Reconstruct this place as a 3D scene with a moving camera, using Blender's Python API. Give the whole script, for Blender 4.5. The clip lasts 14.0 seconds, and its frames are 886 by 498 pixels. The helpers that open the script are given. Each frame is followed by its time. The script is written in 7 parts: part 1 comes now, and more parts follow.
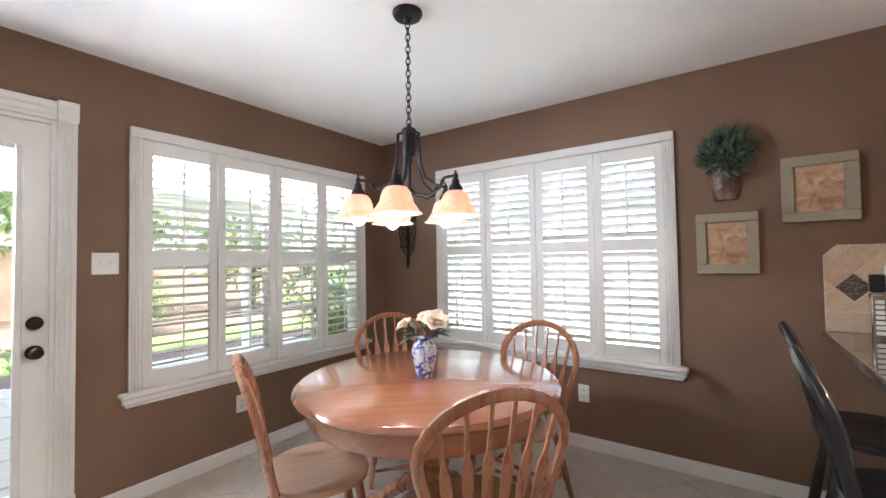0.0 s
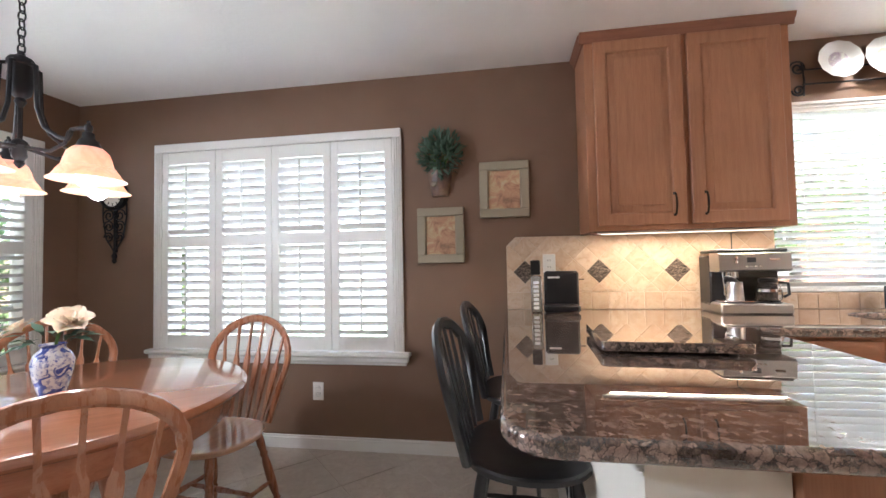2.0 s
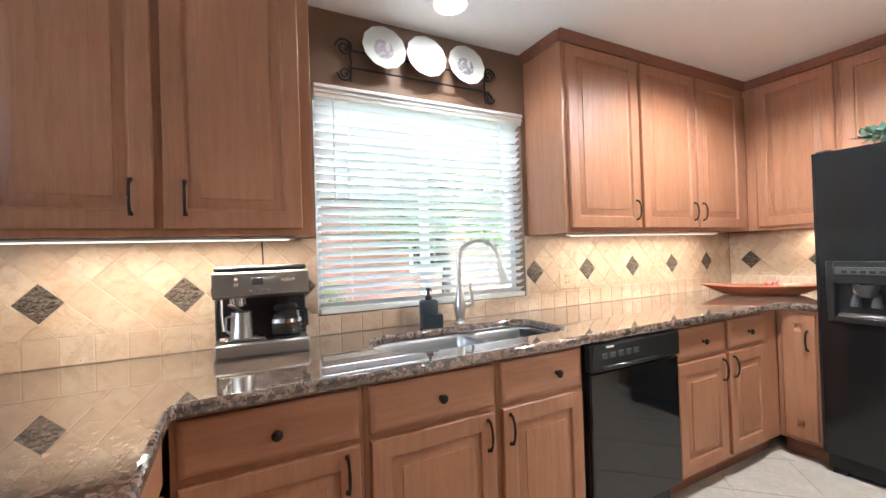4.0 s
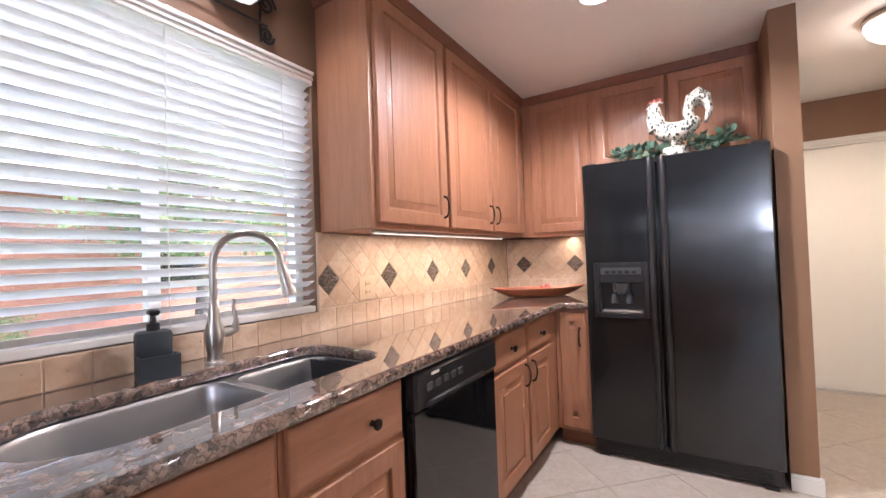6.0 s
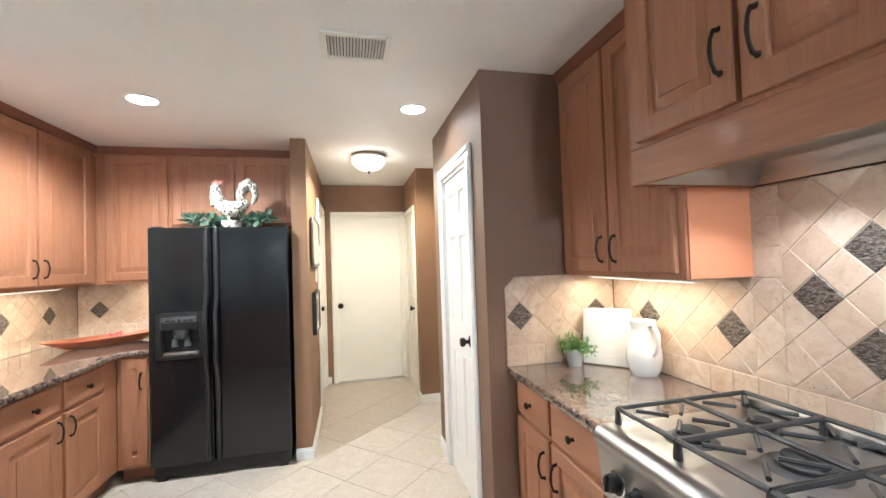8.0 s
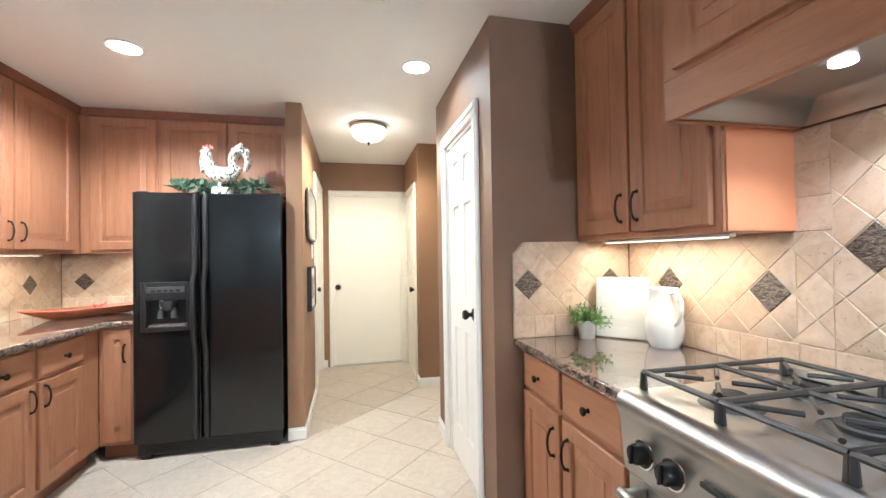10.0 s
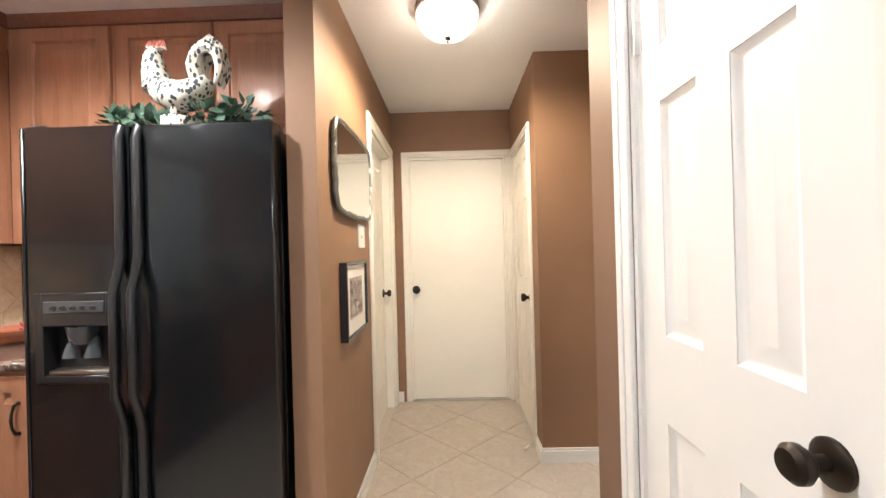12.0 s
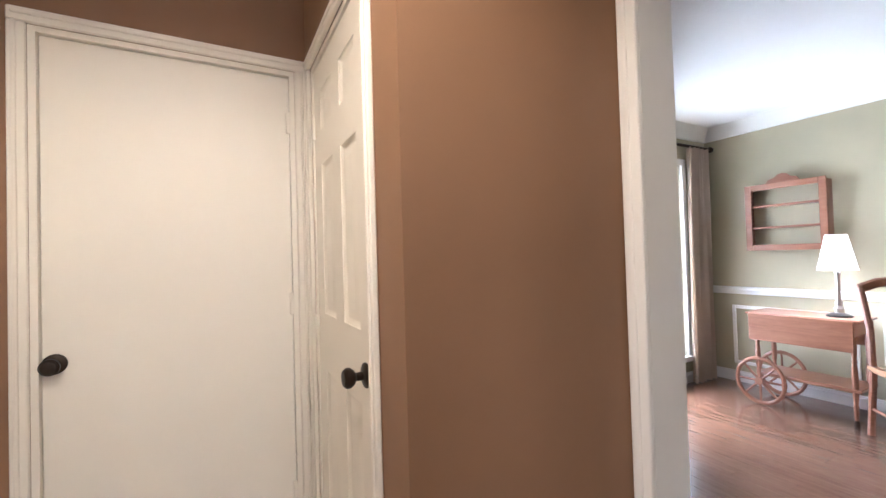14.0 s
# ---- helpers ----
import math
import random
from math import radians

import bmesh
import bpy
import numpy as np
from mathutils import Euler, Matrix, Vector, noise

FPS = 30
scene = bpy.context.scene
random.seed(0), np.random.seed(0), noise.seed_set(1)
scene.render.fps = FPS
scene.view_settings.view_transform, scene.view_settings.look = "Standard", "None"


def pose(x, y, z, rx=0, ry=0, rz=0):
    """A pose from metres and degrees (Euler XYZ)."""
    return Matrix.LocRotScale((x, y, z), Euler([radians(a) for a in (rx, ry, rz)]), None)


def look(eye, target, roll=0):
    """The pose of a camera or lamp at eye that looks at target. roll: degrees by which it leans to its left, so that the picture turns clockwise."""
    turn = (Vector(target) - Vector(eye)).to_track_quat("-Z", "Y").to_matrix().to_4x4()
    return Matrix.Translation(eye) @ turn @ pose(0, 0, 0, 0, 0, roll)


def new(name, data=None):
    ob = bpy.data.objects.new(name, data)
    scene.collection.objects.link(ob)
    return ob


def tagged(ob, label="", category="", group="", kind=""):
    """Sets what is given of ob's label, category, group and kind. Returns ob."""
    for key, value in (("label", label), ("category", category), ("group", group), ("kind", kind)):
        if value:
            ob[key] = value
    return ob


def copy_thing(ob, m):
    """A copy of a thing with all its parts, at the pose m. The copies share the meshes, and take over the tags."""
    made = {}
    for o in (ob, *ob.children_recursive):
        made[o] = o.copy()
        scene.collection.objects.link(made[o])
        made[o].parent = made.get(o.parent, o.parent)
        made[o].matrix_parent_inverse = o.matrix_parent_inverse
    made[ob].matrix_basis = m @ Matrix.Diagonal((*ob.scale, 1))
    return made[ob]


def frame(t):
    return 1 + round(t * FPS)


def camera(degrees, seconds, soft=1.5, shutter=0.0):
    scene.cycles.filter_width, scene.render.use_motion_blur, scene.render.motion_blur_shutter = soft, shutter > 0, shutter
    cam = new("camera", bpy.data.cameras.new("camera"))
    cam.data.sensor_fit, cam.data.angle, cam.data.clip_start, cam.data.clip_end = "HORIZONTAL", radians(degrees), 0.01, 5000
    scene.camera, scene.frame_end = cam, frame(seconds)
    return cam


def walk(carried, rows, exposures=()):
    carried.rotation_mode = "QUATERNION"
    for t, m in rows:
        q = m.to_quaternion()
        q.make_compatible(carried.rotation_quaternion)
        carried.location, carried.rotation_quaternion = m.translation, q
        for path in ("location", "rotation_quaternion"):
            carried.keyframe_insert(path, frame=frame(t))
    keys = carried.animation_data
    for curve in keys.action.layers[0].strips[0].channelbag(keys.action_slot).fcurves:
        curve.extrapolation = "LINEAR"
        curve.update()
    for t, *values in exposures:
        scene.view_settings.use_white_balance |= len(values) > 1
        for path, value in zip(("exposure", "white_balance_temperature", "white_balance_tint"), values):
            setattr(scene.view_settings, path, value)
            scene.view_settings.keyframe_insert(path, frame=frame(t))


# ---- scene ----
cam = camera(94.7, 14.0)
PATH = [
    (0, (0.172, 0.241, 1.307), (-0.981, 1.875, 1.366), -0.9),
    (0.5, (0.18, 0.185, 1.254), (-1.336, 1.489, 1.298), -0.7),
    (1, (0.251, 0.248, 1.109), (-1.241, 1.579, 1.154), -0.7),
    (1.4, (0.415, 0.353, 1.158), (-0.754, 1.975, 1.213), -0.7),
    (1.5, (0.451, 0.39, 1.172), (-0.593, 2.095, 1.227), -1.1),
    (2, (0.568, 0.558, 1.202), (0.258, 2.533, 1.275), -1.1),
    (2.5, (0.713, 0.658, 1.242), (1.001, 2.637, 1.303), -1.4),
    (2.7, (0.783, 0.737, 1.246), (1.227, 2.687, 1.295), -1.3),
    (3.3, (1.2, 0.86, 1.255), (1.87, 2.75, 1.294), -1.5),
    (4.0, (1.72, 1.2, 1.275), (2.64, 2.98, 1.294), -1.9),
    (4.8, (1.743, 1.895, 1.285), (2.883, 3.538, 1.299), -2.3),
    (5, (1.83, 1.942, 1.255), (3.041, 3.533, 1.274), -2.2),
    (5.5, (1.988, 1.919, 1.209), (3.418, 3.316, 1.232), -2.1),
    (6, (2.02, 1.686, 1.228), (3.717, 2.744, 1.268), -2.0),
    (6.5, (1.876, 1.368, 1.335), (3.781, 1.978, 1.389), -2.2),
    (6.6, (1.836, 1.304, 1.336), (3.767, 1.817, 1.417), -2.4),
    (6.9, (1.732, 1.137, 1.398), (3.72, 1.347, 1.459), -2.6),
    (7, (1.69, 1.091, 1.411), (3.686, 1.201, 1.474), -2.5),
    (7.2, (1.595, 1.025, 1.441), (3.593, 0.947, 1.498), -2.6),
    (7.5, (1.485, 0.954, 1.465), (3.465, 0.677, 1.53), -2.4),
    (7.7, (1.401, 0.928, 1.465), (3.359, 0.527, 1.533), -2.4),
    (9.8, (1.457, 0.862, 1.345), (3.389, 0.346, 1.379), -1.0),
    (10, (1.563, 0.886, 1.313), (3.513, 0.443, 1.341), -0.9),
    (10.5, (1.917, 0.819, 1.299), (3.895, 0.527, 1.319), -0.8),
    (11, (2.308, 0.827, 1.271), (4.304, 0.703, 1.281), -0.9),
    (11.5, (2.735, 0.772, 1.26), (4.735, 0.755, 1.268), -1.0),
    (12, (3.172, 0.728, 1.281), (5.172, 0.77, 1.281), -1.5),
    (12.5, (3.602, 0.773, 1.286), (5.602, 0.818, 1.286), -1.5),
    (13, (4.023, 0.755, 1.24), (6.022, 0.721, 1.249), -1.6),
    (13.2, (4.202, 0.726, 1.254), (6.197, 0.586, 1.256), -1.5),
    (13.5, (4.433, 0.665, 1.257), (6.385, 0.23, 1.259), -1.8),
    (13.6, (4.525, 0.634, 1.242), (6.457, 0.116, 1.262), -1.7),
    (14, (4.822, 0.552, 1.257), (6.575, -0.41, 1.296), -1.7),
]
walk(cam, [(t, look(eye, target, roll)) for t, eye, target, roll in PATH], [(0.0, 4.7, 6000, 13), (0.5, 4.55, 6100, 14), (1.5, 4.69, 6100, 15), (2.0, 4.68, 5900, 13), (2.7, 4.72, 5900, 13), (4.8, 4.3, 5200, 3), (5.5, 4.25, 5300, 10), (6.0, 4.1, 5700, 21), (6.5, 4.05, 5800, 20), (7.0, 4.25, 5550, 10), (7.7, 4.5, 5350, 4), (10.0, 4.6, 5330, 4), (11.0, 4.53, 5300, 4), (12.0, 4.35, 5700, 10), (12.5, 4.32, 5900, 13), (13.1, 4.48, 6200, 15), (13.5, 4.42, 5400, 14), (14.0, 3.98, 5400, 16)])

# ---- world, sun, lamps ----
world = bpy.data.worlds.new("World")
scene.world = world
world.use_nodes = True
wn = world.node_tree.nodes
sky = wn.new("ShaderNodeTexSky")
sky.sky_type, sky.sun_disc = "NISHITA", False
sky.dust_density, sky.ozone_density = 5.0, 0.4
sky.sun_elevation, sky.sun_rotation = radians(60.0), radians(126.9)
wn["Background"].inputs[1].default_value = 0.09
world.node_tree.links.new(sky.outputs[0], wn["Background"].inputs[0])


def lamp(kind, name, m, energy, colour=(1, 1, 1), **settings):
    data = bpy.data.lights.new(name, kind)
    data.energy, data.color = energy, colour
    if "size" in settings:
        data.shape, data.size, data.size_y = "RECTANGLE", settings["size"][0], settings["size"][1]
    if "radius" in settings:
        data.shadow_soft_size = settings["radius"]
    if "angle" in settings:
        data.angle = radians(settings["angle"])
    if "spot" in settings:
        data.spot_size, data.spot_blend = radians(settings["spot"]), 0.5
    ob = new(name, data)
    ob.matrix_world = m
    return ob


lamp("SUN", "sun", look((0, 0, 0), (-0.40, 0.30, -0.866)), 0.5, (1.0, 0.93, 0.82), angle=10)
DAY = (0.93, 0.97, 1.0)
lamp("AREA", "daylight_dining_window", look((7.32, -2.87, 1.2), (5, -2.87, 1.0)), 10, DAY, size=(1.6, 2.4))
lamp("AREA", "daylight_sink_window", look((2.667, 3.72, 2.62), (2.667, 3.12, 1.35)), 3.2, DAY, size=(1.3, 0.7))
lamp("AREA", "daylight_breakfast_window", look((-1.01, 3.31, 1.36), (-1.01, 1.0, 1.3)), 0.8, DAY, size=(1.66, 1.36))
lamp("AREA", "daylight_patio_window", look((-2.75, 1.99, 1.90), (0.0, 1.99, 1.0)), 1.0, DAY, size=(1.6, 0.26))
lamp("AREA", "daylight_patio_door", look((-2.75, 0.37, 1.79), (3.0, 0.5, 0.6)), 3.0, DAY, size=(0.56, 0.18))
WARM = (1.0, 0.80, 0.55)
SOFT = (1.0, 0.975, 0.95)
CANLIGHT = (1.0, 0.93, 0.82)
CANS = [(4.03, 2.04, 10.5), (3.965, 0.487, 1.1), (2.66, 2.86, 1.5)]
for cx, cy, watts in CANS:
    lamp("SPOT", "downlight_lamp", look((cx, cy, 2.425), (cx, cy, 0)), watts, CANLIGHT, spot=160, radius=0.05)
for k in range(5):
    a = radians(-63.8 + 72 * k)
    bulb = Vector((-1.0 + 0.228 * math.cos(a), 1.65 + 0.228 * math.sin(a), 1.455))
    lamp("POINT", "chandelier_lamp", pose(*bulb), 0.09, SOFT, radius=0.03)
lamp("SPOT", "hall_lamp", look((5.13, 0.72, 2.285), (5.13, 0.72, 0)), 4.8, (1.0, 0.80, 0.54), spot=179, radius=0.06)
lamp("POINT", "hall_lamp", pose(5.13, 0.72, 2.31), 0.25, (1.0, 0.84, 0.62), radius=0.04)
for x0, x1 in ((1.10, 1.95), (3.45, 4.9)):
    lamp("AREA", "under_cabinet_lamp", look(((x0 + x1) / 2, 2.90, 1.335), ((x0 + x1) / 2, 3.02, 0)), 0.38 * (x1 - x0), WARM, size=(x1 - x0, 0.004))
lamp("AREA", "under_cabinet_lamp", look((5.2, 2.55, 1.335), (5.28, 2.55, 0)) @ pose(0, 0, 0, 0, 0, 90), 0.10, WARM, size=(0.45, 0.004))
lamp("AREA", "under_cabinet_lamp", look((3.0, -0.32, 1.345), (3.0, -0.4, 0)), 0.2, WARM, size=(0.6, 0.004))
for hx in (2.015, 2.291):
    lamp("SPOT", "hood_lamp", look((hx, -0.262, 1.742), (hx, -0.2, 0)), 0.6, SOFT, spot=120, radius=0.03)

# ---- materials ----
def srgb(r, g, b):
    return tuple((c / 255 / 12.92 if c < 10 else ((c / 255 + 0.055) / 1.055) ** 2.4) for c in (r, g, b))


def material(name, base=(0.8, 0.8, 0.8), rough=0.5, metal=0.0, **more):
    m = bpy.data.materials.new(name)
    m.use_nodes = True
    b = m.node_tree.nodes["Principled BSDF"]
    b.inputs["Base Color"].default_value = (*base, 1)
    b.inputs["Roughness"].default_value = rough
    b.inputs["Metallic"].default_value = metal
    for k, v in more.items():
        b.inputs[k.replace("_", " ")].default_value = v
    return m


class Nodes:
    """Short hand for the node tree of a material."""

    def __init__(self, m):
        self.m, self.t = m, m.node_tree
        self.b = self.t.nodes["Principled BSDF"]
        self.co = self.t.nodes.new("ShaderNodeTexCoord").outputs["Object"]

    def add(self, kind, settings=(), **inputs):
        n = self.t.nodes.new("ShaderNode" + kind)
        for k, v in dict(settings).items():
            if k == "operation":
                n.operation = v
            elif k == "feature":
                n.feature = v
            elif k == "blend_type":
                n.data_type, n.blend_type = "RGBA", v
            elif k == "wave_type":
                n.wave_type = v
            elif k == "bands":
                n.bands_direction = v
        for k, v in inputs.items():
            k = k.replace("_", " ")
            sock = n.inputs[int(k[1:])] if k[0] == "i" and k[1:].isdigit() else n.inputs[k]
            if isinstance(v, bpy.types.NodeSocket):
                self.t.links.new(v, sock)
            else:
                sock.default_value = v
        return n

    def stretch(self, sx, sy, sz, co=None):
        return self.add("Mapping", Vector=co or self.co, Scale=(sx, sy, sz)).outputs[0]

    def noise(self, scale, detail=4, rough=0.55, co=None, distortion=0.0):
        return self.add("TexNoise", Vector=co or self.co, Scale=scale, Detail=detail, Roughness=rough, Distortion=distortion).outputs["Fac"]

    def ramp(self, fac, *stops):
        n = self.add("ValToRGB", Fac=fac)
        e = n.color_ramp.elements
        while len(e) < len(stops):
            e.new(0.5)
        for s, (at, c) in zip(e, stops):
            s.position = at
            s.color = (*c, 1) if len(c) == 3 else c
        return n.outputs[0]

    def mix(self, fac, a, b, mode="MIX"):
        n = self.add("Mix", {"blend_type": mode})
        for i, v in ((0, fac), (6, a), (7, b)):
            if isinstance(v, bpy.types.NodeSocket):
                self.t.links.new(v, n.inputs[i])
            else:
                n.inputs[i].default_value = v if i == 0 else (*v, 1)
        return n.outputs[2]

    def colour(self, socket):
        self.t.links.new(socket, self.b.inputs["Base Color"])

    def rough(self, fac, low, high):
        n = self.add("MapRange", Value=fac)
        n.inputs["To Min"].default_value, n.inputs["To Max"].default_value = low, high
        self.t.links.new(n.outputs[0], self.b.inputs["Roughness"])

    def bump(self, height, strength=0.2, distance=0.002):
        n = self.add("Bump", Height=height, Strength=strength, Distance=distance)
        self.t.links.new(n.outputs[0], self.b.inputs["Normal"])

    def rand(self):
        return self.add("ObjectInfo").outputs["Random"]


def paint(name, base, rough=0.6, grain=180, relief=0.12, vary=0.08):
    m = material(name, base, rough)
    n = Nodes(m)
    big, fine = n.noise(1.3, 3), n.noise(grain, 3)
    dark = tuple(c * (1 - vary) for c in base)
    lite = tuple(min(1, c * (1 + vary)) for c in base)
    n.colour(n.ramp(big, (0.35, dark), (0.65, lite)))
    n.rough(n.noise(6), rough - 0.06, rough + 0.08)
    n.bump(fine, relief, 0.002)
    return m


def timber(name, pale, mid, dark, rough=0.35, axis="z", coat=0.0):
    m = material(name, mid, rough, Coat_Weight=coat, Coat_Roughness=0.12)
    n = Nodes(m)
    r = n.rand()
    shift = n.add("VectorMath", {"operation": "ADD"}, i0=n.co)
    n.t.links.new(n.add("Math", {"operation": "MULTIPLY"}, i0=r, i1=7.3).outputs[0], shift.inputs[1])
    s = {"x": (1.0, 14, 14), "y": (14, 1.0, 14), "z": (14, 14, 1.0)}[axis]
    co = n.stretch(*s, co=shift.outputs[0])
    grain = n.noise(3.2, 8, 0.62, co, 0.6)
    fine = n.noise(22, 4, 0.6, co)
    blotch = n.noise(2.1, 3, co=shift.outputs[0])
    c = n.ramp(grain, (0.28, dark), (0.5, mid), (0.72, pale))
    c = n.mix(0.30, c, n.ramp(blotch, (0.3, dark), (0.7, pale)))
    c = n.mix(0.18, c, n.ramp(fine, (0.35, dark), (0.6, pale)))
    n.colour(n.mix(n.add("Math", {"operation": "MULTIPLY"}, i0=r, i1=0.16).outputs[0], c, dark))
    n.rough(grain, rough - 0.06, rough + 0.1)
    n.bump(fine, 0.06, 0.001)
    return m


WALL = paint("brown_wall_paint", (0.19, 0.111, 0.068), 0.62)
# Same brown paint as WALL, with the hall lamp's warm glow in the colour.
HALLW = paint("lamplit_brown_paint", (0.26, 0.145, 0.078), 0.62)
SAGE = paint("sage_wall_paint", (0.42, 0.38, 0.26), 0.6)
BEIGE = paint("beige_wall_paint", (0.50, 0.45, 0.35), 0.6)
CEIL = paint("ceiling_paint", (0.86, 0.86, 0.855), 0.8, 34, 0.9, 0.02)
WHITE = paint("white_trim_paint", (0.80, 0.79, 0.76), 0.36, 90, 0.012, 0.015)
DOORW = paint("white_door_paint", (0.80, 0.77, 0.70), 0.4, 90, 0.012, 0.015)
CREAM = paint("cream_door_paint", (0.80, 0.76, 0.68), 0.42, 90, 0.012, 0.015)
PLASTIC = material("white_plastic", (0.78, 0.77, 0.73), 0.35)
MAPLE = timber("stained_maple", (0.465, 0.23, 0.124), (0.395, 0.182, 0.095), (0.29, 0.12, 0.06), 0.44, "z", 0.05)
MAPLEX = timber("stained_maple_rail", (0.465, 0.23, 0.124), (0.395, 0.182, 0.095), (0.29, 0.12, 0.06), 0.44, "x", 0.05)
CROWNWOOD = timber("red_brown_moulding", (0.30, 0.13, 0.075), (0.24, 0.095, 0.052), (0.16, 0.06, 0.033), 0.4, "x")
OAK = timber("honey_oak", (0.44, 0.20, 0.105), (0.365, 0.15, 0.076), (0.24, 0.088, 0.043), 0.26, "z", 0.35)
OAKX = timber("honey_oak_top", (0.43, 0.185, 0.098), (0.36, 0.142, 0.070), (0.25, 0.09, 0.042), 0.15, "x", 0.8)
# Base paler than OAK: window reflection is put into the polished seat's colour.
SEATW = timber("polished_oak_seat_sheen", (0.54, 0.33, 0.20), (0.48, 0.27, 0.155), (0.36, 0.17, 0.09), 0.12, "y", 1.0)
SEATW.node_tree.nodes["Principled BSDF"].inputs["Coat IOR"].default_value = 1.7
BLACKWOOD = material("black_painted_wood", (0.012, 0.012, 0.013), 0.32, Coat_Weight=0.2)
CARTWOOD = timber("reddish_cart_wood", (0.34, 0.165, 0.10), (0.28, 0.125, 0.072), (0.19, 0.078, 0.043), 0.35, "x")
BRONZE = material("dark_bronze", (0.035, 0.026, 0.02), 0.42, 0.8)
IRON = material("dark_wrought_iron", (0.03, 0.03, 0.032), 0.5, 0.7)
NICKEL = material("brushed_nickel", (0.55, 0.53, 0.50), 0.3, 1.0)
SATIN = material("satin_steel", (0.62, 0.61, 0.59), 0.32, 1.0)
CHROME = material("chrome", (0.75, 0.75, 0.76), 0.12, 1.0)
CASTIRON = material("black_cast_iron", (0.045, 0.042, 0.04), 0.45)
RUBBER = material("black_rubber", (0.015, 0.015, 0.015), 0.7)
BLACKPL = material("black_plastic", (0.014, 0.014, 0.015), 0.28)
BLACKGL = material("black_glass", (0.006, 0.006, 0.007), 0.06)
GREYPL = material("dark_grey_plastic", (0.06, 0.065, 0.07), 0.3)
SLATE = material("dark_slate_ceramic", (0.035, 0.045, 0.055), 0.45)
PORCELAIN = material("white_glazed_porcelain", (0.82, 0.81, 0.77), 0.15, Coat_Weight=0.3)
MIRROR = material("mirror_silver", (0.88, 0.9, 0.88), 0.02, 1.0)
GLASS = material("clear_glass", (1, 1, 1), 0.0, Transmission_Weight=1.0, IOR=1.45)
PAPER = paint("white_paper_mat", (0.78, 0.75, 0.70), 0.7, 200, 0.05, 0.03)
INK = material("dark_ink", (0.03, 0.03, 0.03), 0.7)
LEAF = material("leaf_green", (0.07, 0.16, 0.03), 0.5)
FERN = material("fern_green", (0.15, 0.27, 0.07), 0.5)
EUCA = material("grey_green_leaf", (0.07, 0.13, 0.085), 0.55)
PETAL = material("cream_petal", (0.82, 0.72, 0.58), 0.5, Subsurface_Weight=0.15)
SOIL = paint("dark_soil", (0.05, 0.035, 0.025), 0.9, 60, 0.6)
CURTAIN = paint("beige_curtain_cloth", (0.62, 0.50, 0.39), 0.85, 400, 0.2)
RED = material("red_blossom", (0.5, 0.05, 0.06), 0.5)


def steel(name, base, rough, axis):
    m = material(name, base, rough, 1.0)
    n = Nodes(m)
    s = {"x": (2, 160, 160), "z": (160, 160, 2)}[axis]
    g = n.noise(3, 4, co=n.stretch(*s))
    n.rough(g, rough - 0.08, rough + 0.12)
    n.bump(g, 0.05, 0.0005)
    return m


STEEL = steel("brushed_stainless", (0.40, 0.39, 0.375), 0.36, "x")
SINKST = steel("satin_sink_steel", (0.50, 0.51, 0.53), 0.34, "x")


def emitter(name, colour, strength, base=(0.9, 0.9, 0.9)):
    return material(name, base, 0.4, Emission_Color=(*colour, 1), Emission_Strength=strength)


BULB = emitter("lit_bulb", (1.0, 0.90, 0.78), 0.14)
CANGLOW = emitter("lit_downlight", (1.0, 0.95, 0.88), 1.0)
DOMEGLOW = emitter("lit_frosted_glass", (1.0, 0.86, 0.66), 0.09)
STRIP = emitter("lit_light_strip", (1.0, 0.85, 0.62), 0.1)
SHADEGLOW = emitter("lit_lamp_shade", (1.0, 0.95, 0.86), 0.09)


def granite():
    m = material("brown_granite", (0.1, 0.07, 0.05), 0.04, Specular_IOR_Level=0.8, Coat_Weight=0.8, Coat_IOR=1.66, Coat_Roughness=0.01)
    n = Nodes(m)
    warp = n.add("TexNoise", Vector=n.co, Scale=38, Detail=4).outputs["Color"]
    co = n.mix(0.05, n.co, warp, "ADD")
    big = n.add("TexVoronoi", Vector=co, Scale=52, Randomness=1.0)
    edge = n.add("TexVoronoi", {"feature": "DISTANCE_TO_EDGE"}, Vector=co, Scale=52).outputs["Distance"]
    tone = n.add("SeparateColor", Color=big.outputs["Color"]).outputs[0]
    body = n.ramp(tone, (0.0, (0.025, 0.02, 0.018)), (0.28, (0.06, 0.043, 0.036)), (0.40, (0.22, 0.15, 0.118)), (1.0, (0.38, 0.27, 0.215)))
    speck = n.noise(150, 5, 0.75)
    patch = n.noise(26, 4, 0.6)
    body = n.mix(0.4, body, n.ramp(speck, (0.36, (0.02, 0.016, 0.014)), (0.62, (0.32, 0.225, 0.18))))
    body = n.mix(n.ramp(patch, (0.32, (0.75, 0.75, 0.75)), (0.5, (0, 0, 0))), body, (0.026, 0.021, 0.019))
    n.colour(n.mix(n.ramp(edge, (0.0, (0.8, 0.8, 0.8)), (0.09, (0, 0, 0))), body, (0.022, 0.019, 0.018)))
    n.rough(speck, 0.008, 0.02)
    return m


GRANITE = granite()


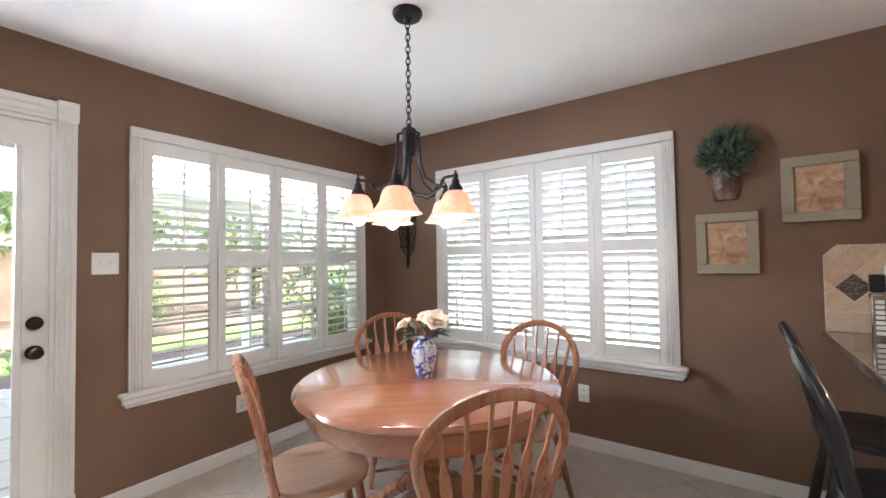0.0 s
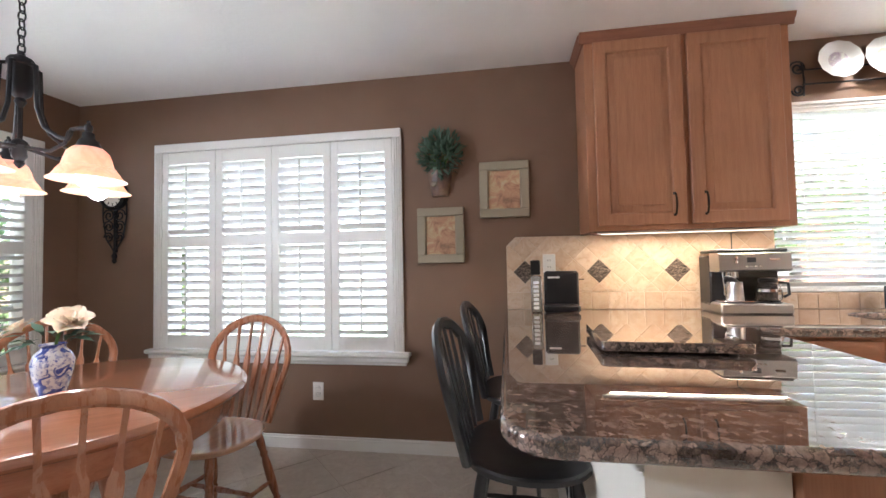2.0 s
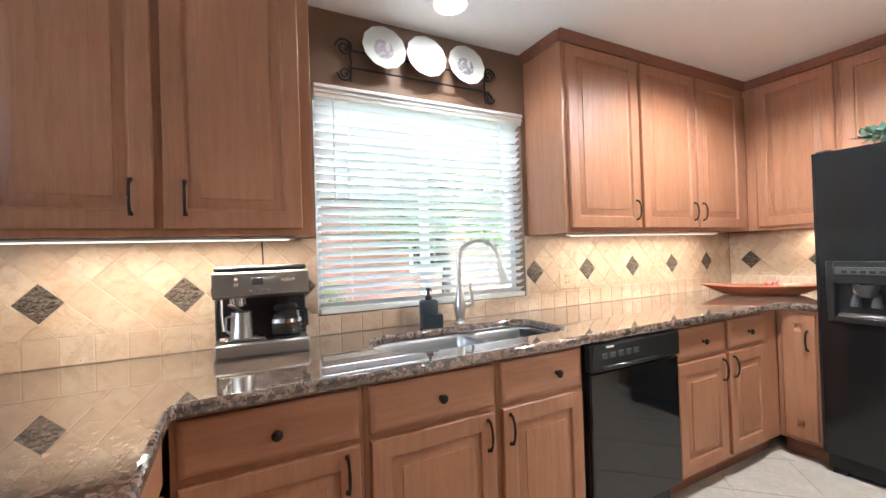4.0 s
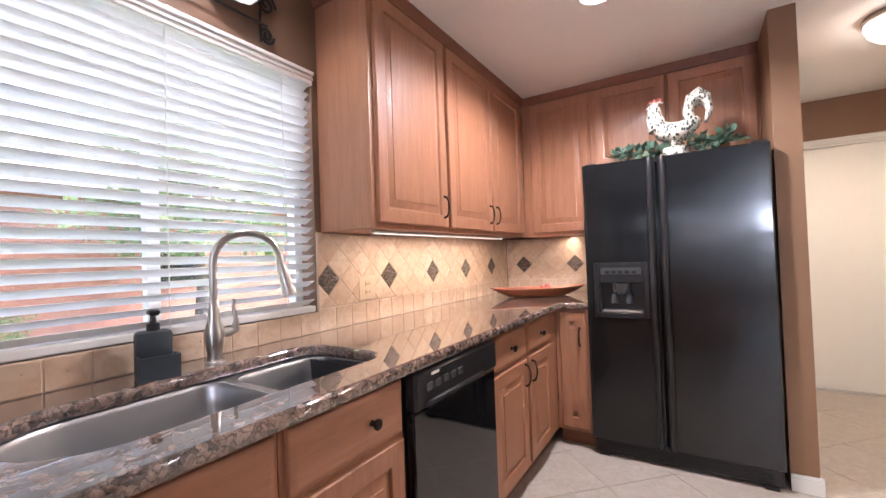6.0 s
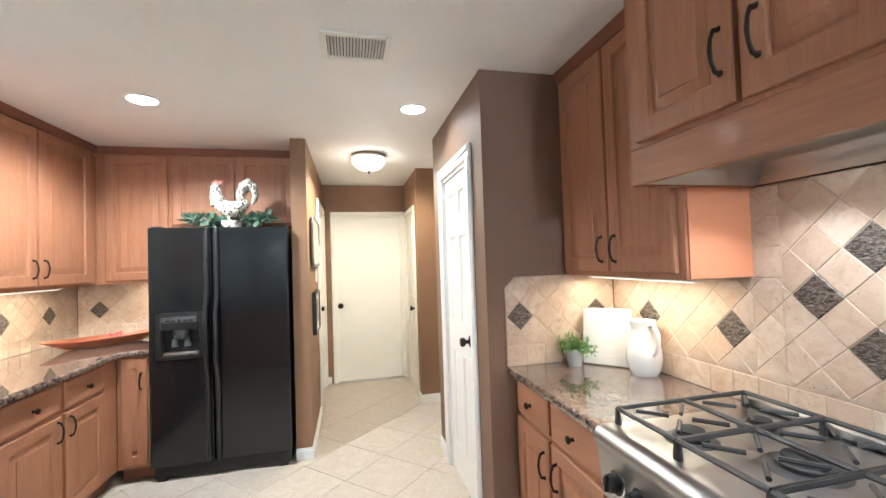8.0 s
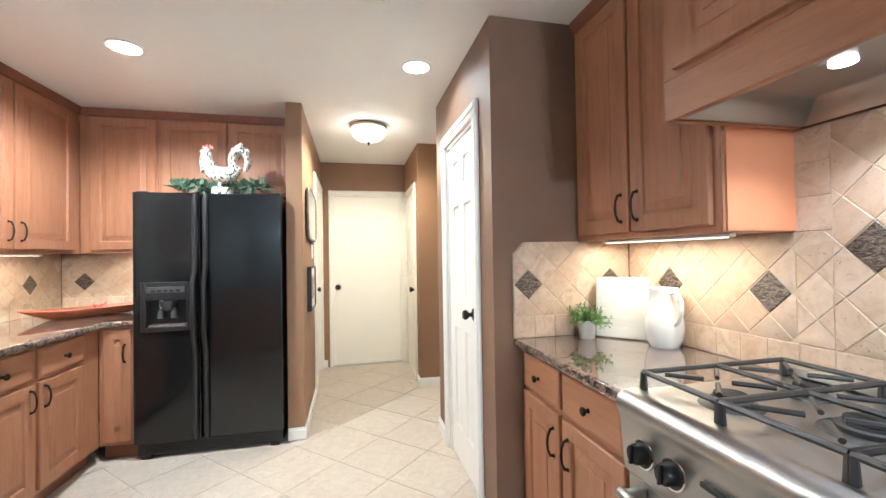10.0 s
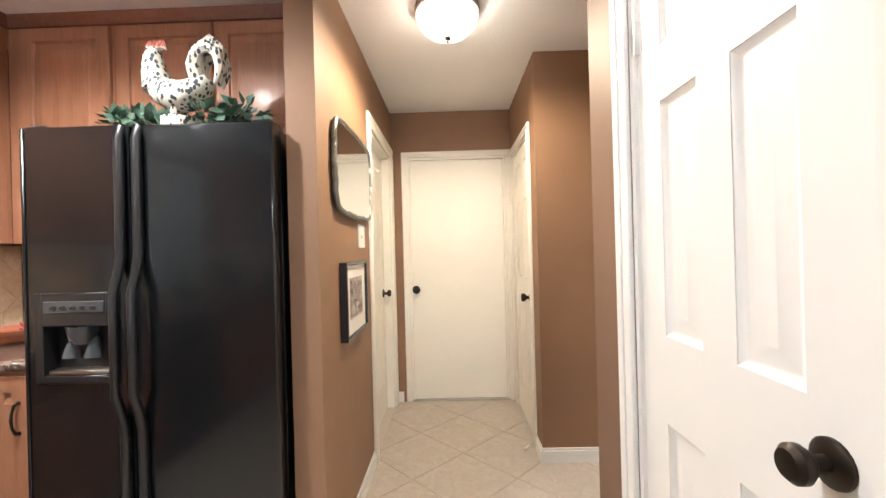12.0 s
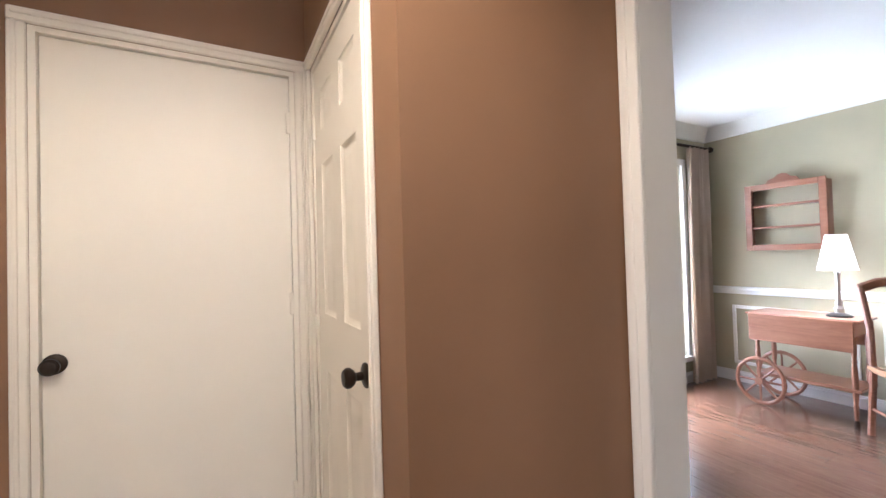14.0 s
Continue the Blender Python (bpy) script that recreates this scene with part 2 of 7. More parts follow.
def travertine(name, a, b, c, vary=0.28):
    m = material(name, a, 0.42)
    n = Nodes(m)
    r = n.rand()
    shift = n.add("VectorMath", {"operation": "ADD"}, i0=n.co)
    n.t.links.new(n.add("Math", {"operation": "MULTIPLY"}, i0=r, i1=31.0).outputs[0], shift.inputs[1])
    vein = n.noise(14, 7, 0.62, shift.outputs[0], 1.4)
    pits = n.noise(95, 3, co=shift.outputs[0])
    col = n.ramp(vein, (0.3, b), (0.52, a), (0.7, c))
    col = n.mix(n.ramp(pits, (0.27, (1, 1, 1)), (0.34, (0, 0, 0))), col, tuple(v * 0.6 for v in b))
    n.colour(n.mix(n.add("Math", {"operation": "MULTIPLY"}, i0=r, i1=vary).outputs[0], col, b))
    n.rough(vein, 0.34, 0.55)
    n.bump(pits, 0.25, 0.0015)
    return m


TRAV = travertine("tumbled_travertine", (0.63, 0.485, 0.355), (0.50, 0.335, 0.22), (0.69, 0.565, 0.445), 0.6)
FLOORT = travertine("beige_floor_tile", (0.52, 0.455, 0.385), (0.45, 0.385, 0.32), (0.58, 0.52, 0.45))
GROUT = paint("beige_grout", (0.62, 0.495, 0.375), 0.85, 200, 0.3)
FGROUT = paint("floor_grout", (0.56, 0.50, 0.425), 0.85, 200, 0.3)


def inset():
    m = material("pewter_inset_tile", (0.12, 0.095, 0.075), 0.35, 0.35)
    n = Nodes(m)
    w = n.noise(30, 4, 0.6, n.stretch(1, 1, 2.5), 2.0)
    n.colour(n.ramp(w, (0.38, (0.035, 0.028, 0.023)), (0.5, (0.15, 0.115, 0.09)), (0.62, (0.30, 0.245, 0.20))))
    n.bump(w, 0.8, 0.004)
    return m


INSET = inset()


def fridge_skin():
    m = material("black_textured_enamel", (0.006, 0.007, 0.008), 0.25, Specular_IOR_Level=0.35, Coat_Weight=0.45, Coat_Roughness=0.1)
    n = Nodes(m)
    g = n.noise(150, 2)
    n.bump(g, 0.35, 0.0012)
    n.rough(n.noise(3), 0.17, 0.24)
    return m


FRIDGE = fridge_skin()


def frosted_shade():
    m = material("amber_alabaster_glass", (0.80, 0.50, 0.33), 0.4, Transmission_Weight=0.0, Subsurface_Weight=0.3, Emission_Color=(1.0, 0.55, 0.37, 1), Emission_Strength=0.030)
    n = Nodes(m)
    v = n.noise(16, 4, 0.6, None, 1.5)
    n.colour(n.ramp(v, (0.35, (0.40, 0.21, 0.14)), (0.6, (0.50, 0.30, 0.22))))
    return m


AMBER = frosted_shade()


def delft():
    m = material("blue_white_porcelain", (0.8, 0.8, 0.82), 0.12)
    n = Nodes(m)
    v = n.noise(24, 4, 0.6, None, 1.0)
    band = n.noise(60, 2)
    c = n.ramp(v, (0.47, (0.76, 0.78, 0.82)), (0.53, (0.08, 0.12, 0.42)), (0.66, (0.05, 0.07, 0.28)))
    n.colour(n.mix(n.ramp(band, (0.5, (0, 0, 0)), (0.62, (0.6, 0.6, 0.6))), c, (0.10, 0.15, 0.45)))
    return m


DELFT = delft()


def hardwood():
    m = timber("hardwood_plank", (0.20, 0.115, 0.078), (0.155, 0.082, 0.052), (0.10, 0.05, 0.03), 0.2, "x", 0.3)
    return m


PLANK = hardwood()


def painted_art(name):
    m = material(name, (0.5, 0.35, 0.25), 0.7)
    n = Nodes(m)
    v = n.noise(13, 5, 0.6, None, 1.2)
    n.colour(n.ramp(v, (0.3, (0.22, 0.13, 0.08)), (0.45, (0.46, 0.25, 0.15)), (0.58, (0.52, 0.38, 0.22)), (0.72, (0.55, 0.47, 0.33))))
    return m


ART = painted_art("faded_floral_print")
LINEN = paint("weathered_linen_wood", (0.35, 0.30, 0.215), 0.7, 120, 0.3)
SIENNA = timber("burnt_orange_wood", (0.38, 0.11, 0.035), (0.28, 0.075, 0.025), (0.16, 0.04, 0.015), 0.3, "x", 0.2)
# Orange for one cabinet side, brighter and more saturated than the stained maple.
ORANGE = paint("orange_side_panel", (0.72, 0.29, 0.14), 0.5, 90, 0.05, 0.06)

# ---- mesh tools ----
def mesh_of(name, bm, mat, angle=38):
    me = bpy.data.meshes.new(name)
    bmesh.ops.recalc_face_normals(bm, faces=bm.faces)
    bm.to_mesh(me)
    bm.free()
    me.materials.append(mat)
    me.shade_smooth()
    me.set_sharp_from_angle(angle=radians(angle))
    return me


def part(name, bm, mat, parent=None, label="", m=None):
    ob = new(name, bm if isinstance(bm, bpy.types.Mesh) else mesh_of(name, bm, mat))
    ob.parent = parent
    if m is not None:
        ob.matrix_local = m
    if label:
        ob["label"] = label
    return ob


def thing(name, m, label, category, group="", kind=""):
    ob = new(name)
    ob.empty_display_size = 0.1
    ob.matrix_world = m
    return tagged(ob, label, category, group, kind)


def solid(name, bm, mat, label, category, kind="", m=None, group=""):
    return tagged(part(name, bm, mat, None, "", m), label, category, group, kind)


def box(x0, y0, z0, x1, y1, z1, bev=0.0, bm=None, seg=1):
    bm = bm or bmesh.new()
    v = [bm.verts.new((x, y, z)) for x in (x0, x1) for y in (y0, y1) for z in (z0, z1)]
    fs = [bm.faces.new([v[i] for i in f]) for f in ((0, 1, 3, 2), (4, 6, 7, 5), (0, 4, 5, 1), (2, 3, 7, 6), (0, 2, 6, 4), (1, 5, 7, 3))]
    if bev:
        es = list({e for f in fs for e in f.edges})
        bmesh.ops.bevel(bm, geom=es, offset=bev, segments=seg, affect="EDGES", profile=0.5)
    return bm


def lathe(profile, seg=24, at=(0, 0, 0), bm=None, wave=None, cap=True):
    bm = bm or bmesh.new()
    rings = []
    for r, z in profile:
        ring = []
        for i in range(seg):
            a = 2 * math.pi * i / seg
            k = r * (wave(a, z) if wave else 1)
            ring.append(bm.verts.new((at[0] + k * math.cos(a), at[1] + k * math.sin(a), at[2] + z)))
        rings.append(ring)
    for a, b in zip(rings, rings[1:]):
        for i in range(seg):
            bm.faces.new((a[i], a[(i + 1) % seg], b[(i + 1) % seg], b[i]))
    if cap:
        for ring in (rings[0], rings[-1]):
            bm.faces.new(ring)
    return bm


def tube(points, radius, seg=8, bm=None, flat=1.0):
    """A round bar along points; radius is a number or one for each point."""
    bm = bm or bmesh.new()
    pts = [Vector(p) for p in points]
    rad = radius if isinstance(radius, (list, tuple)) else [radius] * len(pts)
    side, rings = None, []
    for i, p in enumerate(pts):
        d = (pts[min(i + 1, len(pts) - 1)] - pts[max(i - 1, 0)]).normalized()
        if side is None:
            side = d.orthogonal().normalized()
            if abs(d.z) < 0.9:
                side = d.cross(Vector((0, 0, 1))).normalized()
        side = (side - d * side.dot(d)).normalized()
        up = d.cross(side)
        rings.append([bm.verts.new(p + rad[i] * (math.cos(a) * side + flat * math.sin(a) * up)) for a in (2 * math.pi * k / seg for k in range(seg))])
    for a, b in zip(rings, rings[1:]):
        for i in range(seg):
            bm.faces.new((a[i], a[(i + 1) % seg], b[(i + 1) % seg], b[i]))
    bm.faces.new(rings[0])
    bm.faces.new(rings[-1])
    return bm


def arc(cx, cz, r, a0, a1, n, y=0.0, rz=None):
    return [(cx + r * math.cos(radians(a0 + (a1 - a0) * i / n)), y, cz + (rz or r) * math.sin(radians(a0 + (a1 - a0) * i / n))) for i in range(n + 1)]


def prism(outline, z0, z1, bm=None):
    bm = bm or bmesh.new()
    lo = [bm.verts.new((x, y, z0)) for x, y in outline]
    hi = [bm.verts.new((x, y, z1)) for x, y in outline]
    bm.faces.new(lo)
    bm.faces.new(hi)
    for i in range(len(lo)):
        j = (i + 1) % len(lo)
        bm.faces.new((lo[i], lo[j], hi[j], hi[i]))
    return bm


def upright(outline, y0, y1, bm=None):
    """A plate of the given outline in x and z, from y0 to y1."""
    bm = bm or bmesh.new()
    lo = [bm.verts.new((x, y0, z)) for x, z in outline]
    hi = [bm.verts.new((x, y1, z)) for x, z in outline]
    bm.faces.new(lo)
    bm.faces.new(hi)
    for i in range(len(lo)):
        j = (i + 1) % len(lo)
        bm.faces.new((lo[i], lo[j], hi[j], hi[i]))
    return bm


def nested(x0, z0, x1, z1, steps, bm=None):
    """Rectangles one in another in the x-z plane: steps of (inset, y), first to last, both ends closed."""
    bm = bm or bmesh.new()
    rings = []
    for inset, y in steps:
        rings.append([bm.verts.new(p) for p in ((x0 + inset, y, z0 + inset), (x1 - inset, y, z0 + inset), (x1 - inset, y, z1 - inset), (x0 + inset, y, z1 - inset))])
    for a, b in zip(rings, rings[1:]):
        for i in range(4):
            bm.faces.new((a[i], a[(i + 1) % 4], b[(i + 1) % 4], b[i]))
    bm.faces.new(rings[0])
    bm.faces.new(rings[-1])
    return bm


def filled(loops, z0, z1, round_edge=0.0):
    """A slab whose outline and holes are the loops, with a rounded edge."""
    cu = bpy.data.curves.new("outline", "CURVE")
    cu.dimensions, cu.fill_mode = "2D", "BOTH"
    cu.extrude, cu.bevel_depth, cu.bevel_resolution = (z1 - z0) / 2 - round_edge, round_edge, 3
    for loop in loops:
        sp = cu.splines.new("POLY")
        sp.points.add(len(loop) - 1)
        for p, (x, y) in zip(sp.points, loop):
            p.co = (x, y, 0, 1)
        sp.use_cyclic_u = True
    ob = bpy.data.objects.new("outline", cu)
    scene.collection.objects.link(ob)
    dg = bpy.context.evaluated_depsgraph_get()
    dg.update()
    me = bpy.data.meshes.new_from_object(ob.evaluated_get(dg))
    bpy.data.objects.remove(ob)
    me.transform(Matrix.Translation((0, 0, (z0 + z1) / 2)))
    return me


def dressed(me, mat, angle=38):
    me.materials.clear()
    me.materials.append(mat)
    me.shade_smooth()
    me.set_sharp_from_angle(angle=radians(angle))
    return me


def rounded(x0, y0, x1, y1, radii, n=6):
    """A rectangle's outline with its own radius at each corner: lower left, lower right, upper right, upper left."""
    out = []
    for (cx, cy, a), r in zip(((x0, y0, 180), (x1, y0, 270), (x1, y1, 0), (x0, y1, 90)), radii):
        ox = cx + (r if cx == x0 else -r)
        oy = cy + (r if cy == y0 else -r)
        out += [(ox + r * math.cos(radians(a + 90 * i / n)), oy + r * math.sin(radians(a + 90 * i / n))) for i in range(n + 1)]
    return out


def leaves(bm, centre, size, count, length, rng, up=0.3, width=0.4, clip_back=None):
    """Folded leaves scattered round a centre."""
    for _ in range(count):
        d = Vector((rng.gauss(0, 1), rng.gauss(0, 1), rng.gauss(0, 1))).normalized()
        p = Vector(centre) + Vector((d.x * size[0], d.y * size[1], d.z * size[2])) * rng.random() ** 0.4
        if clip_back is not None and p.y > clip_back:
            continue
        way = (d + Vector((rng.uniform(-0.6, 0.6), rng.uniform(-0.6, 0.6), up + rng.uniform(-0.5, 0.5)))).normalized()
        side = way.cross(Vector((rng.uniform(-1, 1), rng.uniform(-1, 1), 1))).normalized()
        nor = way.cross(side)
        ll = length * rng.uniform(0.6, 1.25)
        w = ll * width / 2
        a, b = p, p + way * ll - nor * ll * 0.15
        m = p + way * ll * 0.45
        v = [bm.verts.new(q) for q in (a, m + side * w - nor * w * 0.35, b, m - side * w - nor * w * 0.35, m)]
        bm.faces.new((v[0], v[1], v[4]))
        bm.faces.new((v[1], v[2], v[4]))
        bm.faces.new((v[2], v[3], v[4]))
        bm.faces.new((v[3], v[0], v[4]))
    return bm


FACE_E, FACE_W, FACE_S, FACE_N = 90, -90, 0, 180

# ---- shell of the house ----
CEILING = 2.44
NY, WX, SY, EX = 3.137, -2.59, -0.495, 5.41


def wall(name, axis, a0, a1, f0, f1, mat, holes=(), z1=CEILING, label="brown painted plaster wall"):
    """A wall along x or y from a0 to a1, between the planes f0 and f1, with holes of (from, to, bottom, top)."""
    bm = bmesh.new()
    cuts = sorted({a0, a1, *(h[0] for h in holes), *(h[1] for h in holes)})
    for s, e in zip(cuts, cuts[1:]):
        spans, mine = [], [h for h in holes if h[0] <= s and h[1] >= e]
        low = 0.0
        for h in sorted(mine, key=lambda q: q[2]):
            spans.append((low, h[2]))
            low = h[3]
        spans.append((low, z1))
        for lo, hi in spans:
            if hi - lo > 0.001:
                if axis == "x":
                    box(s, f0, lo, e, f1, hi, bm=bm)
                else:
                    box(f0, s, lo, f1, e, hi, bm=bm)
    bmesh.ops.remove_doubles(bm, verts=bm.verts, dist=0.0005)
    return solid(name, bm, mat, label, "wall", "structure")


wall("wall_west", "y", -3.0, NY, WX - 0.14, WX, WALL, [(-0.055, 0.79, 0, 2.045), (1.153, 2.83, 0.62, 2.038)])
wall("wall_north", "x", WX - 0.14, EX + 0.12, NY, NY + 0.15, WALL, [(-1.865, -0.16, 0.62, 2.035), (2.066, 3.268, 1.003, 2.08)])
wall("wall_east_kitchen", "y", 1.335, NY, EX, EX + 0.12, WALL)
wall("wall_south", "x", 0.9, 5.73, SY - 0.15, SY, WALL, [(4.66, 5.557, 0, 2.06)])
wall("wall_pantry", "x", 3.375, 4.60, 0.115, 0.235, WALL, [(3.64, 4.285, 0, 2.04)])
wall("wall_pantry_side", "y", SY, 0.115, 3.375, 3.495, WALL)
wall("wall_pantry_end", "y", SY, 0.115, 4.48, 4.60, WALL)
wall("wall_hall_north", "x", 4.685, 6.735, 1.222, 1.335, HALLW, [(5.685, 6.505, 0, 2.045)])
wall("wall_hall_end", "y", 0.08, 1.222, 6.615, 6.735, HALLW, [(0.263, 1.089, 0, 2.056)])
wall("wall_hall_south", "x", 5.73, 6.615, 0.095, 0.215, HALLW, [(5.81, 6.505, 0, 2.03)])
wall("wall_hall_side", "y", SY, 0.215, 5.61, 5.73, HALLW)
# Unseen closing walls, added in pale paint to bounce more light indoors.
wall("wall_closing_east", "y", -3.0, SY - 0.15, 0.9, 1.04, BEIGE, label="beige plaster wall")
wall("wall_closing_south", "x", WX - 0.14, 1.04, -3.14, -3.0, BEIGE, label="beige plaster wall")
wall("wall_dining_panelled", "y", -2.2, SY - 0.15, 6.64, 6.76, BEIGE, label="beige plaster wall above white panelling")
wall("wall_dining_return", "x", 6.76, 7.27, -2.2, -2.08, SAGE, label="sage green plaster wall")
wall("wall_dining_east", "y", -3.75, -2.2, 7.13, 7.27, SAGE, [(-3.32, -2.42, 0.26, 2.06)], label="sage green plaster wall with a tall window")
wall("wall_dining_south", "x", 2.9, 7.27, -3.89, -3.75, SAGE, label="sage green plaster wall with white chair rail")
wall("wall_dining_west", "y", -3.75, SY - 0.15, 2.9, 3.04, SAGE, label="sage green plaster wall")
wall("wall_dining_north", "x", 5.73, 6.64, SY - 0.15, SY - 0.03, BEIGE, label="beige plaster wall")
wall("wall_dining_face", "x", 3.04, 4.655, SY - 0.156, SY - 0.152, SAGE, label="sage green plaster wall")
solid("ceiling", box(-2.70, -3.9, CEILING, 7.3, 3.3, CEILING + 0.12), CEIL, "white textured plaster ceiling", "ceiling", "structure")

# floors: a grout bed with tiles laid on the diagonal, and hardwood in the dining room
FLOOR = solid("floor", box(-2.66, -3.1, -0.2, 6.74, 3.28, -0.003), FGROUT, "beige ceramic tile floor laid on the diagonal", "floor", "structure")
DINING_FLOOR = solid("floor_dining", box(2.9, -3.9, -0.15, 7.28, SY - 0.125, -0.002), PLANK, "glossy reddish hardwood plank floor", "floor", "structure")


def skirting(x0, y0, x1, y1, nx, ny, h=0.085, t=0.014, mat=None):
    """A baseboard along a wall line, on the side to which (nx, ny) points."""
    ax, bx = sorted((x0, x1 + nx * t) if nx > 0 else (x0 + nx * t, x1)) if nx else sorted((x0, x1))
    ay, by = sorted((y0, y1 + ny * t) if ny > 0 else (y0 + ny * t, y1)) if ny else sorted((y0, y1))
    bm = box(ax, ay, 0, bx, by, h * 0.8)
    k = 0.55
    if nx:
        ax, bx = (ax, ax + t * k) if nx > 0 else (bx - t * k, bx)
    else:
        ay, by = (ay, ay + t * k) if ny > 0 else (by - t * k, by)
    box(ax, ay, h * 0.8, bx, by, h, 0.002, bm)
    return solid("baseboard", bm, mat or WHITE, "white painted wooden baseboard", "baseboard", "structure")


skirting(WX, 0.872, WX, NY, 1, 0)
skirting(WX, -3.0, WX, -0.155, 1, 0)
skirting(WX + 0.014, NY, 0.98, NY, 0, -1)
skirting(4.685, 1.222, 5.60, 1.222, 0, -1)
skirting(4.685, 1.208, 4.685, 1.335, -1, 0)
skirting(3.375, 0.235, 3.56, 0.235, 0, 1)
skirting(3.361, 0.10, 3.361, 0.249, 1, 0)
skirting(4.365, 0.235, 4.60, 0.235, 0, 1)
skirting(4.60, SY + 0.02, 4.60, 0.249, 1, 0)
skirting(5.61, SY + 0.02, 5.61, 0.215, -1, 0)
skirting(5.596, 0.215, 5.765, 0.215, 0, 1)
skirting(6.615, 1.16, 6.615, 1.222, -1, 0)
skirting(0.9, SY, 1.79, SY, 0, 1)
skirting(6.64, -2.2, 6.64, SY - 0.15, -1, 0, 0.1)
skirting(7.13, -3.75, 7.13, -2.2, -1, 0, 0.1)
skirting(3.04, -3.75, 7.116, -3.75, 0, 1, 0.1)


def moulding(name, path, profile, label, mat=None):
    """A moulding along a straight line: path of (x0, y0, x1, y1, nx, ny), profile of (out, z) points."""
    x0, y0, x1, y1, nx, ny = path
    bm = bmesh.new()
    a = [bm.verts.new((x0 + nx * o, y0 + ny * o, z)) for o, z in profile]
    b = [bm.verts.new((x1 + nx * o, y1 + ny * o, z)) for o, z in profile]
    bm.faces.new(a)
    bm.faces.new(b)
    for i in range(len(a)):
        j = (i + 1) % len(a)
        bm.faces.new((a[i], a[j], b[j], b[i]))
    return solid(name, bm, mat or WHITE, label, "trim", "structure")


RAIL = [(0, 0.825), (0.012, 0.83), (0.018, 0.85), (0.03, 0.865), (0.03, 0.885), (0.014, 0.893), (0, 0.895)]
CROWN = [(0, 2.32), (0.015, 2.325), (0.025, 2.35), (0.07, 2.40), (0.09, 2.425), (0.1, 2.439), (0, 2.439)]
for path in ((6.64, -2.2, 6.64, SY - 0.15, -1, 0), (7.13, -3.75, 7.13, -3.42, -1, 0), (3.04, -3.75, 7.13, -3.75, 0, 1)):
    moulding("trim_chair_rail", path, RAIL, "white moulded chair rail")
for path in ((6.64, -2.2, 6.64, SY - 0.15, -1, 0), (7.13, -3.75, 7.13, -2.2, -1, 0), (3.04, -3.75, 7.13, -3.75, 0, 1)):
    moulding("trim_crown", path, CROWN, "white crown moulding under the ceiling")


def wall_panel_frame(m, w, z0, z1):
    """A picture-frame moulding on a wall."""
    ob = thing("trim_wall_panel", m, "white moulded wainscot panel frame", "trim", kind="structure")
    for n, (a, b, c, d) in {"stile": (0, z0, 0.03, z1), "stile_2": (w - 0.03, z0, w, z1), "rail": (0.03, z0, w - 0.03, z0 + 0.03), "rail_2": (0.03, z1 - 0.03, w - 0.03, z1)}.items():
        part(n.split("_")[0], box(a, -0.016, b, c, 0, d, 0.005), WHITE, ob)


wall_panel_frame(pose(6.64, -1.15, 0, 0, 0, FACE_W), 0.9, 0.17, 0.70)
wall_panel_frame(pose(5.92, -3.75, 0, 0, 0, FACE_N), 0.9, 0.17, 0.72)
wall_panel_frame(pose(6.93, -3.75, 0, 0, 0, FACE_N), 0.88, 0.17, 0.72)


def casing(parent, x0, x1, top, w=0.08, t=0.018, mat=WHITE, low=0.0):
    """Door casing round an opening from x0 to x1 in the wall's own frame, standing out of the wall."""
    for n, (a, b) in enumerate(((x0 - w, x0), (x1, x1 + w))):
        bm = box(a, -t, low, b, 0, top, 0.004)
        box(a + 0.012, -t - 0.006, low, b - w * 0.45, -t + 0.002, top, 0.003, bm) if n == 0 else box(a + w * 0.45, -t - 0.006, low, b - 0.012, -t + 0.002, top, 0.003, bm)
        part("casing", bm, mat, parent)
    bm = box(x0 - w, -t - 0.001, top, x1 + w, 0, top + w, 0.004)
    box(x0 - w + 0.012, -t - 0.007, top + w * 0.45, x1 + w - 0.012, -t + 0.002, top + w - 0.012, 0.003, bm)
    part("casing", bm, mat, parent)


def jamb(parent, x0, x1, top, depth, mat=WHITE, t=0.02, y0=0.0):
    part("jamb", box(x0, y0, 0, x0 + t, depth, top - t), mat, parent)
    part("jamb", box(x1 - t, y0, 0, x1, depth, top - t), mat, parent)
    part("jamb", box(x0, y0, top - t, x1, depth, top), mat, parent)


def knob(parent, x, y, z, mat=BRONZE, side=-1, r=0.027):
    """A round door knob with its rose, standing out along -y."""
    bm = lathe([(0.034, 0), (0.034, 0.005), (0.028, 0.009), (0.012, 0.012), (0.011, 0.03), (0.02, 0.036), (r, 0.046), (r, 0.056), (0.02, 0.064), (0.006, 0.066)], 20)
    bm.transform(Matrix.Translation((x, y, z)) @ Matrix.Rotation(radians(90), 4, "X"))
    return part("knob", bm, mat, parent, "dark bronze round door knob")


def hinges(parent, x, y, zs, mat):
    for z in zs:
        part("hinge", box(x - 0.012, y - 0.012, z - 0.045, x + 0.012, y + 0.004, z + 0.045, 0.003), mat, parent)


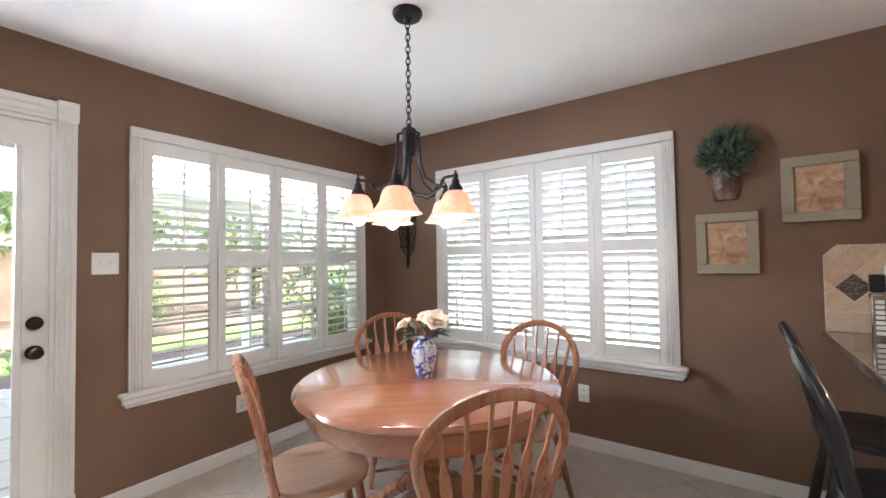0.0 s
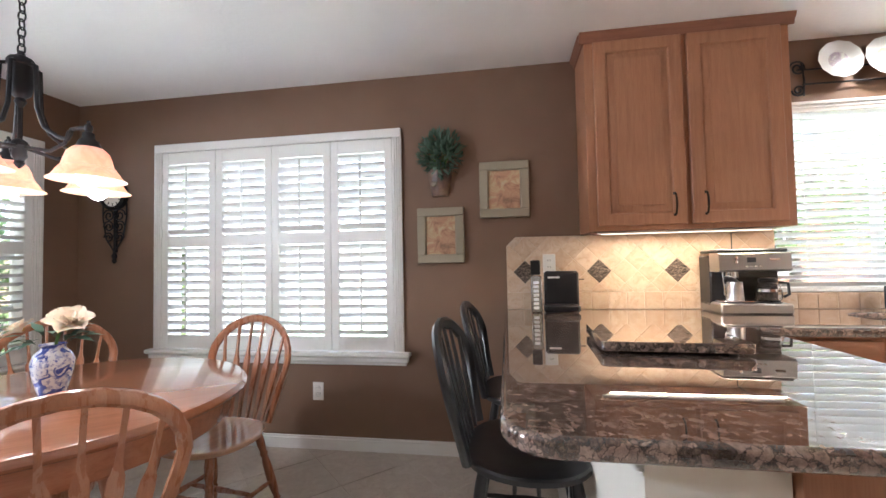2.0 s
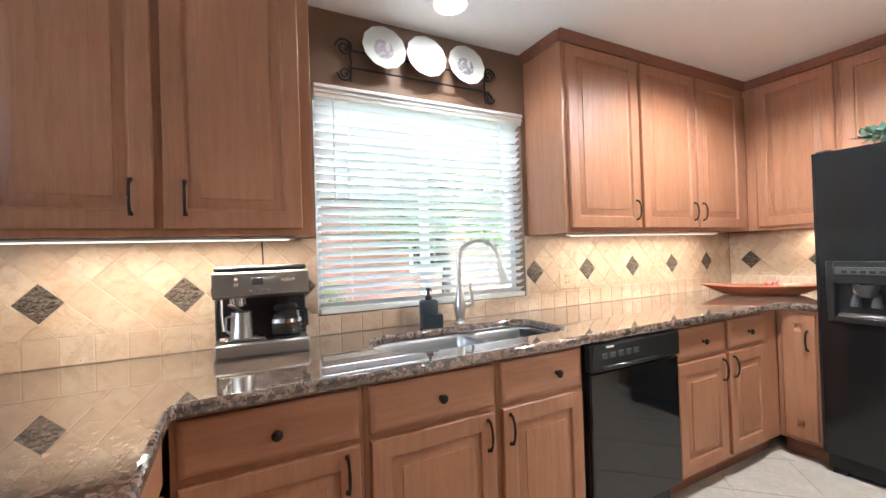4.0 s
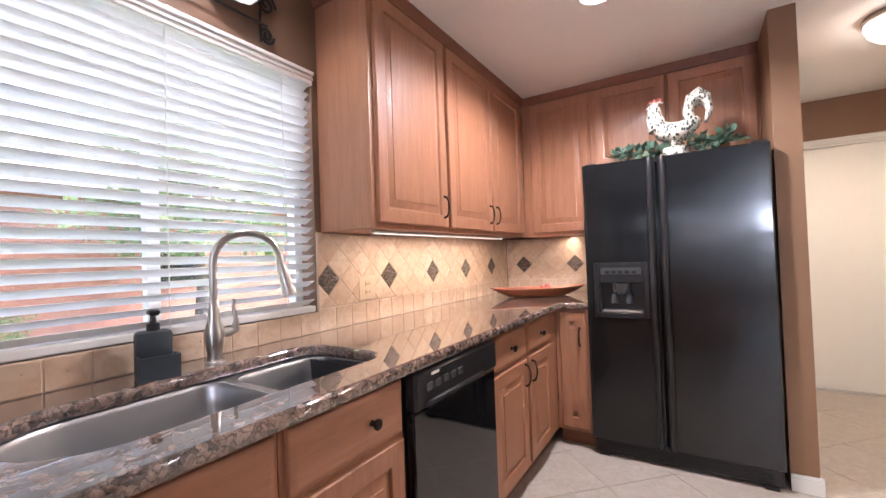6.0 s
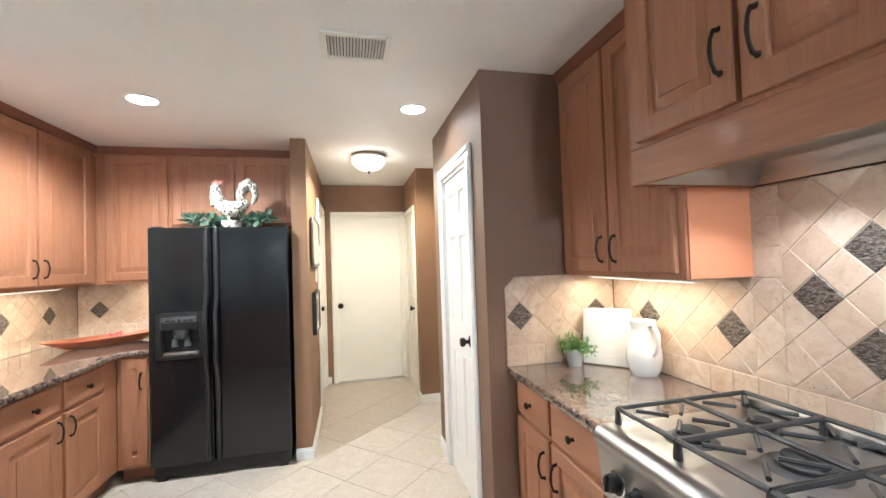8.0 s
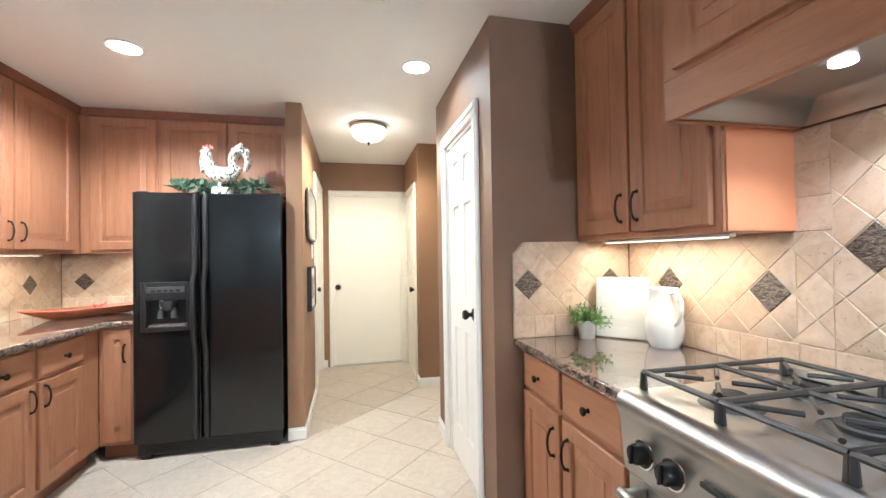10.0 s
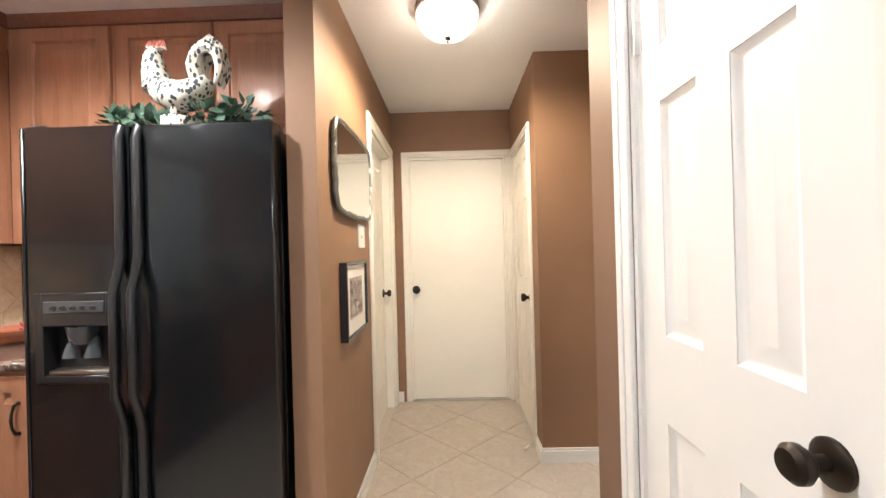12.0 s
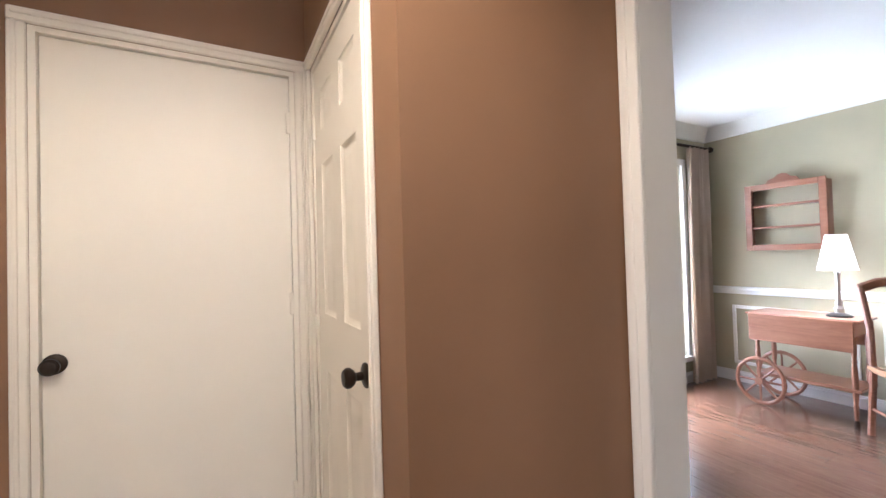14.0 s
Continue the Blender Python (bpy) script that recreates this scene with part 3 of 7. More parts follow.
def six_panel(parent, w, h, mat, y=0.0):
    """A moulded six-panel door leaf, front at y, lower left corner at the origin."""
    leaf = part("leaf", box(0, y + 0.0125, 0.008, w, y + 0.036, h), mat, parent)
    st, mid = 0.11, 0.10
    cols = [(st, w / 2 - mid / 2), (w / 2 + mid / 2, w - st)]
    rows = [(0.22, 0.85), (1.06, 1.62), (1.75, h - 0.105)]
    bm = bmesh.new()
    for a, b in ((0, st), (w / 2 - mid / 2, w / 2 + mid / 2), (w - st, w)):
        box(a, y, 0.008, b, y + 0.013, h, 0.0, bm)
    edges = [0.008] + [v for r in rows for v in r] + [h]
    for lo, hi in zip(edges[::2], edges[1::2]):
        for a, b in cols:
            box(a, y, lo, b, y + 0.013, hi, 0.0, bm)
    part("frame", bm, mat, leaf)
    for a, b in cols:
        for lo, hi in rows:
            part("panel", nested(a, lo, b, hi, [(-0.002, y + 0.012), (-0.002, y + 0.001), (0.012, y + 0.0105), (0.02, y + 0.0105), (0.05, y + 0.002), (0.052, y + 0.002)]), mat, leaf)
    return leaf


# patio door with a full pane, in the west wall
ob = thing("door_1", pose(WX, -0.055, 0, 0, 0, FACE_E), "white glazed patio door in fluted casing", "door", kind="structure")
W_, H_ = 0.845, 2.045
for a in (-0.078, W_):
    bm = box(a, -0.018, 0.16, a + 0.078, 0, H_)
    for k in range(3):
        box(a + 0.011 + k * 0.021, -0.026, 0.17, a + 0.025 + k * 0.021, -0.017, H_ - 0.01, 0.004, bm)
    part("casing", bm, WHITE, ob, "fluted white casing")
    part("plinth_block", box(a - 0.004, -0.028, 0, a + 0.082, 0, 0.16, 0.004), WHITE, ob)
    bm = box(a - 0.005, -0.032, H_, a + 0.083, 0, H_ + 0.105, 0.006)
    r = lathe([(0.034, 0), (0.032, 0.006), (0.026, 0.004), (0.022, 0.004), (0.016, 0.008), (0.004, 0.009)], 20)
    r.transform(Matrix.Translation((a + 0.039, -0.031, H_ + 0.052)) @ Matrix.Rotation(radians(90), 4, "X"))
    part("rosette", bm, WHITE, ob)
    part("rosette", r, WHITE, ob)
bm = box(0, -0.018, H_, W_, 0, H_ + 0.095, 0.003)
box(0, -0.026, H_ + 0.02, W_, -0.017, H_ + 0.04, 0.003, bm)
box(0, -0.026, H_ + 0.055, W_, -0.017, H_ + 0.075, 0.003, bm)
part("casing", bm, WHITE, ob)
jamb(ob, 0, W_, H_, 0.14)
leaf = part("leaf", box(0.02, 0.012, 0.012, 0.145, 0.055, H_ - 0.022), WHITE, ob)
bm = box(W_ - 0.14, 0.012, 0.012, W_ - 0.02, 0.055, H_ - 0.022)
box(0.145, 0.012, 0.012, W_ - 0.14, 0.055, 0.235, bm=bm)
box(0.145, 0.012, 1.875, W_ - 0.14, 0.055, H_ - 0.022, bm=bm)
part("leaf_frame", bm, WHITE, leaf)
bm = bmesh.new()
for a, b, c, d in ((0.12, 0.21, 0.15, 1.90), (W_ - 0.145, 0.21, W_ - 0.115, 1.90), (0.15, 0.21, W_ - 0.145, 0.24), (0.15, 1.87, W_ - 0.145, 1.90)):
    box(a, 0.0, b, c, 0.02, d, 0.005, bm)
part("glazing_bead", bm, WHITE, leaf)
pane = part("pane", box(0.14, 0.03, 0.23, W_ - 0.135, 0.036, 1.88), GLASS, leaf, "clear glass pane")
pane.visible_shadow = False
knob(leaf, W_ - 0.07, 0.012, 0.895)
bm = lathe([(0.032, 0), (0.032, 0.012), (0.026, 0.02), (0.01, 0.022)], 20)
bm.transform(Matrix.Translation((W_ - 0.07, 0.012, 1.035)) @ Matrix.Rotation(radians(90), 4, "X"))
part("deadbolt", bm, BRONZE, leaf)
hinges(leaf, 0.02, 0.012, (0.3, 1.05, 1.8), WHITE)
part("threshold", box(0, -0.03, 0, W_, 0.14, 0.011, 0.003), BRONZE, ob)

# pantry door, on the wall that faces north
ob = thing("door_2", pose(4.285, 0.235, 0, 0, 0, FACE_N), "white six-panel pantry door, closed", "door", kind="structure")
jamb(ob, 0, 0.645, 2.04, 0.12)
casing(ob, 0, 0.645, 2.04)
d = six_panel(ob, 0.605, 2.012, WHITE, 0.012)
d.location.x = 0.02
knob(ob, 0.555, 0.012, 0.98)
hinges(ob, 0.022, 0.012, (0.2, 1.82), WHITE)

# hall doors
ob = thing("door_3", pose(6.615, 1.089, 0, 0, 0, FACE_W), "cream flat slab door, closed at the hall's end", "door", kind="structure")
jamb(ob, 0, 0.826, 2.056, 0.12, CREAM)
casing(ob, 0, 0.826, 2.056, 0.046, mat=CREAM)
part("leaf", box(0.022, 0.02, 0.014, 0.804, 0.055, 2.034, 0.002), CREAM, ob)
knob(ob, 0.054, 0.02, 0.94)
hinges(ob, 0.804, 0.02, (0.3, 1.08, 1.84), CREAM)
part("threshold", box(0, -0.01, 0, 0.826, 0.12, 0.012, 0.003), NICKEL, ob)
ob = thing("door_4", pose(5.685, 1.222, 0), "cream six-panel hall door set back in its frame", "door", kind="structure")
jamb(ob, 0, 0.82, 2.045, 0.113, CREAM)
casing(ob, 0, 0.82, 2.045, mat=CREAM)
d = six_panel(ob, 0.78, 2.015, CREAM, 0.06)
d.location.x = 0.02
knob(ob, 0.725, 0.06, 0.94)
ob = thing("door_5", pose(6.505, 0.215, 0, 0, 0, FACE_N), "cream six-panel closet door, closed", "door", kind="structure")
jamb(ob, 0, 0.695, 2.03, 0.12, CREAM)
casing(ob, 0, 0.695, 2.03, 0.045, mat=CREAM)
d = six_panel(ob, 0.655, 2.003, CREAM, 0.006)
d.location.x = 0.02
knob(ob, 0.61, 0.006, 0.945)
hinges(ob, 0.022, 0.006, (0.25, 1.0, 1.78), CREAM)

# cased opening into the dining room
ob = thing("doorway_dining", pose(5.557, SY, 0, 0, 0, FACE_N), "white cased opening into the dining room", "doorway", kind="structure")
jamb(ob, -0.004, 0.901, 2.06, 0.155, WHITE, 0.016, -0.002)
casing(ob, 0.012, 0.885, 2.05, 0.062)


def shutter_window(name, m, w, z0, z1, label, open_by=-20):
    """A wide window behind four louvred shutter panels, in the wall's frame; w is the width over the casing."""
    ob = thing(name, m, label, "window", kind="structure")
    cw = 0.06
    for a in (0, w - cw):
        bm = box(a, -0.022, z0 + 0.085, a + cw, 0, z1 - cw)
        for k in range(3):
            box(a + 0.009 + k * 0.015, -0.029, z0 + 0.09, a + 0.019 + k * 0.015, -0.02, z1 - cw, 0.003, bm)
        part("casing", bm, WHITE, ob)
    part("casing", box(0, -0.026, z1 - cw, w, 0, z1, 0.004), WHITE, ob)
    bm = box(-0.045, -0.06, z0 + 0.055, w + 0.045, 0.03, z0 + 0.085, 0.008)
    box(-0.03, -0.036, z0 + 0.02, w + 0.03, 0, z0 + 0.055, 0.006, bm)
    box(-0.015, -0.022, z0, w + 0.015, 0, z0 + 0.02, 0.004, bm)
    part("sill", bm, WHITE, ob)
    for a, b in ((cw, cw + 0.02), (w - cw - 0.02, w - cw)):
        part("window_frame", box(a, 0, z0 + 0.085, b, 0.14, z1 - cw), WHITE, ob)
    part("window_frame", box(cw + 0.02, 0, z1 - cw - 0.02, w - cw - 0.02, 0.14, z1 - cw), WHITE, ob)
    part("window_frame", box(cw + 0.02, 0.031, z0 + 0.06, w - cw - 0.02, 0.14, z0 + 0.095), WHITE, ob)
    bm = bmesh.new()
    ia, ib, zl, zh = cw + 0.02, w - cw - 0.02, z0 + 0.095, z1 - cw - 0.02
    for k in (0.25, 0.5, 0.75):
        x = ia + (ib - ia) * k
        t = 0.03 if k == 0.5 else 0.009
        box(x - t, 0.095, zl, x + t, 0.125, zh, bm=bm)
    for k in (0.25, 0.5, 0.75):
        z = zl + (zh - zl) * k
        box(ia, 0.1, z - (0.02 if k == 0.5 else 0.008), ib, 0.12, z + (0.02 if k == 0.5 else 0.008), bm=bm)
    part("glazing_bars", bm, WHITE, ob)
    g = part("pane", box(ia, 0.108, zl, ib, 0.113, zh), GLASS, ob)
    g.visible_shadow = False
    n, pw = 4, (w - 2 * cw) / 4
    lw = pw - 2 * 0.052
    bm = bmesh.new()
    pts = [(0.031 * math.cos(a), 0.0055 * math.sin(a)) for a in (2 * math.pi * i / 10 for i in range(10))]
    la = [bm.verts.new((0, u, v)) for u, v in pts]
    lb = [bm.verts.new((lw, u, v)) for u, v in pts]
    bm.faces.new(la)
    bm.faces.new(lb)
    for i in range(10):
        bm.faces.new((la[i], la[(i + 1) % 10], lb[(i + 1) % 10], lb[i]))
    blade = mesh_of("louver", bm, WHITE)
    zb, zt = z0 + 0.09, z1 - cw - 0.004
    sections = ((zb + 0.092, z0 + 0.80), (z0 + 0.878, z1 - 0.148))
    for i in range(n):
        x = cw + i * pw
        bm = bmesh.new()
        for a, b in ((0.002, 0.052), (pw - 0.052, pw - 0.002)):
            box(x + a, -0.02, zb, x + b, 0.008, zt, 0.003, bm)
        for a, b in ((zb, sections[0][0]), (sections[0][1], sections[1][0]), (sections[1][1], zt)):
            box(x + 0.052, -0.018, a, x + pw - 0.052, 0.006, b, 0.0, bm)
        sh = part("shutter", bm, WHITE, ob, "white louvred shutter panel")
        for lo, hi in sections:
            count = round((hi - lo) / 0.0565)
            for k in range(count):
                z = lo + (hi - lo) * (k + 0.5) / count
                tilt = open_by + random.uniform(-1.5, 1.5)
                part("louver", blade, WHITE, sh, m=pose(x + 0.052, -0.006, z, tilt, 0, 0))
            part("tilt_rod", box(x + pw / 2 - 0.006, -0.043, lo + 0.03, x + pw / 2 + 0.006, -0.034, hi - 0.02, 0.003), WHITE, sh)
    hinge_x = [cw + 0.004, w - cw - 0.004]
    for hx in hinge_x:
        for z in (z0 + 0.25, z0 + 0.9, z1 - 0.25):
            part("hinge", box(hx - 0.008, -0.03, z - 0.03, hx + 0.008, -0.018, z + 0.03, 0.002), WHITE, ob)
    return ob


shutter_window("window_1", pose(WX, 1.093, 0, 0, 0, FACE_E), 1.797, 0.52, 2.098, "wide window with open white plantation shutters")
shutter_window("window_2", pose(-1.925, NY, 0), 1.825, 0.555, 2.095, "wide window with half-closed white plantation shutters", -36)

# ---- kitchen ----
def pull(parent, x, z, y=-0.02, length=0.11, flat=False):
    """An arched cabinet pull, upright or lying."""
    pts = [(0, 0, -length / 2), (0, -0.016, -length / 2 + 0.004), (0, -0.026, -length / 4), (0, -0.029, 0), (0, -0.026, length / 4), (0, -0.016, length / 2 - 0.004), (0, 0, length / 2)]
    if flat:
        pts = [(c, b, a) for a, b, c in pts]
    bm = tube([(x + a, y + b, z + c) for a, b, c in pts], [0.007, 0.0055, 0.0045, 0.0055, 0.0045, 0.0055, 0.007], 8)
    for s in (-1, 1):
        o = s * length / 2
        box(x - 0.007 + (o if flat else 0), y - 0.004, z - 0.007 + (0 if flat else o), x + 0.007 + (o if flat else 0), y + 0.001, z + 0.007 + (0 if flat else o), 0.002, bm)
    return part("handle", bm, BRONZE, parent, "dark bronze arched pull")


def cab_knob(parent, x, z, y=-0.02):
    bm = lathe([(0.009, 0), (0.007, 0.004), (0.006, 0.012), (0.015, 0.018), (0.016, 0.024), (0.01, 0.029), (0.003, 0.03)], 14)
    bm.transform(Matrix.Translation((x, y, z)) @ Matrix.Rotation(radians(90), 4, "X"))
    return part("knob", bm, BRONZE, parent, "dark bronze round knob")


def raised(x0, z0, x1, z1, rail=0.066):
    return nested(x0, z0, x1, z1, [(0, 0), (0, -0.016), (0.004, -0.02), (rail - 0.006, -0.02), (rail - 0.003, -0.018), (rail, -0.009), (rail + 0.007, -0.007), (rail + 0.009, -0.008), (rail + 0.038, -0.0165), (rail + 0.039, -0.0195), (rail + 0.042, -0.0195)])


def slab(x0, z0, x1, z1):
    return nested(x0, z0, x1, z1, [(0, 0), (0, -0.012), (0.003, -0.015), (0.016, -0.02), (0.02, -0.02)])


def cabinet(m, w, d, z0, z1, fronts, label, group, toe=0.0, side=None, well=None):
    """A cabinet with its front at y = 0 in its own frame. fronts: (kind, x0, z0, x1, z1, handle x, handle z)."""
    ob = thing("cabinet", m, label, "cabinet", group)
    part("body", box(0, 0, z0 + toe, w, d, well or z1, 0.0015), MAPLE, ob)
    if well:
        part("front_rail", box(0, 0, well, w, 0.03, z1, 0.0015), MAPLE, ob)
    if side:
        part("side_panel", box(w + 0.0005, 0.012, z0 + 0.004, w + 0.006, d - 0.002, z1), side, ob, "orange cabinet side")
    if toe:
        part("toe_kick", box(0.002, 0.06, z0, w - 0.002, d, z0 + toe), CROWNWOOD, ob)
    for kind, a, b, c, e, hx, hz in fronts:
        if kind == "door":
            f = part("door", raised(a, b, c, e), MAPLE, ob)
            if hx is not None:
                pull(f, hx, hz)
        else:
            f = part("drawer_front", slab(a, b, c, e), MAPLEX, ob)
            if hx is not None:
                cab_knob(f, hx, hz)
    return ob


UP, LOW = "wall cabinets of the kitchen", "base cabinets of the kitchen"
# wall cabinets on the window wall; fronts at y = 2.80
cabinet(pose(1.008, 2.845, 0), 1.0, 0.29, 1.36, 2.40, [("door", 0.045, 1.385, 0.487, 2.385, 0.425, 1.49), ("door", 0.513, 1.385, 0.955, 2.385, 0.575, 1.49)], "stained maple wall cabinet with two raised-panel doors", UP)
cabinet(pose(3.30, 2.825, 0), 0.60, 0.31, 1.36, 2.40, [("door", 0.03, 1.385, 0.585, 2.375, 0.545, 1.49)], "stained maple wall cabinet with one raised-panel door", UP)
cabinet(pose(3.901, 2.825, 0), 1.18, 0.31, 1.36, 2.40, [("door", 0.015, 1.385, 0.545, 2.375, 0.505, 1.49), ("door", 0.562, 1.385, 1.085, 2.375, 0.60, 1.49)], "stained maple wall cabinet with two raised-panel doors", UP)
# east wall: corner cabinet, and two doors over the refrigerator
cabinet(pose(5.08, 2.823, 0, 0, 0, FACE_W), 0.52, 0.33, 1.36, 2.40, [("door", 0.07, 1.385, 0.505, 2.375, 0.465, 1.49)], "stained maple wall cabinet beside the refrigerator", UP)
cabinet(pose(5.08, 2.302, 0, 0, 0, FACE_W), 0.966, 0.33, 1.80, 2.40, [("door", 0.015, 1.82, 0.475, 2.375, None, 0), ("door", 0.49, 1.82, 0.95, 2.375, None, 0)], "stained maple cabinet over the refrigerator", UP)
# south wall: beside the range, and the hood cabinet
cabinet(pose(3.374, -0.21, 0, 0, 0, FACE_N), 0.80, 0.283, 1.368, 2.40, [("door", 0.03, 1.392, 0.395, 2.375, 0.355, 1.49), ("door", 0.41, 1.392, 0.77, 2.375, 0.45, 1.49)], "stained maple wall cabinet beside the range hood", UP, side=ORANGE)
hood_cabinet = cabinet(pose(2.565, -0.005, 0, 0, 0, FACE_N), 0.745, 0.485, 1.80, 2.40, [("door", 0.05, 1.815, 0.395, 2.375, 0.36, 1.95), ("door", 0.41, 1.815, 0.70, 2.375, 0.455, 1.95)], "stained maple range hood cabinet with two small doors", UP)

part("skirt", box(0, 0, 1.685, 0.745, 0.02, 1.7995, 0.0015), MAPLEX, hood_cabinet)
for a in (0.0, 0.727):
    part("skirt", box(a, 0.0205, 1.685, a + 0.018, 0.485, 1.7995, 0.0015), MAPLE, hood_cabinet)


def cornice(x0, y0, x1, y1, nx, ny):
    prof = [(0, 2.385), (0.008, 2.388), (0.012, 2.405), (0.026, 2.425), (0.03, 2.4395), (0, 2.4395)]
    bm = bmesh.new()
    a = [bm.verts.new((x0 + nx * o, y0 + ny * o, z)) for o, z in prof]
    b = [bm.verts.new((x1 + nx * o, y1 + ny * o, z)) for o, z in prof]
    bm.faces.new(a)
    bm.faces.new(b)
    for i in range(len(a)):
        j = (i + 1) % len(a)
        bm.faces.new((a[i], a[j], b[j], b[i]))
    bx = sorted((x0, x1)) if ny else sorted((x0, x0 - nx * 0.02))
    by = sorted((y0, y1)) if nx else sorted((y0, y0 - ny * 0.02))
    box(bx[0], by[0], 2.4005, bx[1], by[1], 2.4395, bm=bm)
    return solid("trim_cornice", bm, CROWNWOOD, "red-brown wooden moulding between cabinets and ceiling", "trim", "structure")


cornice(0.983, 2.844, 2.033, 2.844, 0, -1)
cornice(1.007, 2.844, 1.007, 3.137, -1, 0)
cornice(2.009, 2.844, 2.009, 3.137, 1, 0)
cornice(3.28, 2.824, 5.08, 2.824, 0, -1)
cornice(3.299, 2.824, 3.299, 3.137, -1, 0)
cornice(5.079, 2.82, 5.079, 1.336, -1, 0)
cornice(3.374, -0.209, 2.566, -0.209, 0, 1)
cornice(2.566, -0.004, 1.82, -0.004, 0, 1)
cornice(2.566, -0.18, 2.566, -0.004, 1, 0)

# base cabinets under the window; fronts at y = 2.49
FY = 2.49


def base(x0, x1, label, hx_d, hx_k, y=FY, two=False, well=None):
    w = x1 - x0
    fr = [("drawer", 0.018, 0.70, w - 0.018, 0.855, hx_k, 0.775)]
    if two:
        fr += [("door", 0.018, 0.125, w / 2 - 0.006, 0.68, w / 2 - 0.05, 0.60), ("door", w / 2 + 0.006, 0.125, w - 0.018, 0.68, w / 2 + 0.05, 0.60)]
    else:
        fr += [("door", 0.018, 0.125, w - 0.018, 0.68, hx_d, 0.60)]
    return cabinet(pose(x0, y, 0), w - 0.001, 0.60, 0, 0.872, fr, label, LOW, 0.1, well=well)


base(1.56, 2.08, "stained maple base cabinet with drawer and door", 0.46, 0.26)
base(2.08, 2.59, "stained maple sink base cabinet with drawer front", 0.46, 0.27, well=0.64)
base(2.59, 3.035, "stained maple sink base cabinet with drawer front", 0.05, 0.285, well=0.64)
base(3.645, 4.095, "stained maple base cabinet with drawer and door", 0.40, 0.225)
base(4.095, 4.50, "stained maple base cabinet with drawer and door", 0.05, 0.21)
cabinet(pose(4.66, 2.489, 0, 0, 0, FACE_W), 0.208, 0.56, 0, 0.872, [("door", 0.03, 0.125, 0.19, 0.855, 0.155, 0.70)], "narrow stained maple corner base cabinet beside the refrigerator", LOW, 0.1)
cabinet(pose(4.50, 2.491, 0), 0.158, 0.60, 0, 0.872, [], "stained maple corner filler cabinet", LOW, 0.1)
# base cabinet beside the range; front at y = 0.09
cabinet(pose(3.374, 0.085, 0, 0, 0, FACE_N), 0.764, 0.575, 0, 0.872, [("drawer", 0.02, 0.70, 0.35, 0.855, 0.185, 0.775), ("drawer", 0.375, 0.70, 0.745, 0.855, 0.56, 0.775), ("door", 0.02, 0.125, 0.35, 0.68, 0.31, 0.56), ("door", 0.375, 0.125, 0.745, 0.68, 0.42, 0.56)], "stained maple base cabinet with two drawers and two doors", LOW, 0.1)
# peninsula: a cabinet that faces the kitchen and a cream knee wall behind it
cabinet(pose(1.53, 1.325, 0, 0, 0, 90), 1.16, 0.49, 0, 0.872, [("drawer", 0.02, 0.70, 0.57, 0.855, 0.3, 0.775), ("drawer", 0.59, 0.70, 1.14, 0.855, 0.86, 0.775), ("door", 0.02, 0.125, 0.57, 0.68, 0.52, 0.60), ("door", 0.59, 0.125, 1.14, 0.68, 0.64, 0.60)], "stained maple peninsula cabinet under the granite counter", LOW, 0.1)
solid("wall_knee", box(0.80, 1.345, 0, 1.035, NY, 0.87), CREAM, "cream painted knee wall under the peninsula", "wall", "structure")

# granite tops
hole_a = rounded(2.20, 2.575, 2.715, 2.965, (0.17, 0.06, 0.06, 0.17), 8)
hole_b = rounded(2.745, 2.605, 3.085, 2.935, (0.06, 0.09, 0.09, 0.06), 8)
hole = rounded(2.195, 2.57, 3.09, 2.97, (0.17, 0.10, 0.10, 0.17), 8)
run = [(1.60, 2.45), (1.575, 2.44), (1.56, 2.41), (1.56, 1.30)] + [(1.53 + 0.03 * math.cos(radians(a)), 1.30 + 0.03 * math.sin(radians(a))) for a in (0, -30, -60, -90)]
run += [(0.65 + 0.09 * math.cos(radians(a)), 1.36 + 0.09 * math.sin(radians(a))) for a in (270, 255, 240, 225, 210, 195, 180)]
run += [(0.56, NY - 0.002), (EX - 0.002, NY - 0.002), (EX - 0.002, 2.275), (4.635, 2.275), (4.635, 2.40), (4.62, 2.435), (4.585, 2.45)]
me = dressed(filled([run, hole], 0.873, 0.913, 0.014), GRANITE)
tagged(part("granite_counter", me, GRANITE), "polished brown granite counter with an under-mounted sink", "counter")
me = dressed(filled([[(3.373, SY + 0.001), (3.373, 0.128), (2.60, 0.128), (2.60, SY + 0.001)]], 0.873, 0.913, 0.012), GRANITE)
tagged(part("granite_counter", me, GRANITE), "polished brown granite counter beside the range", "counter")
me = dressed(filled([rounded(0.0, 0.0, 0.42, 0.36, (0.012,) * 4, 3)], 0, 0.03, 0.004), GRANITE)
ob = part("cutting_board", me, GRANITE, None, "", pose(0.855, 1.90, 0.922, 0, 0, -3))
tagged(ob, "polished granite slab board on small feet", "cutting board")
for fx in (0.04, 0.38):
    for fy in (0.04, 0.32):
        part("foot", lathe([(0.012, -0.0086), (0.012, 0.002)], 10, (fx, fy, 0)), RUBBER, ob)


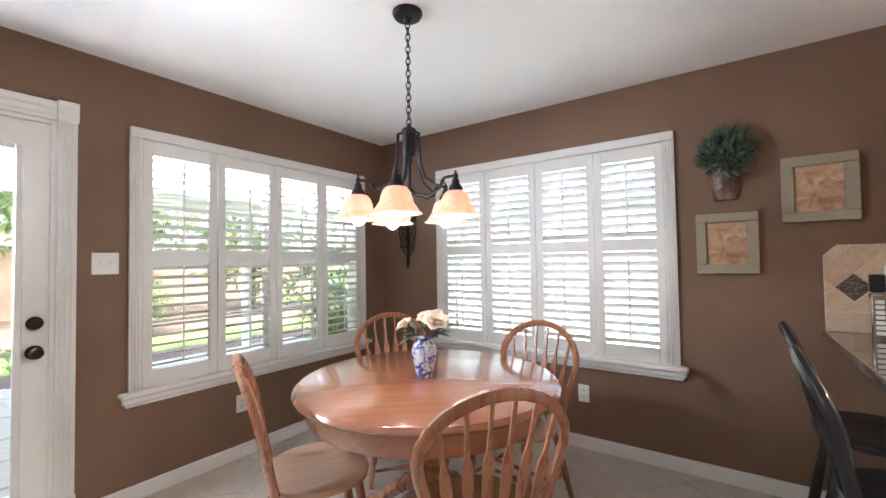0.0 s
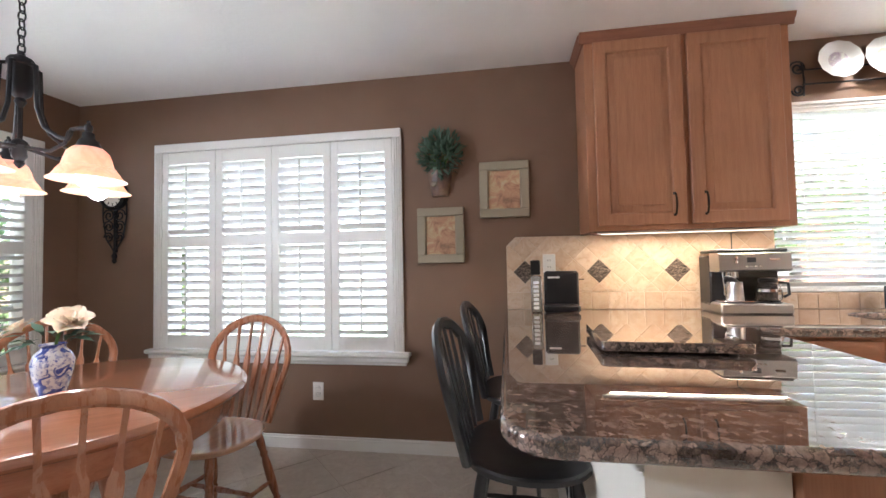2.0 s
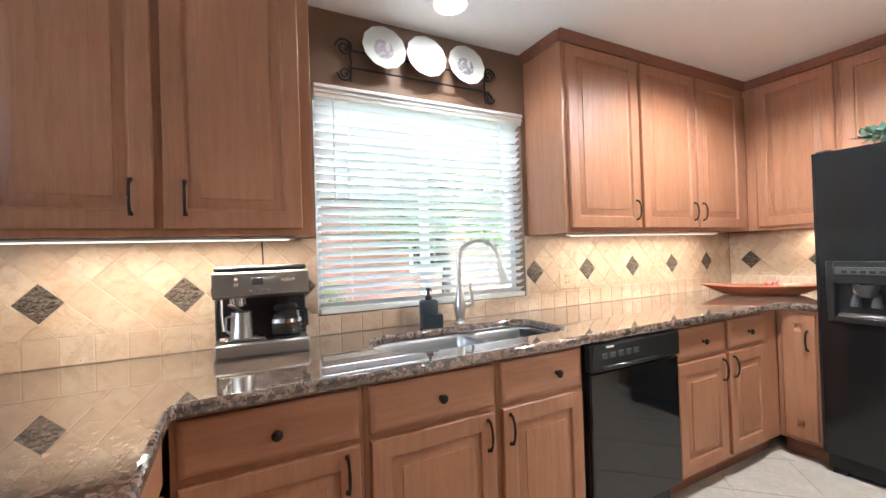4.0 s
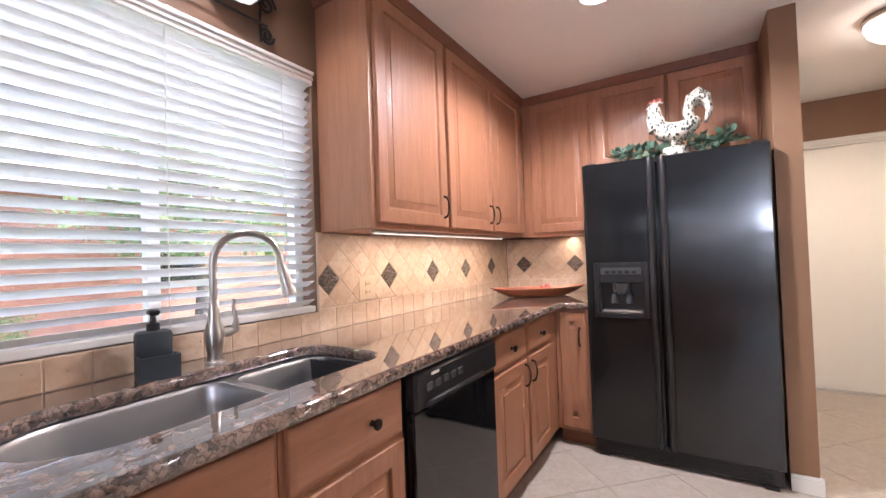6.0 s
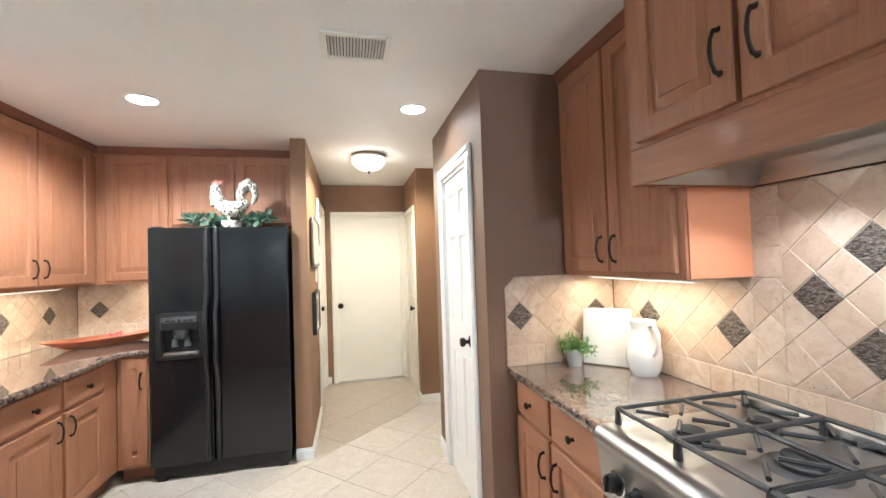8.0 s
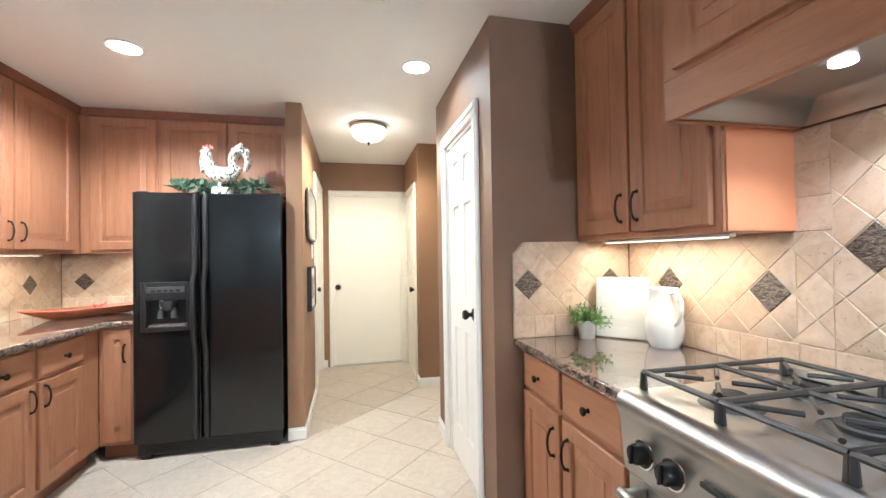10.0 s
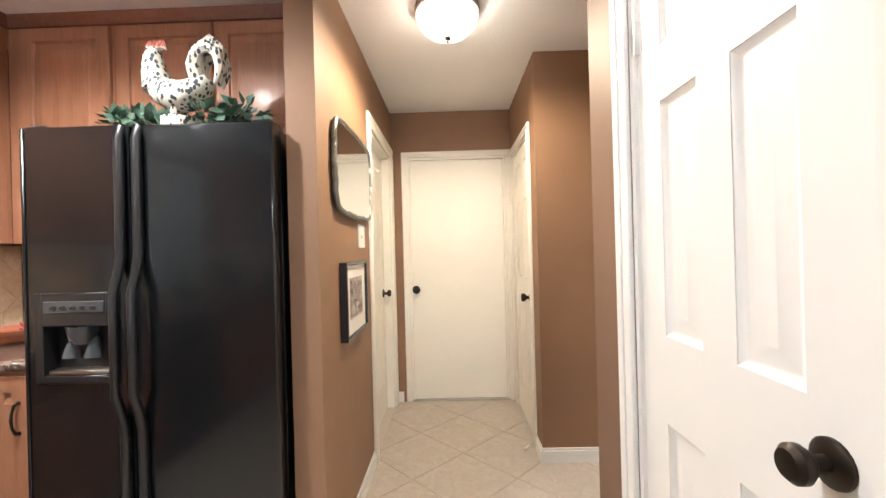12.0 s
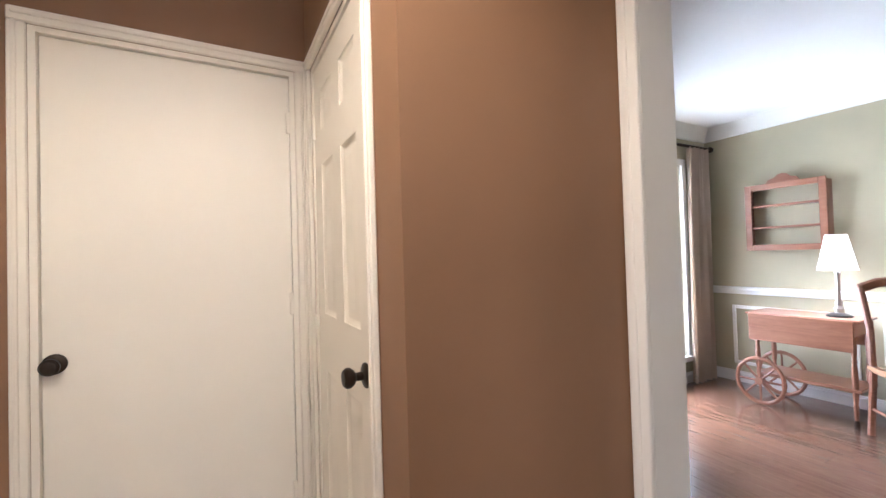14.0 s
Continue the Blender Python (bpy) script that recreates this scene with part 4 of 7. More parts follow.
def sink():
    ob = thing("kitchen_sink", pose(2.64, 2.77, 0.873), "stainless steel double-bowl sink set under the granite", "sink")
    rim = filled([rounded(2.17, 2.545, 3.115, 2.995, (0.17, 0.1, 0.1, 0.17), 8), hole_a, hole_b], -0.004, -0.0005, 0.0012)
    rim.transform(Matrix.Translation((-2.64, -2.77, 0)))
    part("rim", dressed(rim, SINKST), SINKST, ob)
    for nm, loop, depth in (("large_bowl", hole_a, 0.2), ("small_bowl", hole_b, 0.15)):
        bm = bmesh.new()
        cx = sum(p[0] for p in loop) / len(loop)
        cy = sum(p[1] for p in loop) / len(loop)
        rings = []
        for k, z in ((1.0, -0.001), (0.99, -0.004), (0.975, -0.014), (0.94, -depth * 0.7), (0.90, -depth * 0.92), (0.80, -depth), (0.25, -depth - 0.006)):
            rings.append([bm.verts.new((cx + (x - cx) * k - 2.64, cy + (y - cy) * k - 2.77, z)) for x, y in loop])
        for a, b in zip(rings, rings[1:]):
            for i in range(len(a)):
                bm.faces.new((a[i], a[(i + 1) % len(a)], b[(i + 1) % len(a)], b[i]))
        bm.faces.new(rings[-1])
        bowl = part(nm, bm, SINKST, ob)
        dr = lathe([(0.045, 0.002), (0.043, 0.005), (0.03, 0.003), (0.012, 0.001)], 20, (cx - 2.64, cy - 2.77, -depth - 0.004))
        part("drain", dr, CHROME, bowl)


sink()


def faucet():
    ob = thing("faucet", pose(2.747, 3.02, 0.913), "brushed nickel gooseneck kitchen faucet with side lever", "faucet")
    part("base", lathe([(0.03, 0), (0.03, 0.006), (0.024, 0.012), (0.022, 0.03), (0.028, 0.06), (0.031, 0.085), (0.026, 0.115), (0.019, 0.135), (0.021, 0.15), (0.017, 0.165), (0.015, 0.20), (0.0125, 0.205)], 24), NICKEL, ob)
    path = [(0, 0, 0.19), (0, 0, 0.30)] + [(0.0 + 0.028 * (1 - math.cos(radians(a))) * 3.2, -0.09 * (1 - math.cos(radians(a))) * 0.55, 0.32 + 0.10 * math.sin(radians(a))) for a in range(0, 181, 15)]
    neck = [(x, y, z) for x, y, z in path]
    part("neck", tube(neck, 0.0125, 12), NICKEL, ob)
    end = Vector(neck[-1])
    part("spray_head", tube([end, end + Vector((0.006, -0.004, -0.03)), end + Vector((0.018, -0.01, -0.085)), end + Vector((0.024, -0.013, -0.115)), end + Vector((0.025, -0.014, -0.12))], [0.0135, 0.017, 0.021, 0.024, 0.02], 14), NICKEL, ob)
    lever = part("lever", tube([(0.02, 0, 0.09), (0.05, -0.005, 0.09), (0.066, -0.006, 0.098), (0.07, -0.006, 0.13), (0.062, -0.006, 0.17), (0.066, -0.006, 0.2)], [0.013, 0.013, 0.014, 0.008, 0.006, 0.007], 10), NICKEL, ob)


faucet()


def soap():
    ob = thing("soap_dispenser", pose(2.585, 3.045, 0.913, 0, 0, -12), "dark slate soap pump in a sponge caddy behind the sink", "soap dispenser")
    bm = box(-0.045, -0.02, 0, 0.045, 0.035, 0.13, 0.012, seg=2)
    part("bottle", bm, SLATE, ob)
    part("collar", lathe([(0.017, 0.13), (0.017, 0.15), (0.009, 0.153), (0.007, 0.175)], 14, (0, 0.008, 0)), BLACKPL, ob)
    part("pump_head", box(-0.015, -0.03, 0.175, 0.012, 0.02, 0.192, 0.005), BLACKPL, ob)
    bm = box(-0.05, -0.075, 0, 0.05, -0.021, 0.008)
    for a in ((-0.05, -0.075, 0.008, 0.05, -0.068, 0.065), (-0.05, -0.068, 0.008, -0.043, -0.021, 0.065), (0.043, -0.068, 0.008, 0.05, -0.021, 0.065)):
        box(*a, bm=bm)
    part("sponge_tray", bm, SLATE, ob)


soap()


def dishwasher():
    ob = thing("dishwasher", pose(3.04, 2.47, 0), "glossy black built-in dishwasher under the counter", "dishwasher")
    part("body", box(0, 0.02, 0.1, 0.6, 0.6, 0.868), BLACKPL, ob)
    part("door", box(0.004, -0.018, 0.115, 0.596, 0.02, 0.74, 0.006), BLACKGL, ob)
    c = part("control_panel", box(0.004, -0.03, 0.745, 0.596, 0.02, 0.866, 0.01), BLACKPL, ob)
    part("handle", box(0.05, -0.046, 0.752, 0.45, -0.03, 0.772, 0.006), BLACKPL, c)
    for i in range(5):
        part("button", box(0.06 + i * 0.05, -0.033, 0.80, 0.095 + i * 0.05, -0.029, 0.825, 0.002), GREYPL, c)
    part("indicator", box(0.09, -0.0325, 0.845, 0.135, -0.0295, 0.853), PLASTIC, c)
    part("toe_kick", box(0.004, 0.05, 0.0, 0.596, 0.1, 0.1), BLACKPL, ob)


dishwasher()


def fridge():
    ob = thing("refrigerator", pose(4.61, 2.27, 0, 0, 0, FACE_W), "black side-by-side refrigerator with an ice and water dispenser", "refrigerator")
    W, D, H = 0.915, 0.76, 1.755
    part("cabinet", box(0.004, 0.075, 0.02, W - 0.004, D, H - 0.012, 0.006), FRIDGE, ob)
    seam = 0.40
    left = bmesh.new()
    x0, z0, x1, z1 = 0.055, 0.845, 0.335, 1.15
    for a in ((0.0, 0, 0.105, x0, 0.068, H), (x1, 0, 0.105, seam - 0.004, 0.068, H), (x0, 0, 0.105, x1, 0.068, z0), (x0, 0, z1, x1, 0.068, H)):
        box(*a, bm=left)
    door = part("freezer_door", left, FRIDGE, ob)
    part("door_edge", box(0.0, -0.006, 0.105, 0.012, 0.0, H, 0.003), FRIDGE, door)
    d = part("dispenser", nested(x0, z0, x1, z1, [(0, 0.03), (0, -0.012), (0.012, -0.016), (0.024, -0.008), (0.026, -0.008)]) if False else box(x0, 0.05, z0, x1, 0.066, z1), BLACKPL, door)
    bm = bmesh.new()
    for a in ((x0 - 0.01, -0.014, z0 - 0.01, x0 + 0.02, 0.05, z1 + 0.01), (x1 - 0.02, -0.014, z0 - 0.01, x1 + 0.01, 0.05, z1 + 0.01), (x0 + 0.02, -0.014, z0 - 0.01, x1 - 0.02, 0.05, z0 + 0.02), (x0 + 0.02, -0.016, z1 - 0.11, x1 - 0.02, 0.05, z1 + 0.01)):
        box(*a, 0.004, bm)
    part("surround", bm, BLACKPL, d)
    part("control_strip", box(x0 + 0.03, -0.02, z1 - 0.06, x1 - 0.03, -0.014, z1 - 0.02, 0.002), GREYPL, d)
    for i in range(5):
        part("button", box(x0 + 0.055 + i * 0.036, -0.023, z1 - 0.052, x0 + 0.08 + i * 0.036, -0.019, z1 - 0.036, 0.002), BLACKPL, d)
    part("ice_chute", lathe([(0.05, 0.0), (0.046, -0.03), (0.03, -0.06), (0.026, -0.066)], 18, ((x0 + x1) / 2, 0.02, z1 - 0.112), cap=False), GREYPL, d)
    part("water_spout", tube([(x0 + 0.10, 0.02, z1 - 0.11), (x0 + 0.10, 0.012, z1 - 0.15), (x0 + 0.105, 0.008, z1 - 0.165)], [0.012, 0.01, 0.007], 10), NICKEL, d)
    for px in (x0 + 0.10, x0 + 0.18):
        part("paddle", tube([(px, 0.03, z0 + 0.15), (px, 0.018, z0 + 0.11), (px, 0.012, z0 + 0.075)], [0.012, 0.022, 0.026], 10, flat=0.35), GREYPL, d)
    part("drip_tray", box(x0 + 0.03, -0.004, z0 + 0.02, x1 - 0.03, 0.05, z0 + 0.035, 0.003), NICKEL, d)
    right = part("fridge_door", box(seam + 0.004, 0, 0.105, W, 0.068, H, 0.008), FRIDGE, ob)
    for nm, hx, dd in (("freezer_handle", seam - 0.032, door), ("fridge_handle", seam + 0.032, right)):
        pts = [(hx, 0.004, H - 0.005), (hx, -0.012, H - 0.05), (hx, -0.014, 1.28), (hx, -0.03, 1.22), (hx, -0.052, 1.15), (hx, -0.054, 0.98), (hx, -0.052, 0.80), (hx, -0.03, 0.74), (hx, -0.014, 0.68), (hx, -0.012, 0.16), (hx, 0.004, 0.115)]
        part("handle", tube(pts, [0.014, 0.017, 0.017, 0.016, 0.015, 0.014, 0.015, 0.016, 0.017, 0.017, 0.014], 10), BLACKPL, dd)
    g = part("grille", box(0.01, 0.03, 0.02, W - 0.01, 0.07, 0.098), BLACKPL, ob)
    for k in range(4):
        part("slot", box(0.05, 0.026, 0.03 + k * 0.016, W - 0.05, 0.031, 0.037 + k * 0.016), RUBBER, g)
    for hx in (0.045, W - 0.045):
        part("hinge_cover", box(hx - 0.035, 0.01, H - 0.012, hx + 0.035, 0.12, H + 0.012, 0.006), BLACKPL, ob)
    for hx in (0.06, W - 0.06):
        part("foot", box(hx - 0.03, 0.02, 0.0, hx + 0.03, 0.3, 0.02), BLACKPL, ob)


fridge()


def gas_range():
    ob = thing("range", pose(2.583, 0.125, 0, 0, 0, FACE_N), "stainless steel gas range with cast iron grates", "range")
    W, D = 0.76, 0.61
    part("body", box(0, 0.03, 0.06, W, D, 0.885), STEEL, ob)
    part("drawer", box(0.004, 0.005, 0.075, W - 0.004, 0.03, 0.22, 0.004), STEEL, ob)
    d = part("oven_door", box(0.004, -0.005, 0.23, W - 0.004, 0.03, 0.70, 0.005), STEEL, ob)
    part("oven_window", box(0.14, -0.009, 0.33, W - 0.14, -0.004, 0.58, 0.003), BLACKGL, d)
    h = part("handle", tube([(0.05, -0.065, 0.672), (W - 0.05, -0.065, 0.672)], 0.015, 14), STEEL, d)
    for hx in (0.07, W - 0.07):
        part("bracket", box(hx - 0.012, -0.06, 0.658, hx + 0.012, -0.004, 0.686, 0.004), STEEL, h)
    bm = bmesh.new()
    prof = [(0.03, 0.705), (-0.012, 0.705), (-0.024, 0.85)] + [(-0.002 + 0.036 * math.cos(radians(k)), 0.89 + 0.036 * math.sin(radians(k))) for k in range(215, 85, -15)] + [(0.03, 0.926)]
    a = [bm.verts.new((0, y, z)) for y, z in prof]
    b = [bm.verts.new((W, y, z)) for y, z in prof]
    bm.faces.new(a)
    bm.faces.new(b)
    for i in range(len(a)):
        bm.faces.new((a[i], a[(i + 1) % len(a)], b[(i + 1) % len(a)], b[i]))
    cp = part("control_panel", bm, STEEL, ob)
    for kx in (0.09, 0.19, 0.38, 0.57, 0.67):
        bm = lathe([(0.034, 0), (0.034, 0.004), (0.027, 0.007), (0.026, 0.03), (0.022, 0.036), (0.004, 0.037)], 20)
        box(-0.004, -0.024, 0.034, 0.004, 0.024, 0.044, 0.002, bm)
        bm.transform(Matrix.Translation((kx, -0.021, 0.785)) @ Matrix.Rotation(radians(83), 4, "X"))
        k = part("knob", bm, BLACKPL, cp, "black control knob with chrome ring")
        bm = lathe([(0.034, -0.003), (0.038, -0.003), (0.038, 0.004), (0.034, 0.005)], 20, cap=False)
        bm.transform(Matrix.Translation((kx, -0.02, 0.785)) @ Matrix.Rotation(radians(83), 4, "X"))
        part("ring", bm, CHROME, cp)
    part("vent_slot", box(0.27, -0.03, 0.80, 0.34, -0.018, 0.815, 0.003), BLACKPL, cp)
    top = part("cooktop", box(0, 0.03, 0.885, W, D, 0.922, 0.004), STEEL, ob)
    part("rear_trim", box(0.0, D - 0.05, 0.922, W, D, 0.955, 0.006), STEEL, ob)
    for bx, by, r in ((0.17, 0.17, 0.048), (0.59, 0.17, 0.055), (0.17, 0.42, 0.04), (0.59, 0.42, 0.048), (0.38, 0.30, 0.06)):
        bur = part("burner", lathe([(r * 1.5, 0.922), (r * 1.4, 0.926), (r, 0.928), (r, 0.938), (r * 0.85, 0.941), (r * 0.8, 0.947), (0.004, 0.949)], 24, (bx, by, 0)), CASTIRON, ob)
        part("cap", lathe([(r * 0.78, 0.947), (r * 0.76, 0.953), (r * 0.5, 0.956), (0.004, 0.9565)], 24, (bx, by, 0)), RUBBER, bur)
    for i in range(3):
        x0, x1 = 0.012 + i * 0.247, 0.255 + i * 0.247
        y0, y1 = 0.045, D - 0.065
        zt = 0.972
        bm = bmesh.new()
        for a in ((x0, y0, x1, y0), (x0, y1, x1, y1), (x0, y0, x0, y1), (x1, y0, x1, y1), (x0, (y0 + y1) / 2, x1, (y0 + y1) / 2)):
            tube([(a[0], a[1], zt), (a[2], a[3], zt)], 0.0075, 6, bm)
        cx = (x0 + x1) / 2
        for cy in (y0 + (y1 - y0) * 0.25, y0 + (y1 - y0) * 0.75):
            for k in range(4):
                ang = radians(45 + 90 * k)
                ex, ey = cx + 0.115 * math.cos(ang) * 1.05, cy + 0.115 * math.sin(ang) * 1.05
                tube([(max(x0, min(x1, ex)), max(y0, min(y1, ey)), zt), (cx + 0.03 * math.cos(ang), cy + 0.03 * math.sin(ang), zt)], 0.0065, 6, bm)
        g = part("grate", bm, CASTIRON, ob, "black cast iron grate")
        for fx in (x0, x1):
            for fy in (y0, y1):
                part("foot", tube([(fx, fy, 0.921), (fx, fy, zt)], [0.011, 0.008], 6), CASTIRON, g)
    for fx in (0.04, W - 0.04):
        for fy in (0.08, D - 0.06):
            part("foot", box(fx - 0.02, fy - 0.02, 0, fx + 0.02, fy + 0.02, 0.06), BLACKPL, ob)


gas_range()


def hood():
    ob = thing("range_hood", pose(2.545, -0.027, 0, 0, 0, FACE_N), "recessed stainless steel range hood insert with lit lamps", "range hood")
    bm = bmesh.new()
    rings = []
    for inset, z in ((0.0, 1.798), (0.0, 1.690), (0.014, 1.688), (0.022, 1.694), (0.04, 1.725), (0.062, 1.75), (0.085, 1.758)):
        rings.append([bm.verts.new(p) for p in ((inset, inset * 0.8, z), (0.703 - inset, inset * 0.8, z), (0.703 - inset, 0.455 - inset * 0.5, z), (inset, 0.455 - inset * 0.5, z))])
    for p, q in zip(rings, rings[1:]):
        for i in range(4):
            bm.faces.new((p[i], p[(i + 1) % 4], q[(i + 1) % 4], q[i]))
    bm.faces.new(rings[-1])
    pan = part("liner", bm, STEEL, ob)
    for lx in (0.254, 0.53):
        part("lamp", lathe([(0.027, 1.757), (0.026, 1.752), (0.015, 1.7495), (0.004, 1.749)], 18, (lx, 0.235, 0)), CANGLOW, ob, "lit round hood lamp")

hood()


def coffee_maker():
    ob = thing("coffee_maker", pose(1.652, 2.885, 0.913, 0, 0, -2) @ Matrix.Diagonal((0.92, 0.9, 1.02, 1)), "stainless and black combination espresso and coffee maker", "coffee maker")
    W, D, H = 0.36, 0.26, 0.325
    part("back_housing", box(0, 0.11, 0.03, W, D, 0.30, 0.008), BLACKPL, ob)
    part("base", box(0, -0.02, 0, W, D, 0.055, 0.008), STEEL, ob)
    grid = part("drip_tray", box(0.015, -0.005, 0.055, 0.19, 0.1, 0.062, 0.002), GREYPL, ob)
    for k in range(8):
        part("slat", box(0.02, 0.001 + k * 0.012, 0.062, 0.185, 0.008 + k * 0.012, 0.066, 0.001), CHROME, grid)
    bm = bmesh.new()
    prof = [(-0.005, 0.215), (-0.02, 0.225), (-0.012, 0.305), (0.0, 0.312), (0.11, 0.312), (0.11, 0.215)]
    a = [bm.verts.new((0, y, z)) for y, z in prof]
    b = [bm.verts.new((W, y, z)) for y, z in prof]
    bm.faces.new(a)
    bm.faces.new(b)
    for i in range(len(a)):
        bm.faces.new((a[i], a[(i + 1) % len(a)], b[(i + 1) % len(a)], b[i]))
    head = part("head", bm, STEEL, ob)
    part("lid", box(0.005, 0.0, 0.312, W - 0.005, D - 0.005, 0.33, 0.008), BLACKPL, ob)
    part("display", box(0.14, -0.021, 0.262, 0.185, -0.014, 0.288, 0.002), GREYPL, head)
    part("badge", box(0.25, -0.020, 0.268, 0.305, -0.013, 0.282, 0.003), CHROME, head)
    for i, z in enumerate((0.285, 0.265)):
        bm = lathe([(0.009, 0), (0.008, 0.008), (0.002, 0.009)], 12)
        bm.transform(Matrix.Translation((0.085, -0.014, z)) @ Matrix.Rotation(radians(90), 4, "X"))
        part("button", bm, CHROME, head)
    for i in range(4):
        part("button", box(0.13 + i * 0.022, -0.022, 0.238, 0.146 + i * 0.022, -0.016, 0.246, 0.002), CHROME, head)
    part("brew_group", lathe([(0.034, 0.215), (0.034, 0.185), (0.02, 0.18), (0.004, 0.18)], 18, (0.09, 0.05, 0)), CHROME, ob)
    part("steam_wand", tube([(0.03, 0.02, 0.215), (0.03, 0.01, 0.16), (0.035, 0.0, 0.10)], 0.005, 8), CHROME, ob)
    jug = part("milk_jug", lathe([(0.043, 0.066), (0.045, 0.069), (0.044, 0.08), (0.038, 0.158), (0.0385, 0.162), (0.036, 0.162), (0.036, 0.158), (0.041, 0.08), (0.004, 0.073)], 20, (0.10, 0.045, 0), wave=lambda a, z: 1 + (0.25 * max(0, math.cos(a - 4.9)) ** 10 if z > 0.15 else 0)), SATIN, ob, "satin steel milk jug")
    part("jug_lid", lathe([(0.036, 0), (0.037, 0.002), (0.03, 0.006), (0.004, 0.008)], 18), SATIN, jug, m=pose(0.082, 0.04, 0.172, -12, 30, 0))
    part("handle", tube([(0.064, 0.04, 0.15), (0.045, 0.03, 0.145), (0.042, 0.03, 0.10), (0.058, 0.04, 0.085)], 0.005, 8), SATIN, jug)
    car = part("carafe", lathe([(0.05, 0.062), (0.062, 0.075), (0.064, 0.10), (0.054, 0.145), (0.045, 0.16), (0.043, 0.16), (0.052, 0.145), (0.061, 0.10), (0.058, 0.07), (0.004, 0.066)], 24, (0.27, 0.045, 0)), GLASS, ob, "glass coffee carafe")
    part("carafe_lid", lathe([(0.046, 0.16), (0.048, 0.17), (0.04, 0.18), (0.004, 0.182)], 20, (0.27, 0.045, 0)), BLACKPL, car)
    part("carafe_band", lathe([(0.0635, 0.112), (0.0645, 0.113), (0.061, 0.127), (0.060, 0.127)], 24, (0.27, 0.045, 0)), CHROME, car)
    part("carafe_handle", tube([(0.315, 0.03, 0.16), (0.35, 0.01, 0.155), (0.352, 0.008, 0.10), (0.33, 0.02, 0.085)], 0.008, 8), BLACKPL, car)
    part("hot_plate", lathe([(0.06, 0.055), (0.06, 0.061), (0.004, 0.0615)], 24, (0.27, 0.045, 0)), BLACKPL, ob)


coffee_maker()


def pod_machine():
    ob = thing("pod_machine", pose(0.70, 2.985, 0.913, 0, 0, -4), "small black pod coffee machine with a silver front", "coffee machine")
    part("body", box(0.075, -0.02, 0.03, 0.265, 0.09, 0.235, 0.012), BLACKPL, ob)
    part("foot", box(0.07, -0.05, 0, 0.27, 0.09, 0.05, 0.014), BLACKPL, ob)
    col = part("pod_column", box(0.0, -0.035, 0.0, 0.062, 0.03, 0.21, 0.006), CHROME, ob)
    for k in range(7):
        part("pod_window", box(0.014, -0.038, 0.02 + k * 0.024, 0.044, -0.034, 0.036 + k * 0.024, 0.002), PLASTIC, col)
    part("switch_box", box(0.0, -0.02, 0.215, 0.055, 0.02, 0.30, 0.006), BLACKPL, ob)
    part("label", box(0.095, -0.023, 0.195, 0.16, -0.0195, 0.205), PLASTIC, ob)
    part("lever", box(0.262, -0.005, 0.185, 0.295, 0.003, 0.19), BLACKPL, ob)


pod_machine()


def dough_bowl():
    ob = thing("dough_bowl", pose(4.97, 2.70, 0.913, 0, 0, -50), "long shallow burnt-orange wooden dough bowl", "bowl")
    bm = bmesh.new()
    seg, rings = 36, []
    for k, z in ((0.45, 0.0), (0.62, 0.006), (0.86, 0.035), (1.0, 0.062), (0.985, 0.066), (0.84, 0.042), (0.6, 0.018), (0.3, 0.012)):
        ring = []
        for i in range(seg):
            a = 2 * math.pi * i / seg
            ex = math.copysign(abs(math.cos(a)) ** 0.85, math.cos(a))
            lift = 0.012 * abs(ex) ** 3 if k > 0.8 else 0
            ring.append(bm.verts.new((0.37 * k * ex, 0.115 * k * math.sin(a), z + lift)))
        rings.append(ring)
    for a, b in zip(rings, rings[1:]):
        for i in range(seg):
            bm.faces.new((a[i], a[(i + 1) % seg], b[(i + 1) % seg], b[i]))
    bm.faces.new(rings[0])
    bm.faces.new(rings[-1])
    part("bowl", bm, SIENNA, ob)
    ob = thing("blossom_sprig", pose(5.02, 2.66, 0.95), "small sprig of red blossoms in the wooden bowl", "flowers")
    part("petals", leaves(bmesh.new(), (0, 0, 0.015), (0.05, 0.03, 0.018), 26, 0.03, random.Random(4)), RED, ob)
    part("stem", tube([(-0.05, 0, -0.005), (0, 0.005, 0.008), (0.05, 0, 0.005)], 0.002, 5), LEAF, ob)


dough_bowl()


